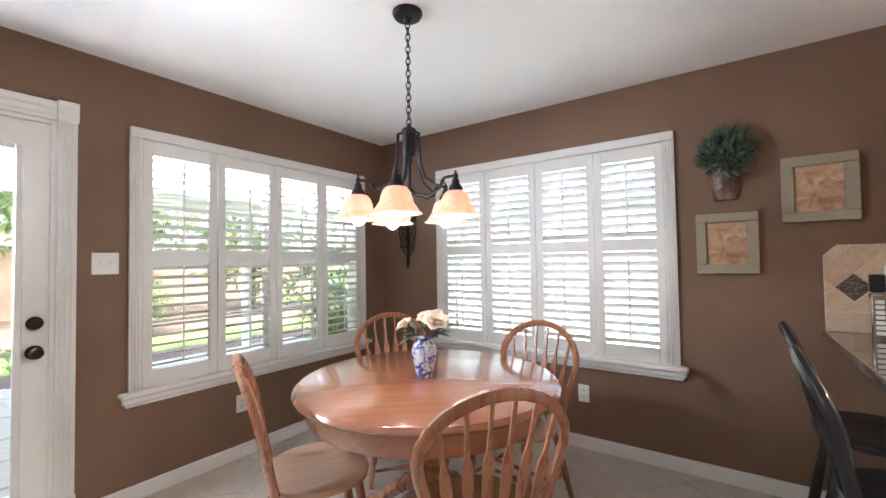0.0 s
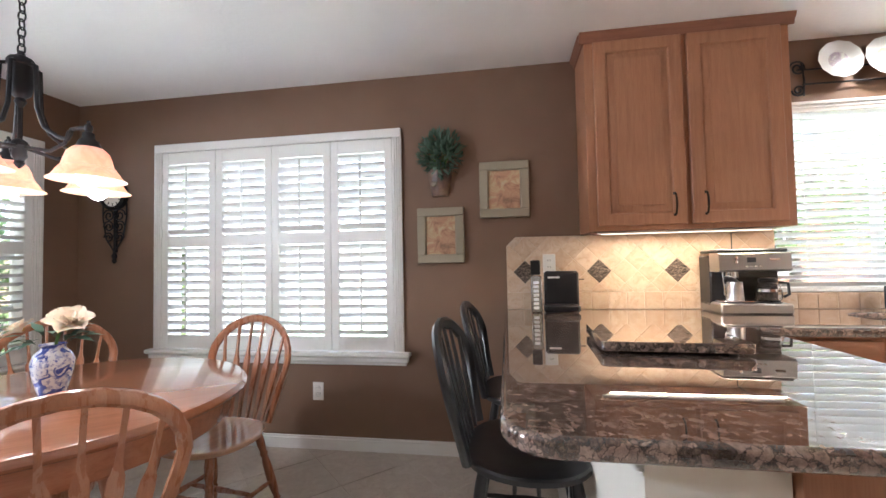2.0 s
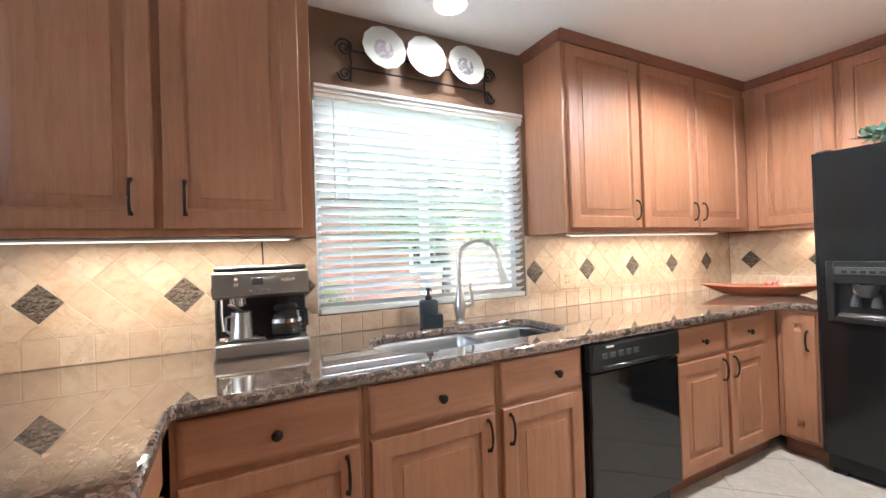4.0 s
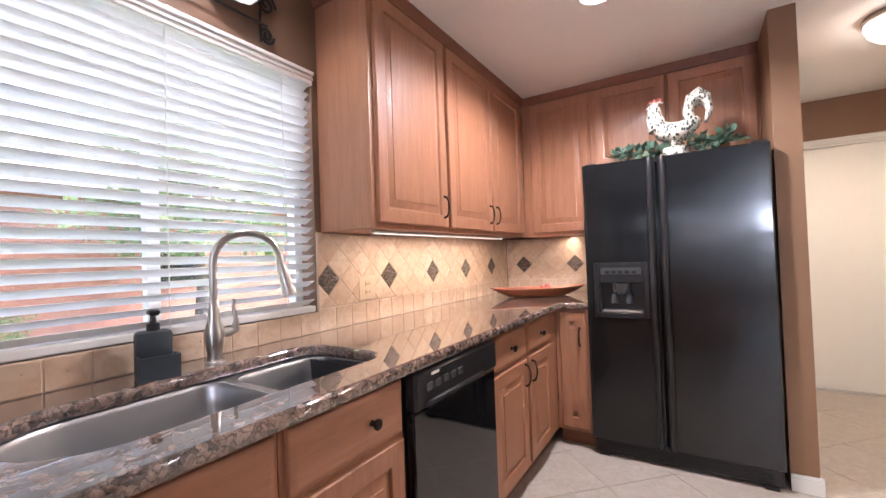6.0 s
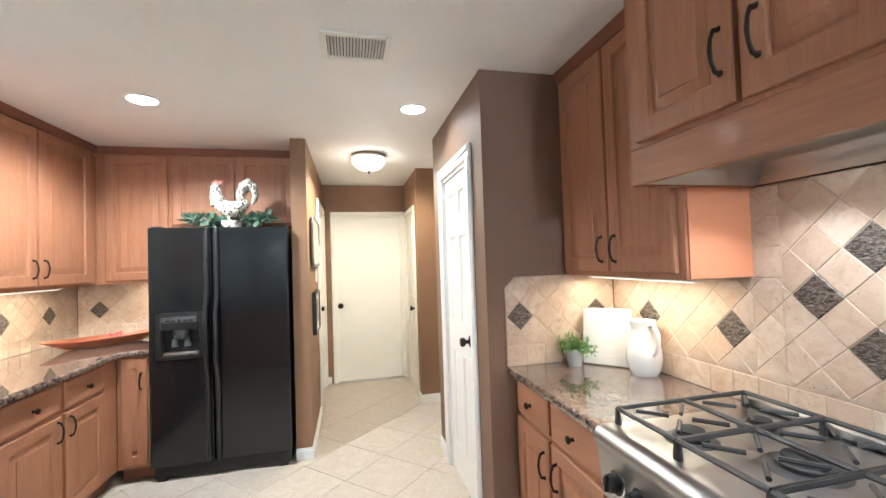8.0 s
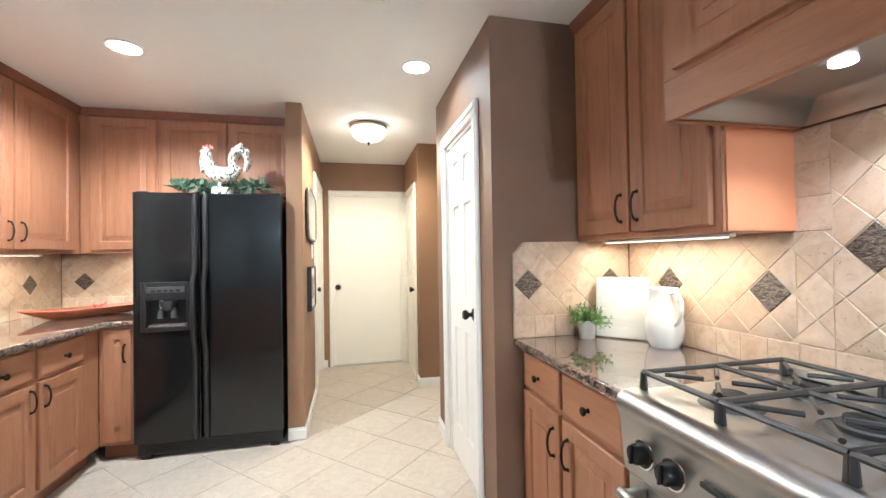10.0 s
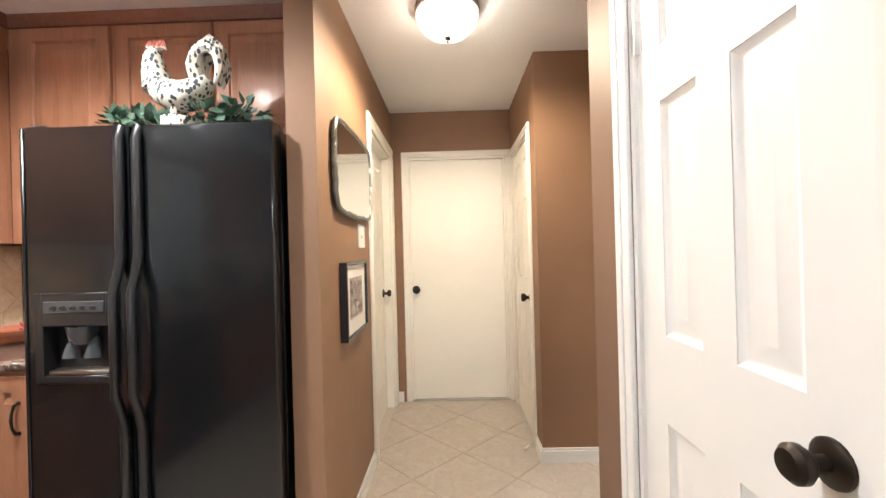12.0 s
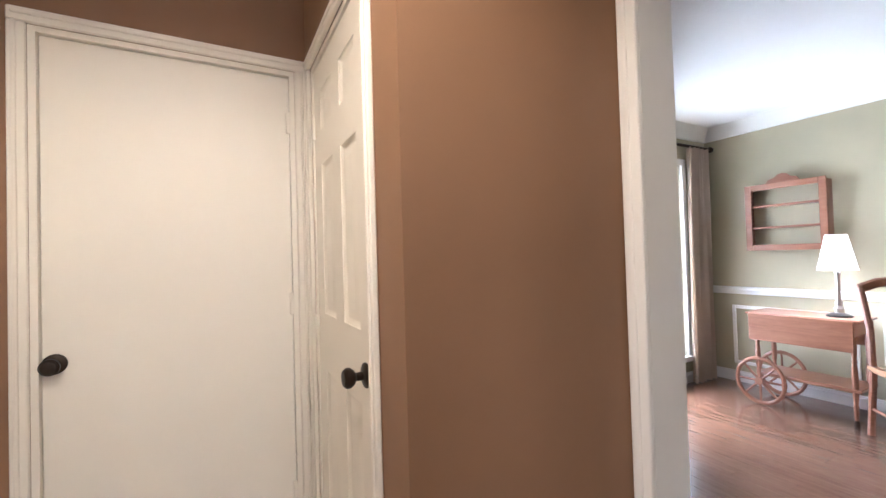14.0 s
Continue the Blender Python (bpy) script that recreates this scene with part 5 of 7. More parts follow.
def rooster():
    """A painted rooster figure as one plain mesh."""
    bm = bmesh.new()
    body = [(-0.10, 0.155, 0.045), (-0.07, 0.12, 0.064), (-0.02, 0.095, 0.075), (0.04, 0.10, 0.068), (0.09, 0.13, 0.05), (0.12, 0.155, 0.03)]
    tube([(x, 0, z) for x, z, r in body], [r for x, z, r in body], 14, bm, 0.8)
    tube([(-0.085, 0, 0.13), (-0.105, 0, 0.20), (-0.105, 0, 0.255), (-0.10, 0, 0.285)], [0.058, 0.044, 0.032, 0.012], 12, bm)
    tube([(-0.12, 0, 0.262), (-0.15, 0, 0.255)], [0.012, 0.002], 6, bm)
    for x in (-0.125, -0.105, -0.085, -0.07):
        tube([(x, 0, 0.275), (x + 0.006, 0, 0.305)], [0.016, 0.004], 6, bm)
    for dy, s in ((-0.025, 0.95), (0.0, 1.05), (0.025, 0.9)):
        tube([(0.08, dy * 0.4, 0.14), (0.07, dy, 0.20), (0.085, dy, 0.26 * s), (0.125, dy, 0.285 * s), (0.165, dy, 0.255 * s), (0.175, dy, 0.19), (0.155, dy, 0.13)], [0.03, 0.028, 0.025, 0.024, 0.022, 0.018, 0.008], 8, bm)
    for dy in (-0.03, 0.03):
        tube([(-0.01, dy, 0.05), (-0.01, dy, 0.0)], 0.012, 6, bm)
    tube([(0, 0, -0.04), (0, 0, 0.012)], 0.07, 14, bm)
    m = material("white_painted_wood_with_spots", (0.75, 0.70, 0.6), 0.5)
    n = Nodes(m)
    v = n.add("TexVoronoi", Vector=n.stretch(1, 1, 0.65), Scale=60).outputs["Distance"]
    spots = n.mix(n.ramp(v, (0.37, (1, 1, 1)), (0.43, (0, 0, 0))), (0.55, 0.51, 0.43), (0.03, 0.04, 0.04))
    xyz = n.add("SeparateXYZ", Vector=n.co)
    head = n.mix(n.ramp(n.add("MapRange", Value=xyz.outputs[2]).outputs[0], (0.275, (0, 0, 0)), (0.285, (1, 1, 1))), spots, (0.40, 0.11, 0.08))
    n.colour(n.mix(n.ramp(n.add("MapRange", Value=xyz.outputs[0]).outputs[0], (0.0, (0, 0, 0)), (0.02, (1, 1, 1))), head, spots))
    ob = part("rooster_figure", bm, m, None, "", pose(4.745, 1.77, 1.80, 0, 0, FACE_W) @ Matrix.Diagonal((0.98, 1.0, 1.06, 1)))
    tagged(ob, "white spotted rooster figure on top of the refrigerator", "figurine")


rooster()
rng = random.Random(7)
bm = bmesh.new()
for i in range(30):
    leaves(bm, (4.78 + rng.uniform(-0.07, 0.09), 1.49 + 0.61 * i / 29, 1.785 + rng.uniform(0, 0.03) + 0.04 * abs(i / 14.5 - 1)), (0.05, 0.04, 0.022), 12, 0.05, rng, 0.2, 0.75)
ob = thing("ivy_garland", pose(4.78, 1.8, 1.768), "grey-green artificial ivy garland on the refrigerator", "garland")
bm.transform(Matrix.Translation((-4.78, -1.8, -1.768)))
part("leaves", bm, EUCA, ob)
part("stem", tube([(0.03 * math.sin(i * 1.3), -0.33 + 0.66 * i / 12, 0.006 + 0.01 * abs(math.sin(i * 2.1))) for i in range(13)], 0.004, 6), SOIL, ob)


def potted_fern():
    ob = thing("potted_plant", pose(3.285, -0.19, 0.913), "small green fern in a pale grey pot", "plant")
    pot = part("pot", lathe([(0.032, 0), (0.034, 0.004), (0.042, 0.075), (0.044, 0.085), (0.040, 0.085), (0.037, 0.075), (0.004, 0.072)], 20), material("pale_grey_ceramic", (0.55, 0.54, 0.5), 0.5), ob)
    rng = random.Random(3)
    bm = bmesh.new()
    for i in range(46):
        a, e = rng.uniform(0, 6.28), rng.uniform(0.15, 1.35)
        ln = rng.uniform(0.08, 0.135)
        pts = [Vector((0.01 * math.cos(a), 0.01 * math.sin(a), 0.07)) + Vector((math.cos(a) * math.cos(e), math.sin(a) * math.cos(e), math.sin(e))) * ln * t - Vector((0, 0, 0.035 * t * t)) for t in (0, 0.35, 0.7, 1)]
        tube(pts, [0.0016, 0.0013, 0.001, 0.0005], 4, bm)
        for j in range(1, 9):
            t = j / 9
            p = pts[0].lerp(pts[3], t) + Vector((0, 0, 0.03 * t * (1 - t)))
            leaves(bm, p, (0.004, 0.004, 0.004), 3, 0.018, rng, 0.3, 0.42)
    part("fronds", bm, FERN, ob)


potted_fern()


def plaque():
    ob = thing("plaque", pose(3.225, -0.335, 0.915) @ pose(0, 0, 0, 0, 0, 222) @ pose(0, 0, 0, -7, 0, 0), "white embossed plaque standing behind the fern", "plaque")
    part("board", box(-0.115, -0.02, 0.0, 0.115, -0.004, 0.28, 0.004), PORCELAIN, ob)
    rng = random.Random(9)
    for r in range(5):
        for k in range(4):
            x = -0.1 + k * 0.05
            part("relief", box(x, -0.0213, 0.045 + r * 0.04, x + rng.uniform(0.025, 0.048), -0.019, 0.052 + r * 0.04, 0.002), PORCELAIN, ob)


plaque()


def pitcher():
    ob = thing("pitcher", pose(3.04, -0.40, 0.913, 0, 0, -8), "tall white porcelain pitcher on the counter", "pitcher")
    prof = [(0.055, 0), (0.058, 0.006), (0.07, 0.03), (0.078, 0.075), (0.074, 0.12), (0.058, 0.17), (0.05, 0.20), (0.052, 0.225), (0.058, 0.245), (0.055, 0.246), (0.047, 0.22), (0.046, 0.2), (0.054, 0.17), (0.068, 0.12), (0.07, 0.075), (0.05, 0.02), (0.004, 0.016)]
    part("body", lathe(prof, 28, wave=lambda a, z: 1 + (0.32 * max(0, math.cos(a)) ** 8 if z > 0.215 else 0)), PORCELAIN, ob)
    part("handle", tube([(-0.05, 0, 0.225), (-0.085, 0, 0.235), (-0.115, 0, 0.20), (-0.115, 0, 0.155), (-0.095, 0, 0.115), (-0.07, 0, 0.095)], [0.009, 0.009, 0.009, 0.009, 0.008, 0.008], 10, flat=0.7), PORCELAIN, ob)


pitcher()

# lights: cans, hall dome, strips, vent
for cx, cy, _ in CANS:
    ob = thing("recessed_light", pose(cx, cy, CEILING), "lit round recessed ceiling light", "ceiling light", "recessed ceiling lights")
    part("trim_ring", lathe([(0.092, 0), (0.092, -0.004), (0.08, -0.007), (0.074, -0.003), (0.074, 0.0)], 32, cap=False), WHITE, ob)
    part("diffuser", lathe([(0.074, -0.003), (0.04, -0.005), (0.004, -0.0055)], 32), CANGLOW, ob)
ob = thing("ceiling_dome_light", pose(5.13, 0.72, CEILING), "lit frosted glass dome light on a satin nickel base", "ceiling light")
part("base", lathe([(0.152, 0), (0.156, -0.012), (0.156, -0.026), (0.148, -0.032), (0.004, -0.032)], 36), material("satin_nickel_ring", (0.36, 0.31, 0.26), 0.35, 0.9), ob)
part("shade", lathe([(0.15, -0.032), (0.15, -0.05), (0.136, -0.09), (0.10, -0.125), (0.05, -0.143), (0.004, -0.147)], 36), DOMEGLOW, ob, "frosted glass dome").visible_shadow = False
part("finial", lathe([(0.012, -0.146), (0.014, -0.154), (0.007, -0.161), (0.008, -0.167), (0.002, -0.173)], 12), BRONZE, ob)
ob = thing("ceiling_vent", pose(3.25, 0.855, CEILING) @ Matrix.Diagonal((0.87, 0.87, 1, 1)), "white louvred ceiling air vent", "vent")
bm = bmesh.new()
for a in ((-0.135, -0.175, -0.012, 0.135, -0.145, 0), (-0.135, 0.145, -0.012, 0.135, 0.175, 0), (-0.135, -0.145, -0.012, -0.105, 0.145, 0), (0.105, -0.145, -0.012, 0.135, 0.145, 0)):
    box(*a, 0.003, bm)
part("frame", bm, WHITE, ob)
part("backing", box(-0.105, -0.145, -0.002, 0.105, 0.145, -0.0005), GREYPL, ob)
sl = mesh_of("slat", box(-0.105, -0.006, -0.001, 0.105, 0.006, 0.001), WHITE)
for k in range(18):
    part("slat", sl, WHITE, ob, m=pose(0, -0.136 + k * 0.016, -0.007, 38, 0, 0))
for x0, x1, y, z in ((1.06, 1.94, 2.90, 1.36), (3.40, 4.85, 2.92, 1.36), (2.62, 3.3, -0.30, 1.368)):
    ob = thing("under_cabinet_light", pose((x0 + x1) / 2, y, z), "lit slim under-cabinet light strip", "light strip", "under-cabinet lights")
    h = (x1 - x0) / 2
    part("housing", box(-h, -0.012, -0.012, h, 0.012, -0.0005, 0.003), PLASTIC, ob)
    part("tube", box(-h + 0.02, -0.004, -0.016, h - 0.02, 0.004, -0.0115, 0.0015), STRIP, ob)
tagged(part("cord", tube([(1.82, 2.91, 1.347), (1.83, 3.0, 1.352), (1.835, 3.115, 1.345), (1.838, 3.121, 1.25), (1.83, 3.12, 1.15)], 0.003, 6), BLACKPL), "thin black cord hanging to the coffee maker", "cord")


def plate_set(m, kind, label, w=0.075, h=0.118, mat=PLASTIC):
    """A switch or outlet plate."""
    ob = thing("outlet" if kind == "outlet" else "light_switch", m, label, "outlet" if kind == "outlet" else "switch")
    part("cover", box(-w / 2, -0.006, -h / 2, w / 2, 0, h / 2, 0.003), mat, ob)
    if kind == "outlet":
        for z in (-0.02, 0.02):
            s = part("socket", box(-0.017, -0.009, z - 0.014, 0.017, -0.005, z + 0.014, 0.004), mat, ob)
            for dx in (-0.007, 0.007):
                part("slot", box(dx - 0.0015, -0.0096, z - 0.004, dx + 0.0015, -0.0086, z + 0.006), INK, s)
    else:
        n = max(1, round(w / 0.06))
        for i in range(n):
            x = (i - (n - 1) / 2) * 0.046
            part("toggle", box(x - 0.005, -0.018, -0.006, x + 0.005, -0.005, 0.012, 0.002), PLASTIC, ob)


plate_set(pose(WX, 0.99, 1.322, 0, 0, FACE_E), "switch", "white double light switch beside the patio door", 0.118)
plate_set(pose(WX, 1.74, 0.36, 0, 0, FACE_E), "outlet", "white outlet low on the wall")
plate_set(pose(-0.692, NY, 0.375), "outlet", "white outlet low on the wall below the window")
plate_set(pose(0.82, NY - 0.012, 1.19), "outlet", "white outlet on the tiled backsplash")
plate_set(pose(3.58, NY - 0.012, 1.085), "outlet", "cream double outlet on the tiled backsplash", 0.12, mat=material("cream_plastic", (0.62, 0.48, 0.33), 0.4))
ob = thing("light_switch", pose(5.39, 1.222, 1.362), "white flat switch plate with grey print", "switch")
part("cover", box(-0.07, -0.007, -0.062, 0.07, 0, 0.062, 0.003), PLASTIC, ob)
PRINT = material("pale_grey_print", (0.5, 0.49, 0.47), 0.6)
for k in range(6):
    part("printed_bar", box(-0.028 + k * 0.0095, -0.0076, -0.012, -0.022 + k * 0.0095, -0.0069, 0.004), PRINT, ob)


# White glaze greyed so the plates don't burn out under the downlight.
PLATEW = paint("greyed_plate_glaze", (0.50, 0.49, 0.46), 0.25, 60, 0.02, 0.12)


def plate_rack():
    ob = thing("plate_rack", pose(2.63, NY - 0.003, 2.20), "wrought iron scrolled plate rack over the window", "plate rack")
    part("rail", tube([(-0.40, -0.03, -0.03), (0.40, -0.03, -0.03)], 0.005, 6), IRON, ob)
    part("rail", tube([(-0.40, -0.012, 0.06), (0.40, -0.012, 0.06)], 0.004, 6), IRON, ob)
    for s in (-1, 1):
        pts = []
        for i in range(26):
            a = radians(i * 26)
            r = 0.045 * (1 - i / 30)
            pts.append((s * (0.41 + r * math.cos(a)), -0.012, 0.07 + r * math.sin(a)))
        part("scroll", tube(pts, 0.005, 6), IRON, ob)
        pts = [(s * (0.41 + 0.035 * (1 - i / 28) * math.cos(radians(i * 28))), -0.012, -0.055 - 0.035 * (1 - i / 28) * math.sin(radians(i * 28))) for i in range(22)]
        part("scroll", tube(pts, 0.005, 6), IRON, ob)
        part("upright", tube([(s * 0.385, -0.012, -0.09), (s * 0.38, -0.014, 0.0), (s * 0.39, -0.012, 0.1)], 0.005, 6), IRON, ob)
    for i, x in enumerate((-0.222, 0.006, 0.245)):
        q = thing("decorative_plate", pose(2.63 + x, NY - 0.035, 2.178), "white scalloped decorative plate standing on the rack", "plate", "plates on the rack")
        bm = lathe([(0.05, 0.0), (0.055, 0.004), (0.075, 0.006), (0.108, 0.020), (0.11, 0.023), (0.075, 0.011), (0.05, 0.006), (0.004, 0.005)], 40, wave=lambda a, z: 1 + 0.02 * math.cos(12 * a))
        bm.transform(Matrix.Translation((0, 0.0, 0.108)) @ Matrix.Rotation(radians(82), 4, "X"))
        part("dish", bm, PLATEW, q)
        bm = lathe([(0.052, 0.0063), (0.03, 0.0068), (0.004, 0.007)], 24)
        bm.transform(Matrix.Translation((0, -0.0006, 0.108)) @ Matrix.Rotation(radians(82), 4, "X"))
        mm = material("plate_print", (0.6, 0.5, 0.4), 0.2)
        nn = Nodes(mm)
        nn.colour(nn.ramp(nn.noise(32, 4), (0.4, (0.48, 0.47, 0.42)), (0.55, ((0.28, 0.22, 0.27), (0.34, 0.32, 0.15), (0.15, 0.13, 0.16))[i]), (0.7, (0.42, 0.40, 0.33))))
        part("printed_centre", bm, mm, q)


plate_rack()


def blind_window():
    """The window over the sink with a lowered wooden blind."""
    ob = thing("window_3", pose(2.066, NY, 0), "kitchen window behind a lowered white slat blind", "window", kind="structure")
    w, z0, z1 = 1.202, 1.003, 2.08
    for a in ((0.0, 0.09, z0, 0.04, 0.14, z1), (w - 0.04, 0.09, z0, w, 0.14, z1), (0.04, 0.09, z0, w - 0.04, 0.14, z0 + 0.04), (0.04, 0.09, z1 - 0.04, w - 0.04, 0.14, z1), (w / 2 - 0.02, 0.095, z0 + 0.04, w / 2 + 0.02, 0.135, z1 - 0.04)):
        part("window_frame", box(*a, 0.002), WHITE, ob)
    g = part("pane", box(0.04, 0.112, z0 + 0.04, w - 0.04, 0.117, z1 - 0.04), GLASS, ob)
    g.visible_shadow = False
    bl = thing("window_blind", pose(2.066, NY, 0), "lowered white wooden slat blind with tilted slats", "blind")
    bm = box(0.004, -0.016, z1 - 0.065, w - 0.004, 0.05, z1 - 0.004, 0.004)
    box(0.002, -0.028, z1 - 0.024, w - 0.002, -0.015, z1 - 0.004, 0.004, bm)
    box(0.002, -0.022, z1 - 0.044, w - 0.002, -0.015, z1 - 0.03, 0.003, bm)
    part("valance", bm, WHITE, bl)
    n = 25
    sm = mesh_of("slat", box(0.012, -0.0255, -0.0014, w - 0.012, 0.0255, 0.0014, 0.001), WHITE)
    for k in range(n):
        z = z0 + 0.045 + (z1 - 0.085 - z0 - 0.03) * k / (n - 1)
        part("slat", sm, WHITE, bl, m=pose(0, 0.022, z, -28 + random.uniform(-2, 2), random.uniform(-0.12, 0.12), 0))
    part("bottom_rail", box(0.01, -0.008, z0 + 0.004, w - 0.01, 0.046, z0 + 0.03, 0.004), WHITE, bl)
    for x in (0.16, w / 2, w - 0.16):
        part("ladder_cord", tube([(x, -0.007, z0 + 0.03), (x, -0.007, z1 - 0.06)], 0.0016, 5), PLASTIC, bl)
    part("tilt_wand", tube([(0.09, -0.02, z1 - 0.06), (0.09, -0.022, z1 - 0.55)], 0.0035, 6), PLASTIC, bl)


blind_window()

# ---- breakfast corner ----
def leg_profile(h, fat=1.0):
    """Radii and heights of a turned leg from the floor up."""
    return [(0.011, 0), (0.0135, 0.05 * h), (0.016, 0.12 * h), (0.013, 0.14 * h), (0.018, 0.17 * h), (0.013, 0.2 * h), (0.019, 0.3 * h), (0.021, 0.42 * h), (0.019, 0.6 * h), (0.014, 0.68 * h), (0.019, 0.71 * h), (0.014, 0.74 * h), (0.018, 0.8 * h), (0.019, 0.9 * h), (0.015, h)]


def turned(a, b, prof, seg=10, bm=None):
    """A turned bar from a to b with radii along its length."""
    a, b = Vector(a), Vector(b)
    total = prof[-1][1]
    return tube([a.lerp(b, z / total) for r, z in prof], [r for r, z in prof], seg, bm)


def bow_chair(name, seat_h, top_h, wood, seatwood, label, group, legs=True, half=0.212, cat="chair"):
    """A bow-back chair with arrow spindles; it faces +y, seat centre over the origin."""
    ob = thing(name, Matrix(), label, cat, group)
    bm = bmesh.new()
    seg, rings = 36, []
    for k, z in ((0.90, -0.034), (1.0, -0.022), (1.01, -0.006), (0.985, 0.0), (0.88, 0.002), (0.55, -0.008), (0.15, -0.01)):
        ring = []
        for i in range(seg):
            a = 2 * math.pi * i / seg
            sy, sx = math.sin(a), math.cos(a)
            wx = (half + 0.02) * (1 - 0.1 * max(0, -sy)) * math.copysign(abs(sx) ** 0.75, sx)
            wy = 0.205 * math.copysign(abs(sy) ** 0.8, sy) + 0.012 * (sx * sx if sy > 0 else 0) * -1
            ring.append(bm.verts.new((wx * k, wy * k, seat_h + z)))
        rings.append(ring)
    for a, b in zip(rings, rings[1:]):
        for i in range(seg):
            bm.faces.new((a[i], a[(i + 1) % seg], b[(i + 1) % seg], b[i]))
    bm.faces.new(rings[0])
    bm.faces.new(rings[-1])
    part("seat", bm, seatwood, ob)
    lean = 0.24
    rise = top_h - seat_h

    def back(u, v):
        return (u, -0.165 - lean * v * rise - 0.03 * (1 - (u / 0.25) ** 2), seat_h + v * rise)

    bow = [back(-half * 0.80, 0)]
    bow += [back(-half * (0.80 + 0.32 * min(1, v / 0.55) ** 1.2), v) for v in (0.12, 0.25, 0.4, 0.52)]
    bow += [back(half * 1.13 * math.cos(radians(180 - a)), 0.60 + 0.40 * math.sin(radians(a))) for a in range(0, 181, 15)]
    bow += [back(half * (0.80 + 0.32 * min(1, v / 0.55) ** 1.2), v) for v in (0.52, 0.4, 0.25, 0.12)]
    bow += [back(half * 0.80, 0)]
    part("back_bow", tube(bow, 0.0165, 8, flat=1.25), wood, ob)
    for i in range(6):
        s = (i - 2.5) / 2.5
        u0, u1 = half * 0.58 * s, half * 0.88 * s
        vt = 0.60 + 0.40 * math.sqrt(max(0, 1 - (u1 / (half * 1.13)) ** 2)) - 0.012
        bm = bmesh.new()
        rows = []
        for f, wd in ((0, 0.008), (0.08, 0.0095), (0.2, 0.013), (0.38, 0.017), (0.52, 0.019), (0.60, 0.017), (0.66, 0.0085), (0.75, 0.0065), (1.0, 0.0065)):
            p = Vector(back(u0 + (u1 - u0) * f, vt * f))
            th = 0.0055
            rows.append([bm.verts.new(p + Vector(q)) for q in ((-wd, -th, 0), (wd, -th, 0), (wd * 0.8, th, 0), (-wd * 0.8, th, 0))])
        for a, b in zip(rows, rows[1:]):
            for j in range(4):
                bm.faces.new((a[j], a[(j + 1) % 4], b[(j + 1) % 4], b[j]))
        bm.faces.new(rows[0])
        bm.faces.new(rows[-1])
        part("spindle", bm, wood, ob)
    feet = {}
    for sx in (-1, 1):
        for sy in (-1, 1):
            top = Vector((sx * 0.14, sy * 0.135, seat_h - 0.02))
            foot = Vector((sx * 0.205, sy * 0.215 - 0.01, 0))
            feet[sx, sy] = (foot, top)
            part("leg", turned(foot, top, leg_profile(1.0)), wood, ob)
    rung = [(0.008, 0), (0.011, 0.2), (0.009, 0.25), (0.014, 0.5), (0.009, 0.75), (0.011, 0.8), (0.008, 1)]
    at = 0.38 if seat_h < 0.5 else 0.30
    mid = {}
    for sx in (-1, 1):
        a = feet[sx, -1][0].lerp(feet[sx, -1][1], at)
        b = feet[sx, 1][0].lerp(feet[sx, 1][1], at)
        mid[sx] = (a, b)
        part("stretcher", turned(a, b, rung, 8), wood, ob)
    for f in (0.36, 0.64):
        part("stretcher", turned(mid[-1][0].lerp(mid[-1][1], f), mid[1][0].lerp(mid[1][1], f), rung, 8), wood, ob)
    a = feet[-1, 1][0].lerp(feet[-1, 1][1], at * 0.55)
    b = feet[1, 1][0].lerp(feet[1, 1][1], at * 0.55)
    part("stretcher", turned(a, b, rung, 8), wood, ob)
    return ob


TABLE = (-1.02, 1.79)
CHAIRS = [(-0.61, 1.475, 53, 1.0), (-1.30, 1.37, -28, 1.0), (-0.80, 2.27, 172, 1.0), (-1.60, 2.23, 232, 1.0)]
first = bow_chair("dining_chair", 0.445, 0.93, OAK, SEATW, "honey oak bow-back chair with arrow spindles at the round table", "chairs round the table")
for i, (cx, cy, turn, _) in enumerate(CHAIRS):
    m = pose(cx, cy, 0, 0, 0, turn)
    if i == 0:
        first.matrix_world = m
    else:
        copy_thing(first, m)
STOOLS = [(0.62, 1.965, -92), (0.64, 2.59, -92)]
stool = bow_chair("counter_stool", 0.60, 0.995, BLACKWOOD, BLACKWOOD, "black painted bow-back counter stool at the peninsula", "stools at the peninsula", half=0.215, cat="stool")
for i, (cx, cy, turn) in enumerate(STOOLS):
    m = pose(cx, cy, 0, 0, 0, turn)
    if i == 0:
        stool.matrix_world = m
    else:
        copy_thing(stool, m)


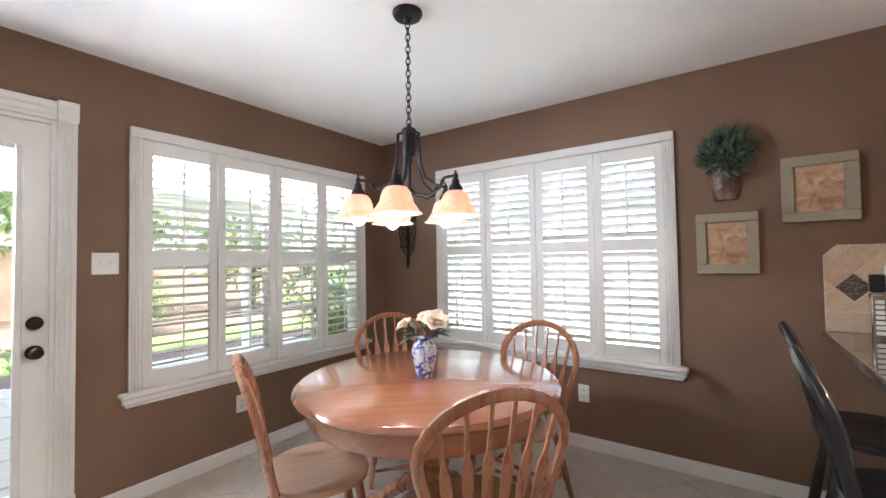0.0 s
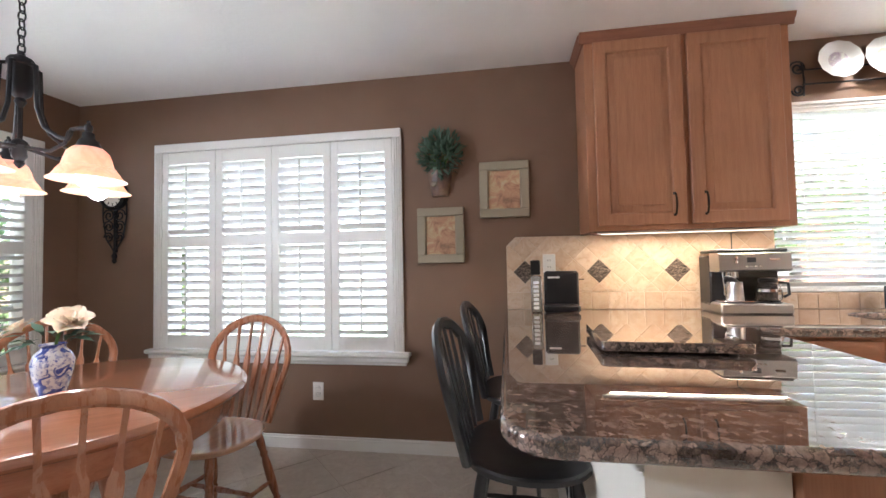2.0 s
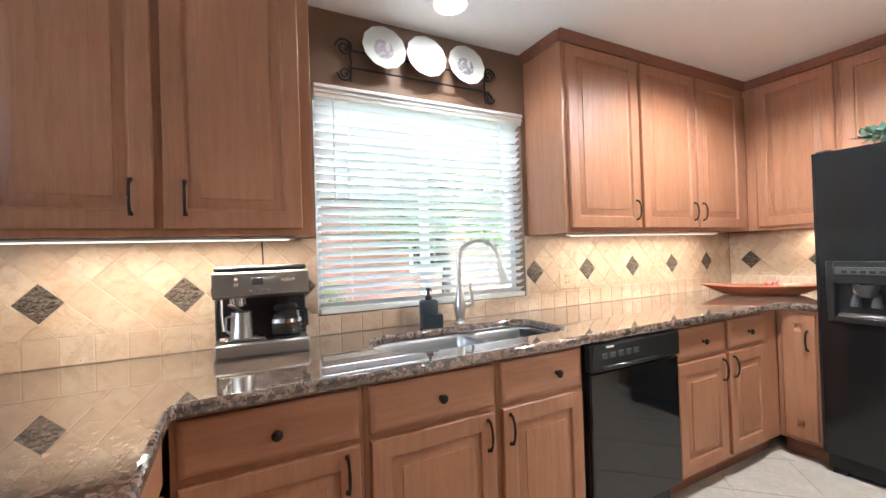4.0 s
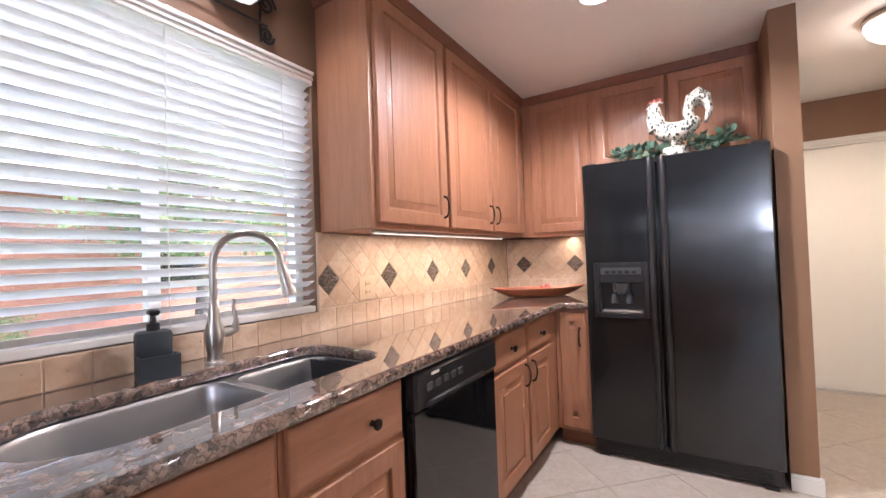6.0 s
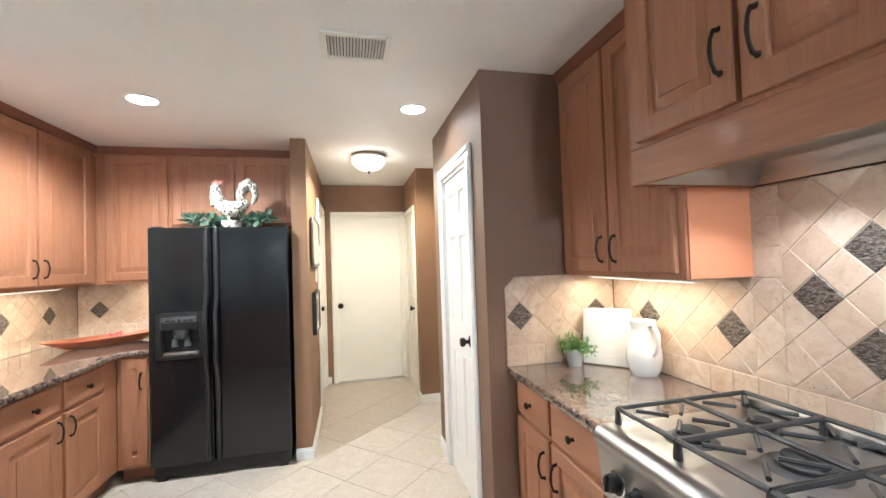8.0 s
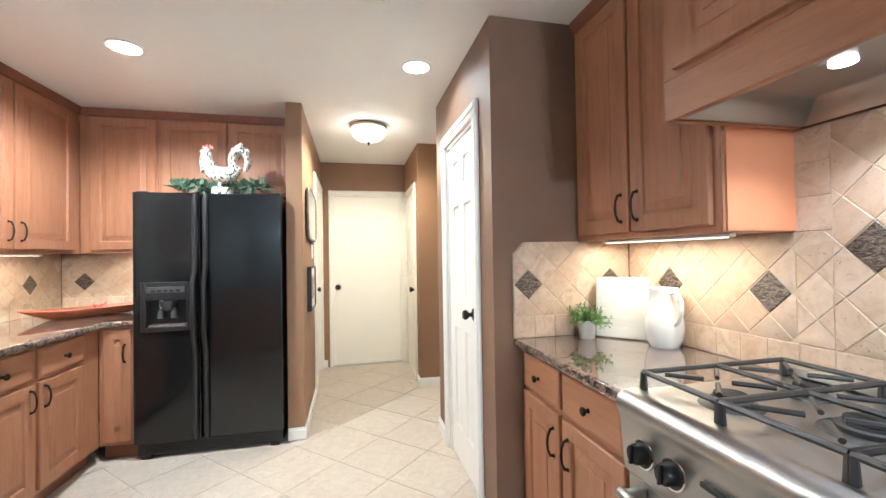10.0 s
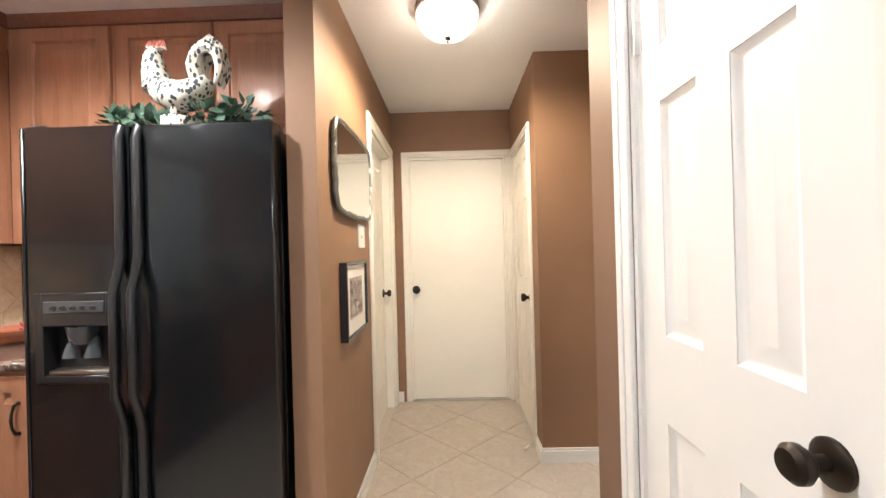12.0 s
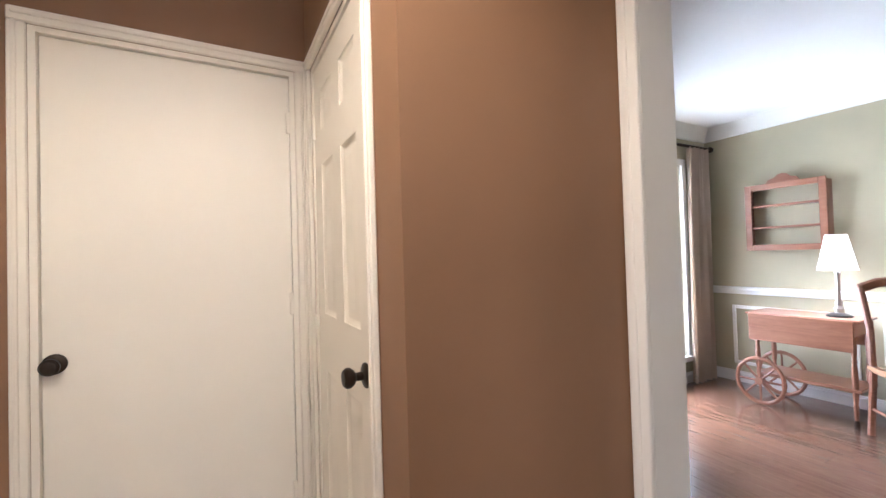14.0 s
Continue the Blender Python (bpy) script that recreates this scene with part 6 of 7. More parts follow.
def round_table():
    ob = thing("dining_table", pose(*TABLE, 0, 0, 0, 40), "round honey oak pedestal table with a polished top", "table")
    R = 0.61
    part("tabletop", lathe([(R - 0.05, 0.726), (R - 0.012, 0.728), (R - 0.003, 0.734), (R, 0.742), (R - 0.004, 0.750), (R - 0.012, 0.755), (R - 0.014, 0.759), (R - 0.022, 0.762), (0.004, 0.762)], 72), OAKX, ob)
    part("apron", lathe([(R - 0.085, 0.726), (R - 0.06, 0.726), (R - 0.06, 0.64), (R - 0.066, 0.632), (R - 0.085, 0.632)], 64, cap=False), OAKX, ob)
    part("pedestal", lathe([(0.15, 0.70), (0.15, 0.675), (0.10, 0.655), (0.075, 0.62), (0.085, 0.59), (0.11, 0.55), (0.118, 0.48), (0.11, 0.42), (0.08, 0.38), (0.095, 0.36), (0.085, 0.33), (0.105, 0.30), (0.11, 0.20), (0.10, 0.14), (0.06, 0.12)], 28), OAK, ob)
    for k in range(4):
        bm = tube([(0.07, 0, 0.24), (0.16, 0, 0.22), (0.26, 0, 0.14), (0.34, 0, 0.065), (0.40, 0, 0.04), (0.43, 0, 0.036)], [0.05, 0.05, 0.042, 0.036, 0.036, 0.03], 10, flat=0.8)
        bm.transform(Matrix.Rotation(radians(45 + 90 * k), 4, "Z"))
        part("foot", bm, OAK, ob)


round_table()


def vase():
    vx, vy = -1.04, 1.79
    ob = thing("vase", pose(vx, vy, 0.762) @ Matrix.Scale(0.80, 4), "blue and white porcelain vase on the table", "vase")
    part("body", lathe([(0.045, 0), (0.047, 0.006), (0.058, 0.05), (0.072, 0.11), (0.076, 0.15), (0.066, 0.185), (0.045, 0.205), (0.042, 0.215), (0.05, 0.228), (0.046, 0.228), (0.036, 0.215), (0.04, 0.2), (0.004, 0.15)], 32), DELFT, ob)
    bq = thing("magnolia_bouquet", pose(vx, vy, 0.905) @ Matrix.Scale(0.86, 4), "cream magnolia blossoms with dark leaves in the vase", "flowers")
    rng = random.Random(12)
    bm = bmesh.new()
    for i in range(26):
        a, e = rng.uniform(0, 6.28), rng.uniform(-0.2, 0.8)
        p = Vector((math.cos(a) * 0.06, math.sin(a) * 0.06, 0.05 + 0.05 * rng.random()))
        way = Vector((math.cos(a) * math.cos(e), math.sin(a) * math.cos(e), math.sin(e)))
        side = way.cross(Vector((0, 0, 1))).normalized()
        L, w = rng.uniform(0.08, 0.12), 0.02
        v = [bm.verts.new(q) for q in (p, p + way * L * 0.5 + side * w, p + way * L - Vector((0, 0, 0.025)), p + way * L * 0.5 - side * w, p + way * L * 0.5 - Vector((0, 0, 0.004)))]
        for q in ((0, 1, 4), (1, 2, 4), (2, 3, 4), (3, 0, 4)):
            bm.faces.new([v[j] for j in q])
    part("leaves", bm, EUCA, bq)
    part("stems", tube([(0, 0, -0.05), (0.01, 0, 0.03), (0.02, 0.01, 0.10)], 0.006, 6), LEAF, bq)
    for bx, by, bz, s, ti in ((0.06, 0.02, 0.12, 1.0, 30), (-0.085, -0.05, 0.10, 0.7, -25), (-0.01, 0.04, 0.13, 0.75, 10)):
        fl = bmesh.new()
        for ring, (n, tip) in enumerate(((6, 0.35), (5, 0.8), (3, 1.25))):
            for k in range(n):
                a = 2 * math.pi * k / n + ring * 0.5
                d = Vector((math.cos(a), math.sin(a), 0))
                side = Vector((-math.sin(a), math.cos(a), 0))
                L, w = 0.085 * s * (1 - 0.15 * ring), 0.033 * s
                rows = []
                for f, ww in ((0, 0.25), (0.35, 0.85), (0.7, 1.0), (0.92, 0.55), (1.0, 0.1)):
                    el = tip + 0.5 * (1 - f)
                    c = d * L * f * math.cos(el) + Vector((0, 0, L * f * math.sin(el)))
                    rows.append([fl.verts.new(c + side * w * ww * q + Vector((0, 0, 0.012 * s * q * q))) for q in (-1, 0, 1)])
                for a_, b_ in zip(rows, rows[1:]):
                    for j in range(2):
                        fl.faces.new((a_[j], a_[j + 1], b_[j + 1], b_[j]))
        fl.transform(Matrix.Translation((bx, by, bz)) @ Matrix.Rotation(radians(ti), 4, "Y") @ Matrix.Rotation(radians(25), 4, "X"))
        b = part("blossom", fl, PETAL, bq, "cream magnolia blossom")
        c = lathe([(0.008 * s, 0), (0.01 * s, 0.012), (0.004, 0.025)], 10, (bx, by, bz + 0.005))
        part("blossom_centre", c, material("ochre_stamen", (0.45, 0.25, 0.05), 0.7), b)


vase()


def chandelier():
    cx, cy = -1.0, 1.65
    ob = thing("chandelier", pose(cx, cy, CEILING), "dark iron chandelier with five lit amber glass shades", "chandelier")
    part("canopy", lathe([(0.068, 0), (0.068, -0.008), (0.06, -0.022), (0.02, -0.03), (0.012, -0.045), (0.004, -0.047)], 28), IRON, ob)
    ch = part("chain", tube([(0, 0, -0.04), (0, 0, -0.045)], 0.004, 6), IRON, ob)
    ring = [(0.0105 * math.cos(t), 0, 0.0185 * math.sin(t)) for t in (2 * math.pi * k / 12 for k in range(13))]
    link = mesh_of("link", tube(ring, 0.0026, 6), IRON)
    for k in range(17):
        part("link", link, IRON, ch, m=pose(0, 0, -0.058 - k * 0.0278, 0, 0, 90 * (k % 2) + 20))
    part("hub", lathe([(0.006, -0.51), (0.012, -0.525), (0.03, -0.535), (0.036, -0.545), (0.036, -0.555), (0.03, -0.56), (0.032, -0.62), (0.026, -0.655), (0.012, -0.668), (0.016, -0.68), (0.008, -0.695), (0.003, -0.705)], 20), IRON, ob)
    part("lower_hub", lathe([(0.004, -0.80), (0.018, -0.81), (0.026, -0.825), (0.018, -0.84), (0.02, -0.86), (0.012, -0.875), (0.014, -0.885), (0.003, -0.90)], 16), IRON, ob)
    part("stem", tube([(0, 0, -0.70), (0, 0, -0.805)], 0.007, 8), IRON, ob)
    for k in range(5):
        a = radians(-63.8 + 72 * k)
        c, s = math.cos(a), math.sin(a)

        def at(r, z):
            return (c * r, s * r, z)

        arm = part("arm", tube([at(0.036, -0.555), at(0.05, -0.56), at(0.052, -0.62), at(0.056, -0.70), at(0.08, -0.765), at(0.13, -0.80), at(0.158, -0.808), at(0.168, -0.79), at(0.172, -0.775), at(0.195, -0.772), at(0.228, -0.772)], 0.0068, 8), IRON, ob)
        tube_b = tube([at(0.02, -0.83), at(0.10, -0.845), at(0.15, -0.82), at(0.165, -0.78)], 0.006, 8)
        part("brace", tube_b, IRON, arm)
        part("socket", lathe([(0.003, -0.748), (0.006, -0.752), (0.004, -0.758), (0.011, -0.764), (0.012, -0.778), (0.009, -0.784), (0.016, -0.79), (0.017, -0.806), (0.026, -0.816), (0.031, -0.828), (0.031, -0.838), (0.028, -0.840)], 16, (c * 0.228, s * 0.228, 0)), IRON, arm)
        sh = [(0.034, -0.787), (0.05, -0.792), (0.066, -0.81), (0.076, -0.84), (0.082, -0.866), (0.084, -0.872), (0.088, -0.874), (0.089, -0.884), (0.093, -0.887), (0.10, -0.91), (0.113, -0.925), (0.111, -0.925), (0.098, -0.912), (0.089, -0.89), (0.079, -0.866), (0.073, -0.84), (0.062, -0.812), (0.034, -0.795)]
        part("shade", lathe([(r * (0.82 + 0.10 * max(0, (-0.866 - z) / 0.059)), -0.945 + (z + 0.925) * 0.79) for r, z in sh], 32, (c * 0.228, s * 0.228, 0), cap=False), AMBER, ob, "lit amber alabaster glass bell shade").visible_shadow = False
        part("bulb", lathe([(0.013, -0.84), (0.014, -0.872), (0.028, -0.91), (0.034, -0.935), (0.029, -0.957), (0.015, -0.969), (0.003, -0.972)], 18, (c * 0.228, s * 0.228, 0)), BULB, ob, "lit white bulb")


chandelier()


def wall_clock():
    ob = thing("wall_clock", pose(-2.26, NY, 1.55), "round clock on a scrolled dark iron wall bracket", "clock")
    bm = lathe([(0.105, 0), (0.112, 0.012), (0.11, 0.04), (0.092, 0.05), (0.086, 0.036), (0.086, 0.03)], 32, cap=False)
    bm.transform(Matrix.Translation((0, 0, 0.20)) @ Matrix.Rotation(radians(90), 4, "X"))
    part("rim", bm, IRON, ob)
    bm = lathe([(0.09, 0.02), (0.09, 0.032), (0.004, 0.0325)], 32)
    bm.transform(Matrix.Translation((0, 0, 0.20)) @ Matrix.Rotation(radians(90), 4, "X"))
    face = part("dial", bm, PAPER, ob)
    for k in range(12):
        a = radians(30 * k)
        bm = box(-0.003, -0.0345, 0.06, 0.003, -0.032, 0.08)
        bm.transform(Matrix.Translation((0, 0, 0.20)) @ Matrix.Rotation(a, 4, "Y"))
        part("hour_mark", bm, INK, face)
    for ln, an in ((0.045, 300), (0.065, 60)):
        bm = box(-0.0025, -0.0365, -0.01, 0.0025, -0.0345, ln)
        bm.transform(Matrix.Translation((0, 0, 0.20)) @ Matrix.Rotation(radians(an), 4, "Y"))
        part("hand", bm, INK, face)
    for s in (-1, 1):
        for z0, r in ((0.05, 0.05), (-0.03, 0.045), (-0.11, 0.04)):
            pts = [(s * (0.045 + r * (1 - i / 26) * math.cos(radians(i * 28))), -0.018, z0 + r * (1 - i / 26) * math.sin(radians(i * 28))) for i in range(22)]
            part("scroll", tube(pts, 0.005, 6), IRON, ob)
        part("side_bar", tube([(s * 0.10, -0.014, 0.14), (s * 0.10, -0.014, 0.04), (s * 0.07, -0.014, -0.12), (s * 0.012, -0.014, -0.2), (0, -0.014, -0.23)], 0.005, 6), IRON, ob)
    part("finial", lathe([(0.004, -0.30), (0.016, -0.285), (0.01, -0.265), (0.02, -0.245), (0.008, -0.22)], 12, (0, -0.014, 0)), IRON, ob)
    part("backplate", box(-0.012, -0.012, -0.22, 0.012, 0, 0.3), IRON, ob)


wall_clock()


def wall_planter():
    ob = thing("wall_planter", pose(0.155, NY, 1.635), "brown ceramic wall pocket filled with green foliage", "planter")
    bm = bmesh.new()
    seg, rings = 14, []
    for r, z in ((0.05, 0), (0.056, 0.01), (0.068, 0.08), (0.078, 0.15), (0.082, 0.165), (0.074, 0.165), (0.066, 0.14)):
        rings.append([bm.verts.new((r * math.cos(math.pi * (1 + i / (seg - 1))), 0.85 * r * math.sin(math.pi * (1 + i / (seg - 1))), z)) for i in range(seg)])
    for a, b in zip(rings, rings[1:]):
        for i in range(seg):
            bm.faces.new((a[i], a[(i + 1) % seg], b[(i + 1) % seg], b[i]))
    bm.faces.new(rings[0])
    bm.faces.new(rings[-1])
    mm = material("mottled_brown_glaze", (0.12, 0.07, 0.05), 0.35)
    nn = Nodes(mm)
    nn.colour(nn.ramp(nn.noise(14, 4), (0.35, (0.06, 0.035, 0.03)), (0.55, (0.20, 0.12, 0.085)), (0.7, (0.30, 0.23, 0.16))))
    part("pocket", bm, mm, ob)
    part("medallion", lathe([(0.022, 0), (0.02, 0.006), (0.004, 0.008)], 16), LINEN, ob, m=pose(-0.03, -0.05, 0.075, 68, 0, -28))
    rng = random.Random(5)
    bm = leaves(bmesh.new(), (0.01, -0.06, 0.26), (0.135, 0.065, 0.13), 620, 0.05, rng, 0.4, 0.42, -0.003)
    part("foliage", bm, EUCA, ob)
    bm = bmesh.new()
    for k in range(14):
        a = rng.uniform(-1, 1)
        tube([(a * 0.03, -0.035, 0.13), (a * 0.07, -0.05, 0.22), (a * 0.12, -0.05, 0.33 - abs(a) * 0.08)], 0.0025, 5, bm)
    part("stems", bm, LEAF, ob)


wall_planter()
for x0, z0, w, h in ((0.004, 1.208, 0.298, 0.352), (0.406, 1.484, 0.306, 0.35)):
    ob = thing("picture", pose(x0, NY, z0), "square weathered wood frame around a faded floral print", "picture", "pair of framed prints")
    bm = bmesh.new()
    t = 0.052
    for a in ((0, 0, w, t), (0, h - t, w, h), (0, t, t, h - t), (w - t, t, w, h - t)):
        box(a[0], -0.034, a[1], a[2], 0, a[3], 0.004, bm)
    part("frame", bm, LINEN, ob)
    part("inner_lip", nested(t - 0.001, t - 0.001, w - t + 0.001, h - t + 0.001, [(0, -0.002), (0, -0.028), (0.003, -0.028), (0.005, -0.016), (0.006, -0.016)]), LINEN, ob)
    part("print", box(t + 0.004, -0.0185, t + 0.004, w - t - 0.004, -0.0155, h - t - 0.004), ART, ob)

# ---- hall ----
def wall_mirror():
    x0, x1, z0, z1 = 4.845, 5.60, 1.448, 1.872
    ob = thing("wall_mirror", pose((x0 + x1) / 2, 1.222, (z0 + z1) / 2), "scalloped mirror with a carved dark silver edge", "mirror")
    hw, hh = (x1 - x0) / 2, (z1 - z0) / 2

    def outline(k, n=120):
        pts = []
        for i in range(n):
            a = 2 * math.pi * i / n
            c, s = math.cos(a), math.sin(a)
            e = (abs(c) ** 4 + abs(s) ** 4) ** (-1 / 4)
            wob = 1 + 0.012 * math.cos(24 * a) + 0.02 * math.cos(8 * a) - 0.02 * math.cos(4 * a)
            pts.append((hw * c * e * wob * k, hh * s * e * wob * k))
        return pts

    part("glass", upright(outline(0.97), -0.022, -0.012), MIRROR, ob, "silvered mirror glass")
    part("backing", upright(outline(0.95), -0.012, 0.0), RUBBER, ob)
    pts = outline(0.985)
    bm = tube([(x, -0.018, z) for x, z in pts] + [(pts[0][0], -0.018, pts[0][1])], 0.012, 8)
    part("edge", bm, material("tarnished_silver", (0.22, 0.22, 0.20), 0.4, 0.8), ob)


wall_mirror()
ob = thing("framed_photograph", pose(4.945, 1.222, 0.88), "black-framed photograph with a wide white mat", "picture")
w, h, t = 0.425, 0.352, 0.016
bm = bmesh.new()
for a in ((0, 0, w, t), (0, h - t, w, h), (0, t, t, h - t), (w - t, t, w, h - t)):
    box(a[0], -0.035, a[1], a[2], 0, a[3], 0.002, bm)
part("frame", bm, BLACKWOOD, ob)
part("mat", box(t, -0.022, t, w - t, -0.016, h - t), PAPER, ob)
part("mat_edge", nested(0.09, 0.085, w - 0.09, h - 0.075, [(0, -0.02), (0, -0.0245), (0.004, -0.0245), (0.006, -0.0225), (0.007, -0.0225)]), material("pink_mat_edge", (0.55, 0.42, 0.36), 0.7), ob)
mm = material("sepia_photograph", (0.3, 0.27, 0.25), 0.5)
nn = Nodes(mm)
v = nn.noise(9, 5, 0.6, nn.stretch(1, 1, 2.2), 0.8)
nn.colour(nn.ramp(v, (0.35, (0.05, 0.04, 0.04)), (0.5, (0.28, 0.23, 0.2)), (0.66, (0.62, 0.57, 0.5))))
part("photograph", box(0.10, -0.0262, 0.095, w - 0.10, -0.0242, h - 0.085), mm, ob)
tagged(part("door_stop", tube([(5.80, 0.26, 0.02), (5.74, 0.30, 0.02)], [0.006, 0.009], 8), WHITE), "small white spring door stop on the baseboard", "door stop")
ob = bpy.data.objects["door_stop"]
ob.location.z = -0.011


# ---- dining room ----
def curtain(y0, y1, seed):
    ob = thing("curtain", pose(7.06, (y0 + y1) / 2, 0), "floor-length beige patterned curtain gathered at the window", "curtain", "curtains at the dining window")
    bm = bmesh.new()
    n, rows = 40, []
    L = y1 - y0
    for z in (0.015, 0.4, 1.0, 1.6, 2.1, 2.225):
        row = []
        for i in range(n + 1):
            f = i / n
            x = 0.028 * math.sin(f * 30 + seed + 0.25 * z) + 0.01 * math.sin(f * 71 + z)
            row.append(bm.verts.new((x, -L / 2 + L * f * (0.94 + 0.06 * math.cos(z)), z)))
        rows.append(row)
    for a, b in zip(rows, rows[1:]):
        for i in range(n):
            bm.faces.new((a[i], a[i + 1], b[i + 1], b[i]))
    bmesh.ops.solidify(bm, geom=bm.faces[:], thickness=0.004)
    part("cloth", bm, CURTAIN, ob)


curtain(-3.66, -3.30, 0.4)
curtain(-2.47, -2.25, 1.9)
ob = thing("curtain_rod", pose(7.06, -2.95, 2.235), "dark metal curtain rod with finials and brackets", "curtain rod")
part("rod", tube([(0, -0.76, 0), (0, 0.72, 0)], 0.014, 10), BRONZE, ob)
for s in (-0.76, 0.72):
    part("finial", lathe([(0.016, -0.02), (0.028, -0.005), (0.028, 0.02), (0.016, 0.035), (0.004, 0.038)], 14), BRONZE, ob, m=pose(0, s, 0, 90 if s < 0 else -90, 0, 0))
    part("bracket", box(0.0, s * 0.93 - 0.01, -0.012, 0.07, s * 0.93 + 0.01, 0.012, 0.003), BRONZE, ob)
ob = thing("window_4", pose(7.13, -2.42, 0, 0, 0, FACE_W), "tall dining room window with bright daylight", "window", kind="structure")
for a in ((-0.06, -0.02, 0.20, 0, 0, 2.12), (0.9, -0.02, 0.20, 0.96, 0, 2.12), (0, -0.02, 2.06, 0.9, 0, 2.12), (-0.08, -0.05, 0.215, 0.98, 0.0, 0.26), (0.0, 0.05, 0.26, 0.04, 0.1, 2.06), (0.86, 0.05, 0.26, 0.9, 0.1, 2.06), (0.04, 0.05, 1.13, 0.86, 0.1, 1.17), (0.04, 0.05, 0.26, 0.86, 0.1, 0.3), (0.04, 0.05, 2.02, 0.86, 0.1, 2.06)):
    part("window_frame", box(*a, 0.002), WHITE, ob)
g = part("pane", box(0.04, 0.07, 0.3, 0.86, 0.075, 2.02), GLASS, ob)
g.visible_shadow = False


def tea_cart():
    ob = thing("tea_cart", pose(6.25, -3.42, 0) @ Matrix.Diagonal((0.93, 0.93, 1, 1)), "reddish wooden drop-leaf tea cart with large spoked wheels", "cart")
    part("top", box(-0.37, -0.18, 0.715, 0.37, 0.19, 0.735, 0.005), CARTWOOD, ob)
    part("drop_leaf", box(-0.34, 0.192, 0.515, 0.34, 0.21, 0.73, 0.005), CARTWOOD, ob)
    part("drop_leaf", box(-0.34, -0.2, 0.515, 0.34, -0.182, 0.73, 0.005), CARTWOOD, ob)
    part("apron", box(-0.33, -0.15, 0.62, 0.33, 0.16, 0.715), CARTWOOD, ob)
    part("shelf", box(-0.36, -0.16, 0.235, 0.30, 0.17, 0.26, 0.005), CARTWOOD, ob)
    for sx in (-0.32, 0.30):
        for sy in (-0.14, 0.15):
            part("leg", turned((sx, sy, 0.04 if sx < 0 else 0.2), (sx, sy, 0.62), leg_profile(1.0), 8), CARTWOOD, ob)
    for sy in (-0.2, 0.2):
        pts = [(0.27 + 0.175 * math.cos(t), sy, 0.191 + 0.175 * math.sin(t)) for t in (2 * math.pi * k / 28 for k in range(29))]
        w = part("wheel", tube(pts, 0.016, 8), CARTWOOD, ob)
        bm = bmesh.new()
        for k in range(8):
            a = 2 * math.pi * k / 8
            tube([(0.27, sy, 0.191), (0.27 + 0.17 * math.cos(a), sy, 0.191 + 0.17 * math.sin(a))], [0.011, 0.008], 6, bm)
        part("spokes", bm, CARTWOOD, w)
        part("hub", tube([(0.27, sy - 0.03, 0.191), (0.27, sy + 0.03, 0.191)], 0.03, 14), CARTWOOD, w)
    for sy in (-0.14, 0.15):
        part("caster", lathe([(0.018, 0), (0.02, 0.02), (0.014, 0.045)], 10, (-0.32, sy, 0)), BRONZE, ob)


tea_cart()
ob = thing("table_lamp", pose(6.06, -3.42, 0.735), "lit table lamp with white shade on the tea cart", "lamp")
part("foot", lathe([(0.075, 0), (0.075, 0.012), (0.05, 0.025), (0.02, 0.03)], 20), BLACKWOOD, ob)
part("stem", lathe([(0.025, 0.03), (0.03, 0.06), (0.018, 0.08), (0.024, 0.1), (0.014, 0.13), (0.012, 0.3), (0.02, 0.32), (0.012, 0.35)], 16), NICKEL, ob)
part("shade", lathe([(0.115, 0.34), (0.062, 0.60), (0.059, 0.60), (0.112, 0.34)], 28, cap=False), SHADEGLOW, ob, "lit white fabric shade")
lamp("POINT", "table_lamp_bulb", pose(6.06, -3.42, 1.2), 1.0, SOFT, radius=0.03)


def plate_shelf():
    ob = thing("wall_shelf", pose(6.455, -3.75, 1.52, 0, 0, FACE_N), "reddish wooden open wall shelf with a scalloped crest", "shelf")
    w, h, d = 0.275, 0.27, 0.10
    for s in (-1, 1):
        part("side", box(s * w - 0.011, -d, -h, s * w + 0.011, 0, h, 0.004), CARTWOOD, ob)
    for z in (-h, -0.09, 0.10, h):
        part("board", box(-w + 0.011, -d + 0.005, z - 0.009, w - 0.011, 0, z + 0.009, 0.002), CARTWOOD, ob)
    bm = bmesh.new()
    for a in ((-w - 0.01, -h - 0.02, -w + 0.04, h + 0.02), (w - 0.04, -h - 0.02, w + 0.01, h + 0.02), (-w + 0.04, -h - 0.02, w - 0.04, -h + 0.03), (-w + 0.04, h - 0.03, w - 0.04, h + 0.02)):
        box(a[0], -d - 0.014, a[1], a[2], -d - 0.001, a[3], 0.003, bm)
    part("face_frame", bm, CARTWOOD, ob)
    part("crest", upright([(-0.12, h + 0.02), (-0.1, h + 0.05), (-0.06, h + 0.06), (-0.035, h + 0.085), (0, h + 0.095), (0.035, h + 0.085), (0.06, h + 0.06), (0.1, h + 0.05), (0.12, h + 0.02)], -d - 0.012, -d), CARTWOOD, ob)


plate_shelf()


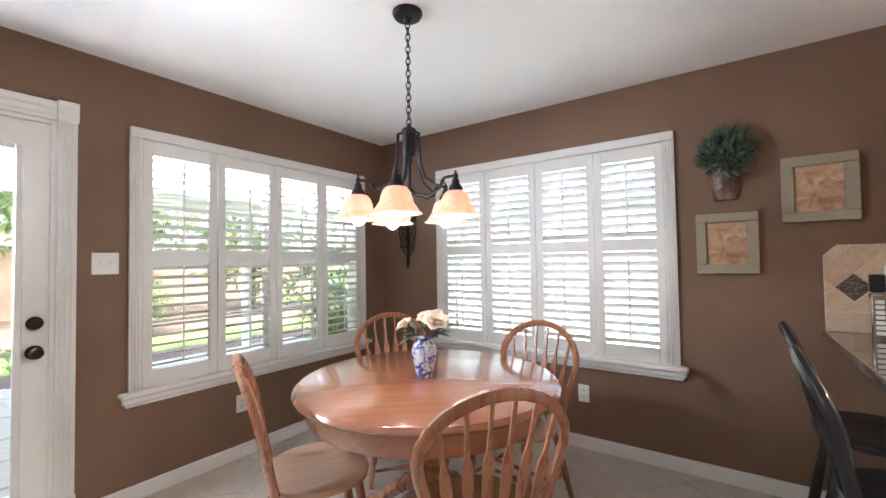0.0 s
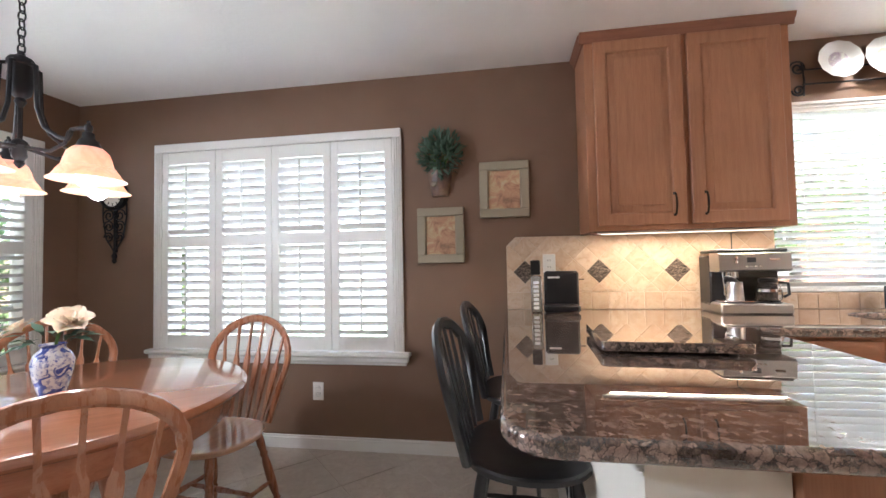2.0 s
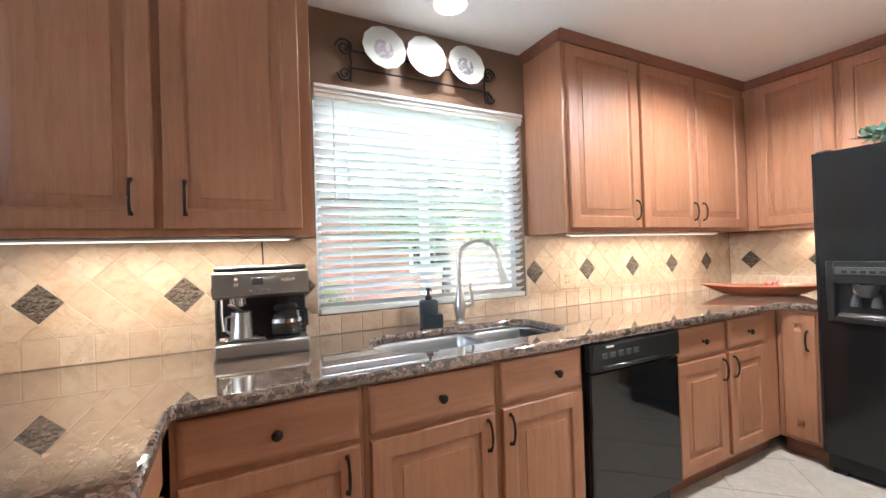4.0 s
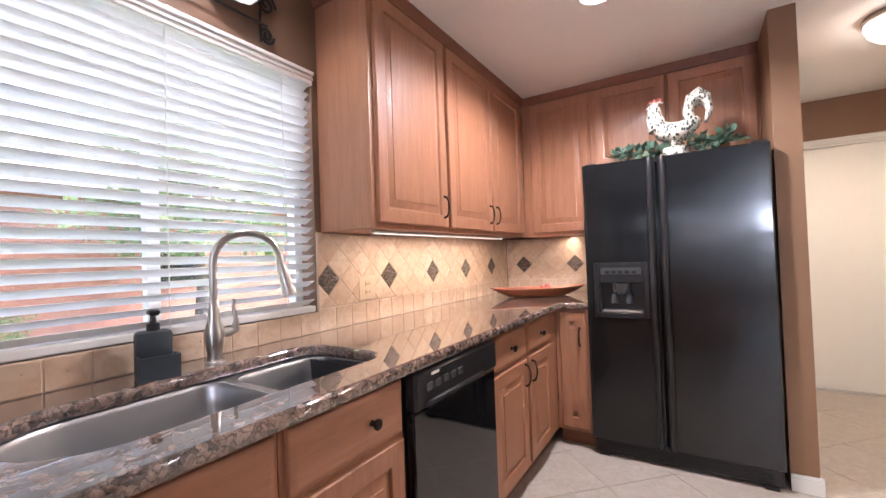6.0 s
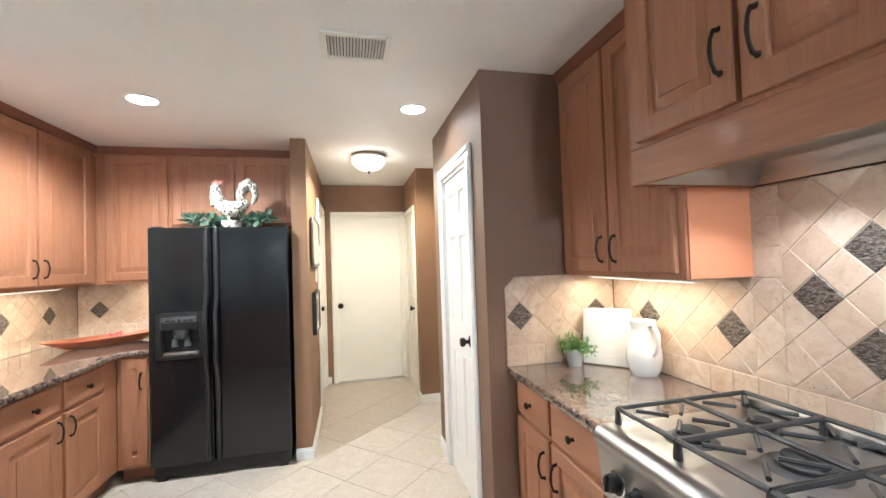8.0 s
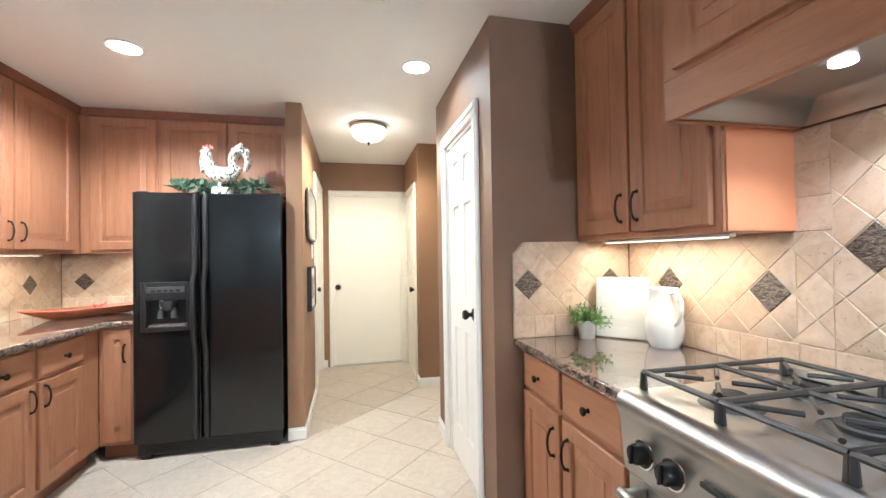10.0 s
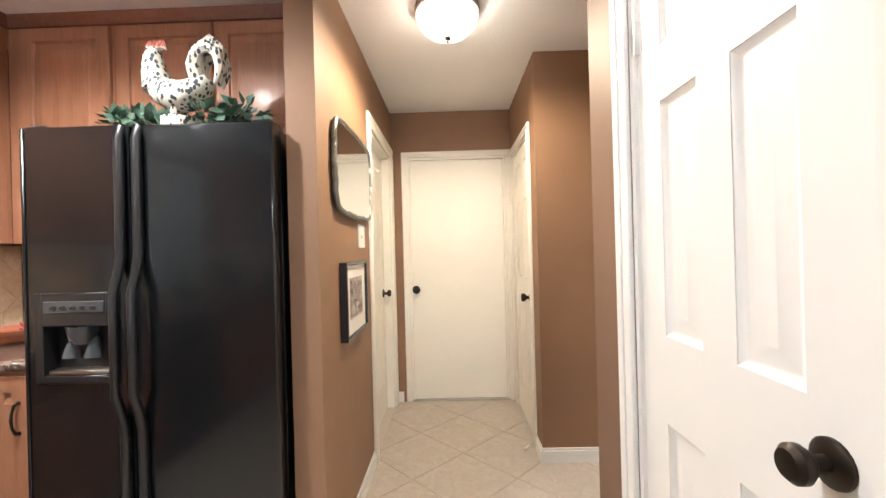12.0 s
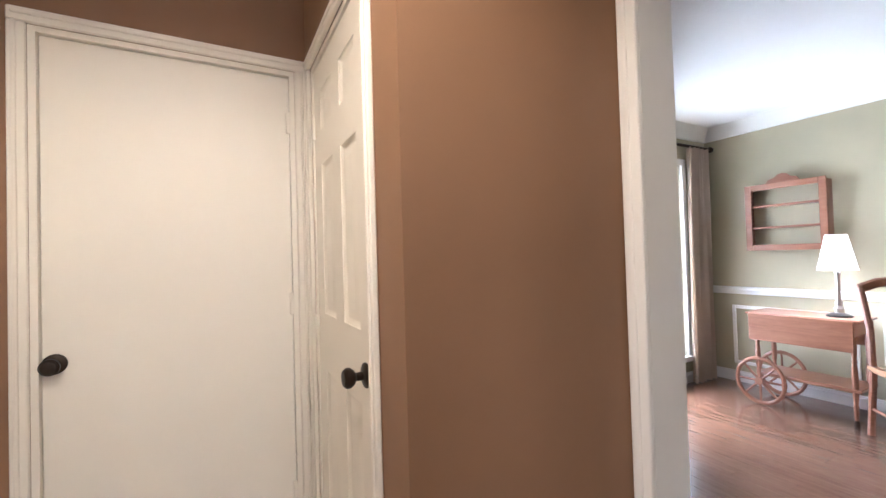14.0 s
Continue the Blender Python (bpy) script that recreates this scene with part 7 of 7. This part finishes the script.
def side_chair():
    ob = thing("side_chair", pose(5.56, -3.15, 0, 0, 0, 42), "reddish wooden side chair with a pierced splat", "chair")
    part("seat", box(-0.22, -0.2, 0.43, 0.22, 0.22, 0.47, 0.012, seg=2), SEATW, ob)
    for sx in (-0.19, 0.19):
        part("leg", tube([(sx, 0.19, 0), (sx, 0.19, 0.43)], [0.016, 0.022], 8), CARTWOOD, ob)
        part("back_post", tube([(sx, -0.24, 0), (sx, -0.19, 0.43), (sx * 0.98, -0.21, 0.7), (sx * 1.02, -0.28, 0.98)], 0.02, 8), CARTWOOD, ob)
    part("top_rail", tube([(-0.2, -0.28, 0.96), (-0.1, -0.285, 1.0), (0, -0.285, 1.01), (0.1, -0.285, 1.0), (0.2, -0.28, 0.96)], 0.024, 8, flat=1.3), CARTWOOD, ob)
    part("splat", tube([(0, -0.19, 0.47), (0, -0.21, 0.62), (0, -0.24, 0.8), (0, -0.28, 0.98)], [0.05, 0.03, 0.065, 0.05], 8, flat=0.2), CARTWOOD, ob)
    for s in (-1, 1):
        part("stretcher", tube([(s * 0.19, 0.19, 0.18), (s * 0.19, -0.215, 0.18)], 0.01, 6), CARTWOOD, ob)


side_chair()

# ---- outside ----
GRASS = paint("lawn_green", (0.09, 0.16, 0.035), 0.9, 30, 0.8, 0.35)
STONE = travertine("pale_flagstone", (0.47, 0.43, 0.375), (0.40, 0.355, 0.30), (0.53, 0.49, 0.44))
MULCH = paint("brown_mulch", (0.10, 0.07, 0.05), 0.95, 40, 1.0, 0.3)
BRICKM = paint("tan_brick", (0.42, 0.31, 0.21), 0.85, 60, 0.5, 0.2)
REDBRICK = paint("red_brick", (0.34, 0.15, 0.10), 0.85, 60, 0.5, 0.2)
FENCEM = timber("weathered_fence_board", (0.42, 0.38, 0.33), (0.34, 0.30, 0.26), (0.24, 0.2, 0.17), 0.85, "z")
BARK = paint("grey_bark", (0.12, 0.09, 0.07), 0.9, 30, 0.9, 0.3)
CROWNLEAF = material("sunlit_leaf", (0.10, 0.17, 0.035), 0.55)
nn = Nodes(CROWNLEAF)
isl = nn.add("NewGeometry").outputs["Random Per Island"]
tint = nn.ramp(isl, (0.0, (0.055, 0.09, 0.03)), (0.5, (0.10, 0.155, 0.05)), (1.0, (0.16, 0.21, 0.08)))
nn.colour(tint)
thin = nn.add("BsdfTranslucent", Color=nn.ramp(isl, (0.0, (0.18, 0.27, 0.10)), (1.0, (0.40, 0.46, 0.24))))
both = nn.add("MixShader", Fac=0.45)
nn.t.links.new(nn.b.outputs[0], both.inputs[1])
nn.t.links.new(thin.outputs[0], both.inputs[2])
nn.t.links.new(both.outputs[0], nn.t.nodes["Material Output"].inputs[0])

solid("ground", box(-220, -220, -0.6, 220, 220, -0.13), GRASS, "green lawn around the house", "ground", "structure")
solid("planting_bed", box(-15.5, -9, -0.13, -9.3, 9, -0.09), MULCH, "brown mulched planting bed", "ground", "structure")
solid("planting_bed", box(-7.6, -9, -0.13, -6.76, 9, -0.10), MULCH, "brown mulched planting bed", "ground", "structure")
patio = solid("patio", box(-6.75, -4, -0.13, -2.70, 5, -0.105), FGROUT, "pale flagstone patio", "pavement", "structure")
rng = random.Random(21)
xs = [-6.75]
while xs[-1] < -2.75:
    xs.append(min(-2.71, xs[-1] + rng.uniform(0.5, 0.8)))
grid = {}
for i in range(len(xs)):
    for j in range(15):
        jx = 0 if i in (0, len(xs) - 1) else rng.uniform(-0.13, 0.13)
        grid[i, j] = (xs[i] + jx, -4 + 9 * j / 14 + (0 if j in (0, 14) else rng.uniform(-0.15, 0.15)))
for i in range(len(xs) - 1):
    for j in range(14):
        q = [Vector(grid[k]) for k in ((i, j), (i + 1, j), (i + 1, j + 1), (i, j + 1))]
        c = sum(q, Vector((0, 0))) / 4
        q = [p + (c - p).normalized() * 0.022 for p in q]
        part("flagstone", prism([tuple(p) for p in q], -0.105, -0.092), STONE, patio)
ob = thing("porch_roof", pose(-4.7, 0.5, 2.43), "white painted porch roof on square posts", "porch")
part("deck", box(-2.1, -4.5, 0.0, 2.0, 4.5, 0.1), WHITE, ob)
part("beam", box(-2.0, -4.5, -0.24, -1.84, 4.5, 0.0, 0.01), WHITE, ob)
for y in (-0.445, 3.4, -3.9):
    part("post", box(-1.99, y + 0.06, -2.522, -1.87, y + 0.18, -0.24, 0.008), WHITE, ob)
for k in range(5):
    part("rafter", box(-1.84, -4 + 2 * k, -0.12, 2.0, -3.9 + 2 * k, 0.0), WHITE, ob)
ob = thing("garden_wall", pose(-15.6, 0, -0.13), "tan brick garden wall behind the planting bed", "wall")
part("wall", box(-0.12, -12, 0, 0.12, 2.0, 1.56), BRICKM, ob)
part("wall", box(-0.12, 2.0, 0, 0.12, 12, 1.87), BRICKM, ob)
part("coping", box(-0.16, -12, 1.56, 0.16, 2.0, 1.62, 0.01), BRICKM, ob)
part("coping", box(-0.16, 2.0, 1.87, 0.16, 12, 1.94, 0.01), BRICKM, ob)
ob = thing("garden_table", pose(-4.0, 1.2, -0.092) @ Matrix.Diagonal((1, 1, 0.9, 1)), "small pale outdoor side table on the patio", "table")
part("top", lathe([(0.24, 0.56), (0.25, 0.58), (0.24, 0.6), (0.004, 0.6)], 24), WHITE, ob)
for k in range(3):
    a = 2.1 * k
    part("leg", tube([(0.2 * math.cos(a), 0.2 * math.sin(a), 0), (0.12 * math.cos(a), 0.12 * math.sin(a), 0.565)], 0.02, 8), WHITE, ob)
ob = thing("hanging_planter", pose(-6.62, 0.687, 2.19), "cream fluted planter of red flowers hanging from the porch beam", "planter")
part("bowl", lathe([(0.02, -1.10), (0.05, -1.09), (0.075, -1.03), (0.08, -1.0), (0.13, -0.96), (0.155, -0.90), (0.15, -0.88), (0.165, -0.86), (0.15, -0.85), (0.13, -0.87), (0.01, -0.88)], 24, wave=lambda a, z: 1 + 0.03 * math.cos(14 * a)), PORCELAIN, ob)
for k in range(3):
    a = 2.1 * k
    part("chain", tube([(0.15 * math.cos(a), 0.15 * math.sin(a), -0.855), (0.0, 0.0, -0.06), (0, 0, 0)], 0.003, 6), IRON, ob)
part("blooms", leaves(bmesh.new(), (0, 0, -0.83), (0.12, 0.12, 0.05), 60, 0.03, rng), RED, ob)
part("foliage", leaves(bmesh.new(), (0, 0, -0.84), (0.15, 0.15, 0.06), 260, 0.045, rng), CROWNLEAF, ob)
ob = thing("garden_stake", pose(-7.25, 0.48, -0.13), "thin curved garden stake with two white birds", "garden ornament")
part("rod", tube([(0, 0, 0), (0, 0, 0.35), (0, -0.03, 0.6), (0, -0.1, 0.9), (0, -0.17, 1.02)], 0.008, 8), WHITE, ob)
for y, z in ((-0.06, 0.72), (-0.16, 1.03)):
    bird = lathe([(0.004, -0.09), (0.03, -0.06), (0.045, 0.0), (0.03, 0.05), (0.028, 0.07), (0.02, 0.095), (0.004, 0.115)], 12)
    bird.transform(Matrix.Translation((0, y, z)) @ Matrix.Rotation(radians(62), 4, "X"))
    part("bird_figure", bird, WHITE, ob)


def tree(name, x, y, h, r, seed, label, cat="tree", low=0.35):
    """A tapered trunk with limbs and a crown of loose leaf clumps."""
    rg = random.Random(seed)
    ob = thing(name, pose(x, y, -0.13), label, cat)
    bm = tube([(0, 0, 0), (0.05, 0.02, h * 0.25), (-0.04, 0.05, h * 0.5), (0.02, 0, h * 0.85)], [r * 0.07, r * 0.05, r * 0.035, r * 0.012], 10)
    tips = []
    for k in range(9):
        a, z0 = rg.uniform(0, 6.28), h * rg.uniform(low, 0.75)
        e = Vector((math.cos(a) * r * 0.7, math.sin(a) * r * 0.7, z0 + h * rg.uniform(0.05, 0.25)))
        tube([(0, 0, z0), tuple(Vector((0, 0, z0)).lerp(e, 0.5) + Vector((0, 0, 0.08 * h))), tuple(e)], [r * 0.022, r * 0.014, r * 0.005], 6, bm)
        tips.append(e)
    part("trunk", bm, BARK, ob)
    bm = bmesh.new()
    for k in range(52):
        a, q = rg.uniform(0, 6.28), math.sqrt(rg.random())
        z = h * rg.uniform(low, 1.0)
        wide = r * (1 - 0.65 * abs((z / h - 0.62) / 0.45) ** 1.5)
        s = r * rg.uniform(0.16, 0.32)
        leaves(bm, (math.cos(a) * q * max(0.1, wide), math.sin(a) * q * max(0.1, wide), z), (s, s, s * 0.7), 80, r * 0.09, rg, 0.1, 0.55)
    part("crown", bm, CROWNLEAF, ob)


for i, (x, y, h, r, low) in enumerate(((-18.5, -4.5, 6.5, 3.2, 0.25), (-19, 1.0, 7.2, 3.6, 0.25), (-18, 5.5, 6.0, 3.0, 0.25), (-11.8, 7.0, 5.2, 2.6, 0.2), (-10.5, -3.2, 4.6, 1.9, 0.15), (-7.8, 9.2, 5.0, 2.4, 0.2), (-5.4, 8.0, 5.2, 2.2, 0.2), (1.2, 9.6, 3.6, 1.5, 0.4), (5.9, 9.2, 4.4, 2.0, 0.4), (-13.7, 2.9, 5.4, 3.1, 0.4), (-13.5, -1.7, 5.4, 2.8, 0.4))):
    tree("tree", x, y, h, r, 40 + i, "leafy green garden tree in sunlight", low=low)
for i, (x, y, h, r) in enumerate(((-12.3, -0.1, 1.9, 1.0), (-7.7, 1.0, 0.42, 0.3), (-7.6, 1.5, 0.35, 0.32), (-7.8, 0.62, 0.3, 0.25), (-13.2, 4.2, 1.4, 0.9), (-9.8, 3.4, 1.1, 0.7), (-3.4, 5.6, 1.3, 0.8), (-5.4, 5.0, 1.6, 0.9), (3.2, 9.4, 0.8, 0.7))):
    tree("shrub", x, y, h, r, 80 + i, "low green garden shrub", "shrub", 0.05)
ob = thing("board_fence", pose(0, 10.4, -0.13), "weathered grey board fence behind the house", "fence")
pb = mesh_of("board", box(-0.068, -0.01, 0.03, 0.068, 0.01, 1.85, 0.004), FENCEM)
for k in range(84):
    part("board", pb, FENCEM, ob, m=pose(-11 + 0.143 * k, 0, 0, 0, 0, 0))
for z in (0.4, 1.5):
    part("rail", box(-11.2, 0.012, z, 1.0, 0.05, z + 0.09), FENCEM, ob)
ob = thing("neighbour_house", pose(4.2, 11.5, -0.13), "red brick neighbouring house with grey roof", "house")
part("wall", box(-5, 0, 0, 6, 6, 2.9), REDBRICK, ob)
bm = bmesh.new()
a = [bm.verts.new((-5.5, y, z)) for y, z in ((-0.5, 2.85), (3, 4.8), (6.5, 2.85))]
b = [bm.verts.new((6.5, y, z)) for y, z in ((-0.5, 2.85), (3, 4.8), (6.5, 2.85))]
bm.faces.new(a)
bm.faces.new(b)
for i in range(3):
    bm.faces.new((a[i], a[(i + 1) % 3], b[(i + 1) % 3], b[i]))
part("roof", bm, FENCEM, ob)
for x in (-3.2, 2.4):
    w = part("window", box(x - 0.6, -0.03, 0.9, x + 0.6, 0.01, 2.1), WHITE, ob)
    part("pane", box(x - 0.5, -0.04, 1.0, x + 0.5, -0.028, 2.0), BLACKGL, w)

# ---- tiles, planks ----
def cut(poly, nx, ny, c):
    """The part of a polygon where nx * x + ny * y <= c."""
    out = []
    for i, p in enumerate(poly):
        q = poly[(i + 1) % len(poly)]
        dp, dq = nx * p[0] + ny * p[1] - c, nx * q[0] + ny * q[1] - c
        if dp <= 0:
            out.append(p)
        if dp * dq < 0:
            t = dp / (dp - dq)
            out.append((p[0] + (q[0] - p[0]) * t, p[1] + (q[1] - p[1]) * t))
    return out


def area(poly):
    return abs(sum(p[0] * q[1] - q[0] * p[1] for p, q in zip(poly, poly[1:] + poly[:1]))) / 2


def plate(poly, y0, y1, edge=0.002):
    """A tile standing in the x-z plane with eased front edges."""
    bm = bmesh.new()
    cx, cz = sum(p[0] for p in poly) / len(poly), sum(p[1] for p in poly) / len(poly)
    size = math.sqrt(area(poly))
    rings = []
    for y, k in ((y0, 1.0), (y1 + edge, 1.0), (y1, 1 - 2 * edge / max(size, 0.01))):
        rings.append([bm.verts.new((cx + (x - cx) * k, y, cz + (z - cz) * k)) for x, z in poly])
    for a, b in zip(rings, rings[1:]):
        for i in range(len(a)):
            bm.faces.new((a[i], a[(i + 1) % len(a)], b[(i + 1) % len(a)], b[i]))
    bm.faces.new(rings[-1])
    return bm


DIAG, GAP = 0.1455, 0.0026


def backsplash(name, m, rects, courses, origin, insets, label, corner=None, columns=()):
    """Tiles set on the diagonal in the rects (x0, z0, x1, z1), with straight courses under them."""
    ob = thing(name, m, label, "backsplash", kind="structure")
    bm = bmesh.new()
    for x0, z0, x1, z1 in list(rects) + list(courses) + list(columns):
        if corner and abs(x0 - corner[0]) < 0.01 and z1 > corner[1] - 0.01:
            c = 0.055
            upright([(x0, z0), (x1, z0), (x1, z1), (x0 + c, z1), (x0, z1 - c)], -0.0085, 0, bm)
        else:
            box(x0, -0.0085, z0, x1, 0, z1, bm=bm)
    part("grout_bed", bm, GROUT, ob)
    h = DIAG / 2
    r = h - GAP * 0.71
    whole = mesh_of("tile", plate([(-r, 0), (0, -r), (r, 0), (0, r)], -0.003, -0.011), TRAV)
    special = mesh_of("inset_tile", plate([(-r, 0), (0, -r), (r, 0), (0, r)], -0.003, -0.013, 0.003), INSET)
    for x0, z0, x1, z1 in rects:
        for i in range(math.floor((x0 - origin[0]) / h) - 1, math.ceil((x1 - origin[0]) / h) + 2):
            for j in range(math.floor((z0 - origin[1]) / h) - 1, math.ceil((z1 - origin[1]) / h) + 2):
                if (i + j) % 2:
                    continue
                cx, cz = origin[0] + i * h, origin[1] + j * h
                poly = [(cx - r, cz), (cx, cz - r), (cx + r, cz), (cx, cz + r)]
                full = area(poly)
                for nx, nz, c in ((-1, 0, -x0 - 0.001), (1, 0, x1 - 0.001), (0, -1, -z0 - 0.0015), (0, 1, z1 - 0.001)):
                    poly = cut(poly, nx, nz, c) if poly else poly
                if corner and poly and abs(x0 - corner[0]) < 0.01:
                    poly = cut(poly, -1, 1, z1 - x0 - 0.055)
                if len(poly) < 3 or area(poly) < 0.0003:
                    continue
                special_one = any(abs(cx - a) < 0.02 and abs(cz - b) < 0.02 for a, b in insets)
                lift = random.uniform(-0.0007, 0.0007)
                if area(poly) > full * 0.999:
                    part("inset_tile" if special_one else "tile", special if special_one else whole, TRAV, ob, m=Matrix.Translation((cx, lift, cz)))
                else:
                    q = [(x - cx, z - cz) for x, z in poly]
                    part("inset_tile" if special_one else "tile", plate(q, -0.003, -0.011), INSET if special_one else TRAV, ob, m=Matrix.Translation((cx, lift, cz)))
    for k, (x0, z0, x1, z1) in enumerate(list(courses) + list(columns)):
        along = k < len(courses)
        span = (x1 - x0) if along else (z1 - z0)
        n = max(1, round(span / 0.103))
        for i in range(n):
            if along:
                a, b, c, d = x0 + span * i / n, z0, x0 + span * (i + 1) / n, z1
            else:
                a, b, c, d = x0, z0 + span * i / n, x1, z0 + span * (i + 1) / n
            g = GAP / 2
            cx, cz = (a + c) / 2, (b + d) / 2
            part("tile", plate([(a + g - cx, b + g - cz), (c - g - cx, b + g - cz), (c - g - cx, d - g - cz), (a + g - cx, d - g - cz)], -0.003, -0.011), TRAV, ob, m=Matrix.Translation((cx, random.uniform(-0.0007, 0.0007), cz)))
    return ob


C0, C1 = 0.9135, 1.016
backsplash("backsplash_north_1", pose(0, NY, 0), [(0.563, C1, 2.064, 1.359)], [(0.563, C0, 2.064, C1), (2.064, C0, 3.27, 1.0025)], (1.111, 1.142), [(1.111 + 0.4365 * k, 1.142) for k in range(-1, 3)], "travertine tile backsplash with dark inset diamonds", (0.563, 1.359))
backsplash("backsplash_north_2", pose(0, NY, 0), [(3.27, C1, 5.398, 1.359)], [(3.27, C0, 5.398, C1)], (3.329, 1.142), [(3.329 + 0.4365 * k, 1.142) for k in range(5)], "travertine tile backsplash with dark inset diamonds")
backsplash("backsplash_east", pose(EX, NY - 0.012, 0, 0, 0, FACE_W), [(0, C1, 0.853, 1.359)], [(0, C0, 0.853, C1)], (0.155, 1.142), [(0.155, 1.142), (0.5915, 1.142)], "travertine tile backsplash with dark inset diamonds")
backsplash("backsplash_side", pose(3.375, 0.14, 0, 0, 0, FACE_W), [(0, C1, 0.623, 1.367)], [(0, C0, 0.623, C1)], (0.077, 1.165), [(0.077, 1.165), (0.5135, 1.165)], "travertine tile backsplash with dark inset diamonds", (0, 1.367))
backsplash("backsplash_south", pose(3.363, SY, 0, 0, 0, FACE_N), [(0, C1, 0.79, 1.367), (0.79, C1, 0.893, 1.367), (0.893, C1, 1.56, 1.684)], [(0, C0, 0.893, C1), (0.893, C0, 1.56, C1)], (0.703, 1.172), [(0.703, 1.172), (0.2665, 1.172), (1.1395, 1.172), (1.1395, 1.463), (0.994, 1.3175), (1.285, 1.3175)], "travertine tile backsplash rising behind the range", None, [(0.79, 1.367, 0.893, 1.684)])

# floor tiles on the diagonal
TILE = 0.41
zones = [(WX, SY, 4.60, NY), (4.60, SY - 0.12, 5.61, 1.222), (5.61, 0.215, 6.615, 1.222), (WX, -3.0, 0.9, SY)]
e, n45 = TILE / 2 * math.sqrt(2), TILE / math.sqrt(2)
r = e - 0.0035


def slab_tile(polys):
    bm = bmesh.new()
    for poly in polys:
        top = [bm.verts.new((x, y, 0.0)) for x, y in poly]
        low = [bm.verts.new((x, y, -0.008)) for x, y in poly]
        bm.faces.new(top)
        for i in range(len(top)):
            bm.faces.new((top[i], top[(i + 1) % len(top)], low[(i + 1) % len(top)], low[i]))
    return mesh_of("tile", bm, FLOORT)


whole = slab_tile([[(-r, 0), (0, -r), (r, 0), (0, r)]])
for i in range(-40, 16):
    for j in range(-30, 20):
        if (i + j) % 2:
            continue
        cx, cy = 3.99 + n45 + i * n45, 0.686 + j * n45
        polys, full = [], 2 * r * r
        for x0, y0, x1, y1 in zones:
            poly = [(cx - r, cy), (cx, cy - r), (cx + r, cy), (cx, cy + r)]
            for nx, ny, c in ((-1, 0, -x0), (1, 0, x1), (0, -1, -y0), (0, 1, y1)):
                poly = cut(poly, nx, ny, c) if poly else poly
            if len(poly) > 2 and area(poly) > 0.0005:
                polys.append([(x - cx, y - cy) for x, y in poly])
        if not polys:
            continue
        if area(polys[0]) > full * 0.999:
            part("tile", whole, FLOORT, FLOOR, m=Matrix.Translation((cx, cy, 0)))
        else:
            part("tile", slab_tile(polys), FLOORT, FLOOR, m=Matrix.Translation((cx, cy, 0)))

# hardwood planks of the dining room
rng = random.Random(33)
pw, y = 0.096, -3.75
while y < SY - 0.16:
    x = 4.3 - rng.uniform(0, 0.8)
    while x < 7.12:
        ln = rng.uniform(0.9, 1.7)
        a, b = max(4.3, x), min(7.13, x + ln)
        if b - a > 0.05:
            part("plank", box(-(b - a) / 2 + 0.0008, -pw / 2 + 0.0008, -0.008, (b - a) / 2 - 0.0008, pw / 2 - 0.0008, 0.0), PLANK, DINING_FLOOR, m=Matrix.Translation(((a + b) / 2, y + pw / 2, 0)))
        x += ln
    y += pw
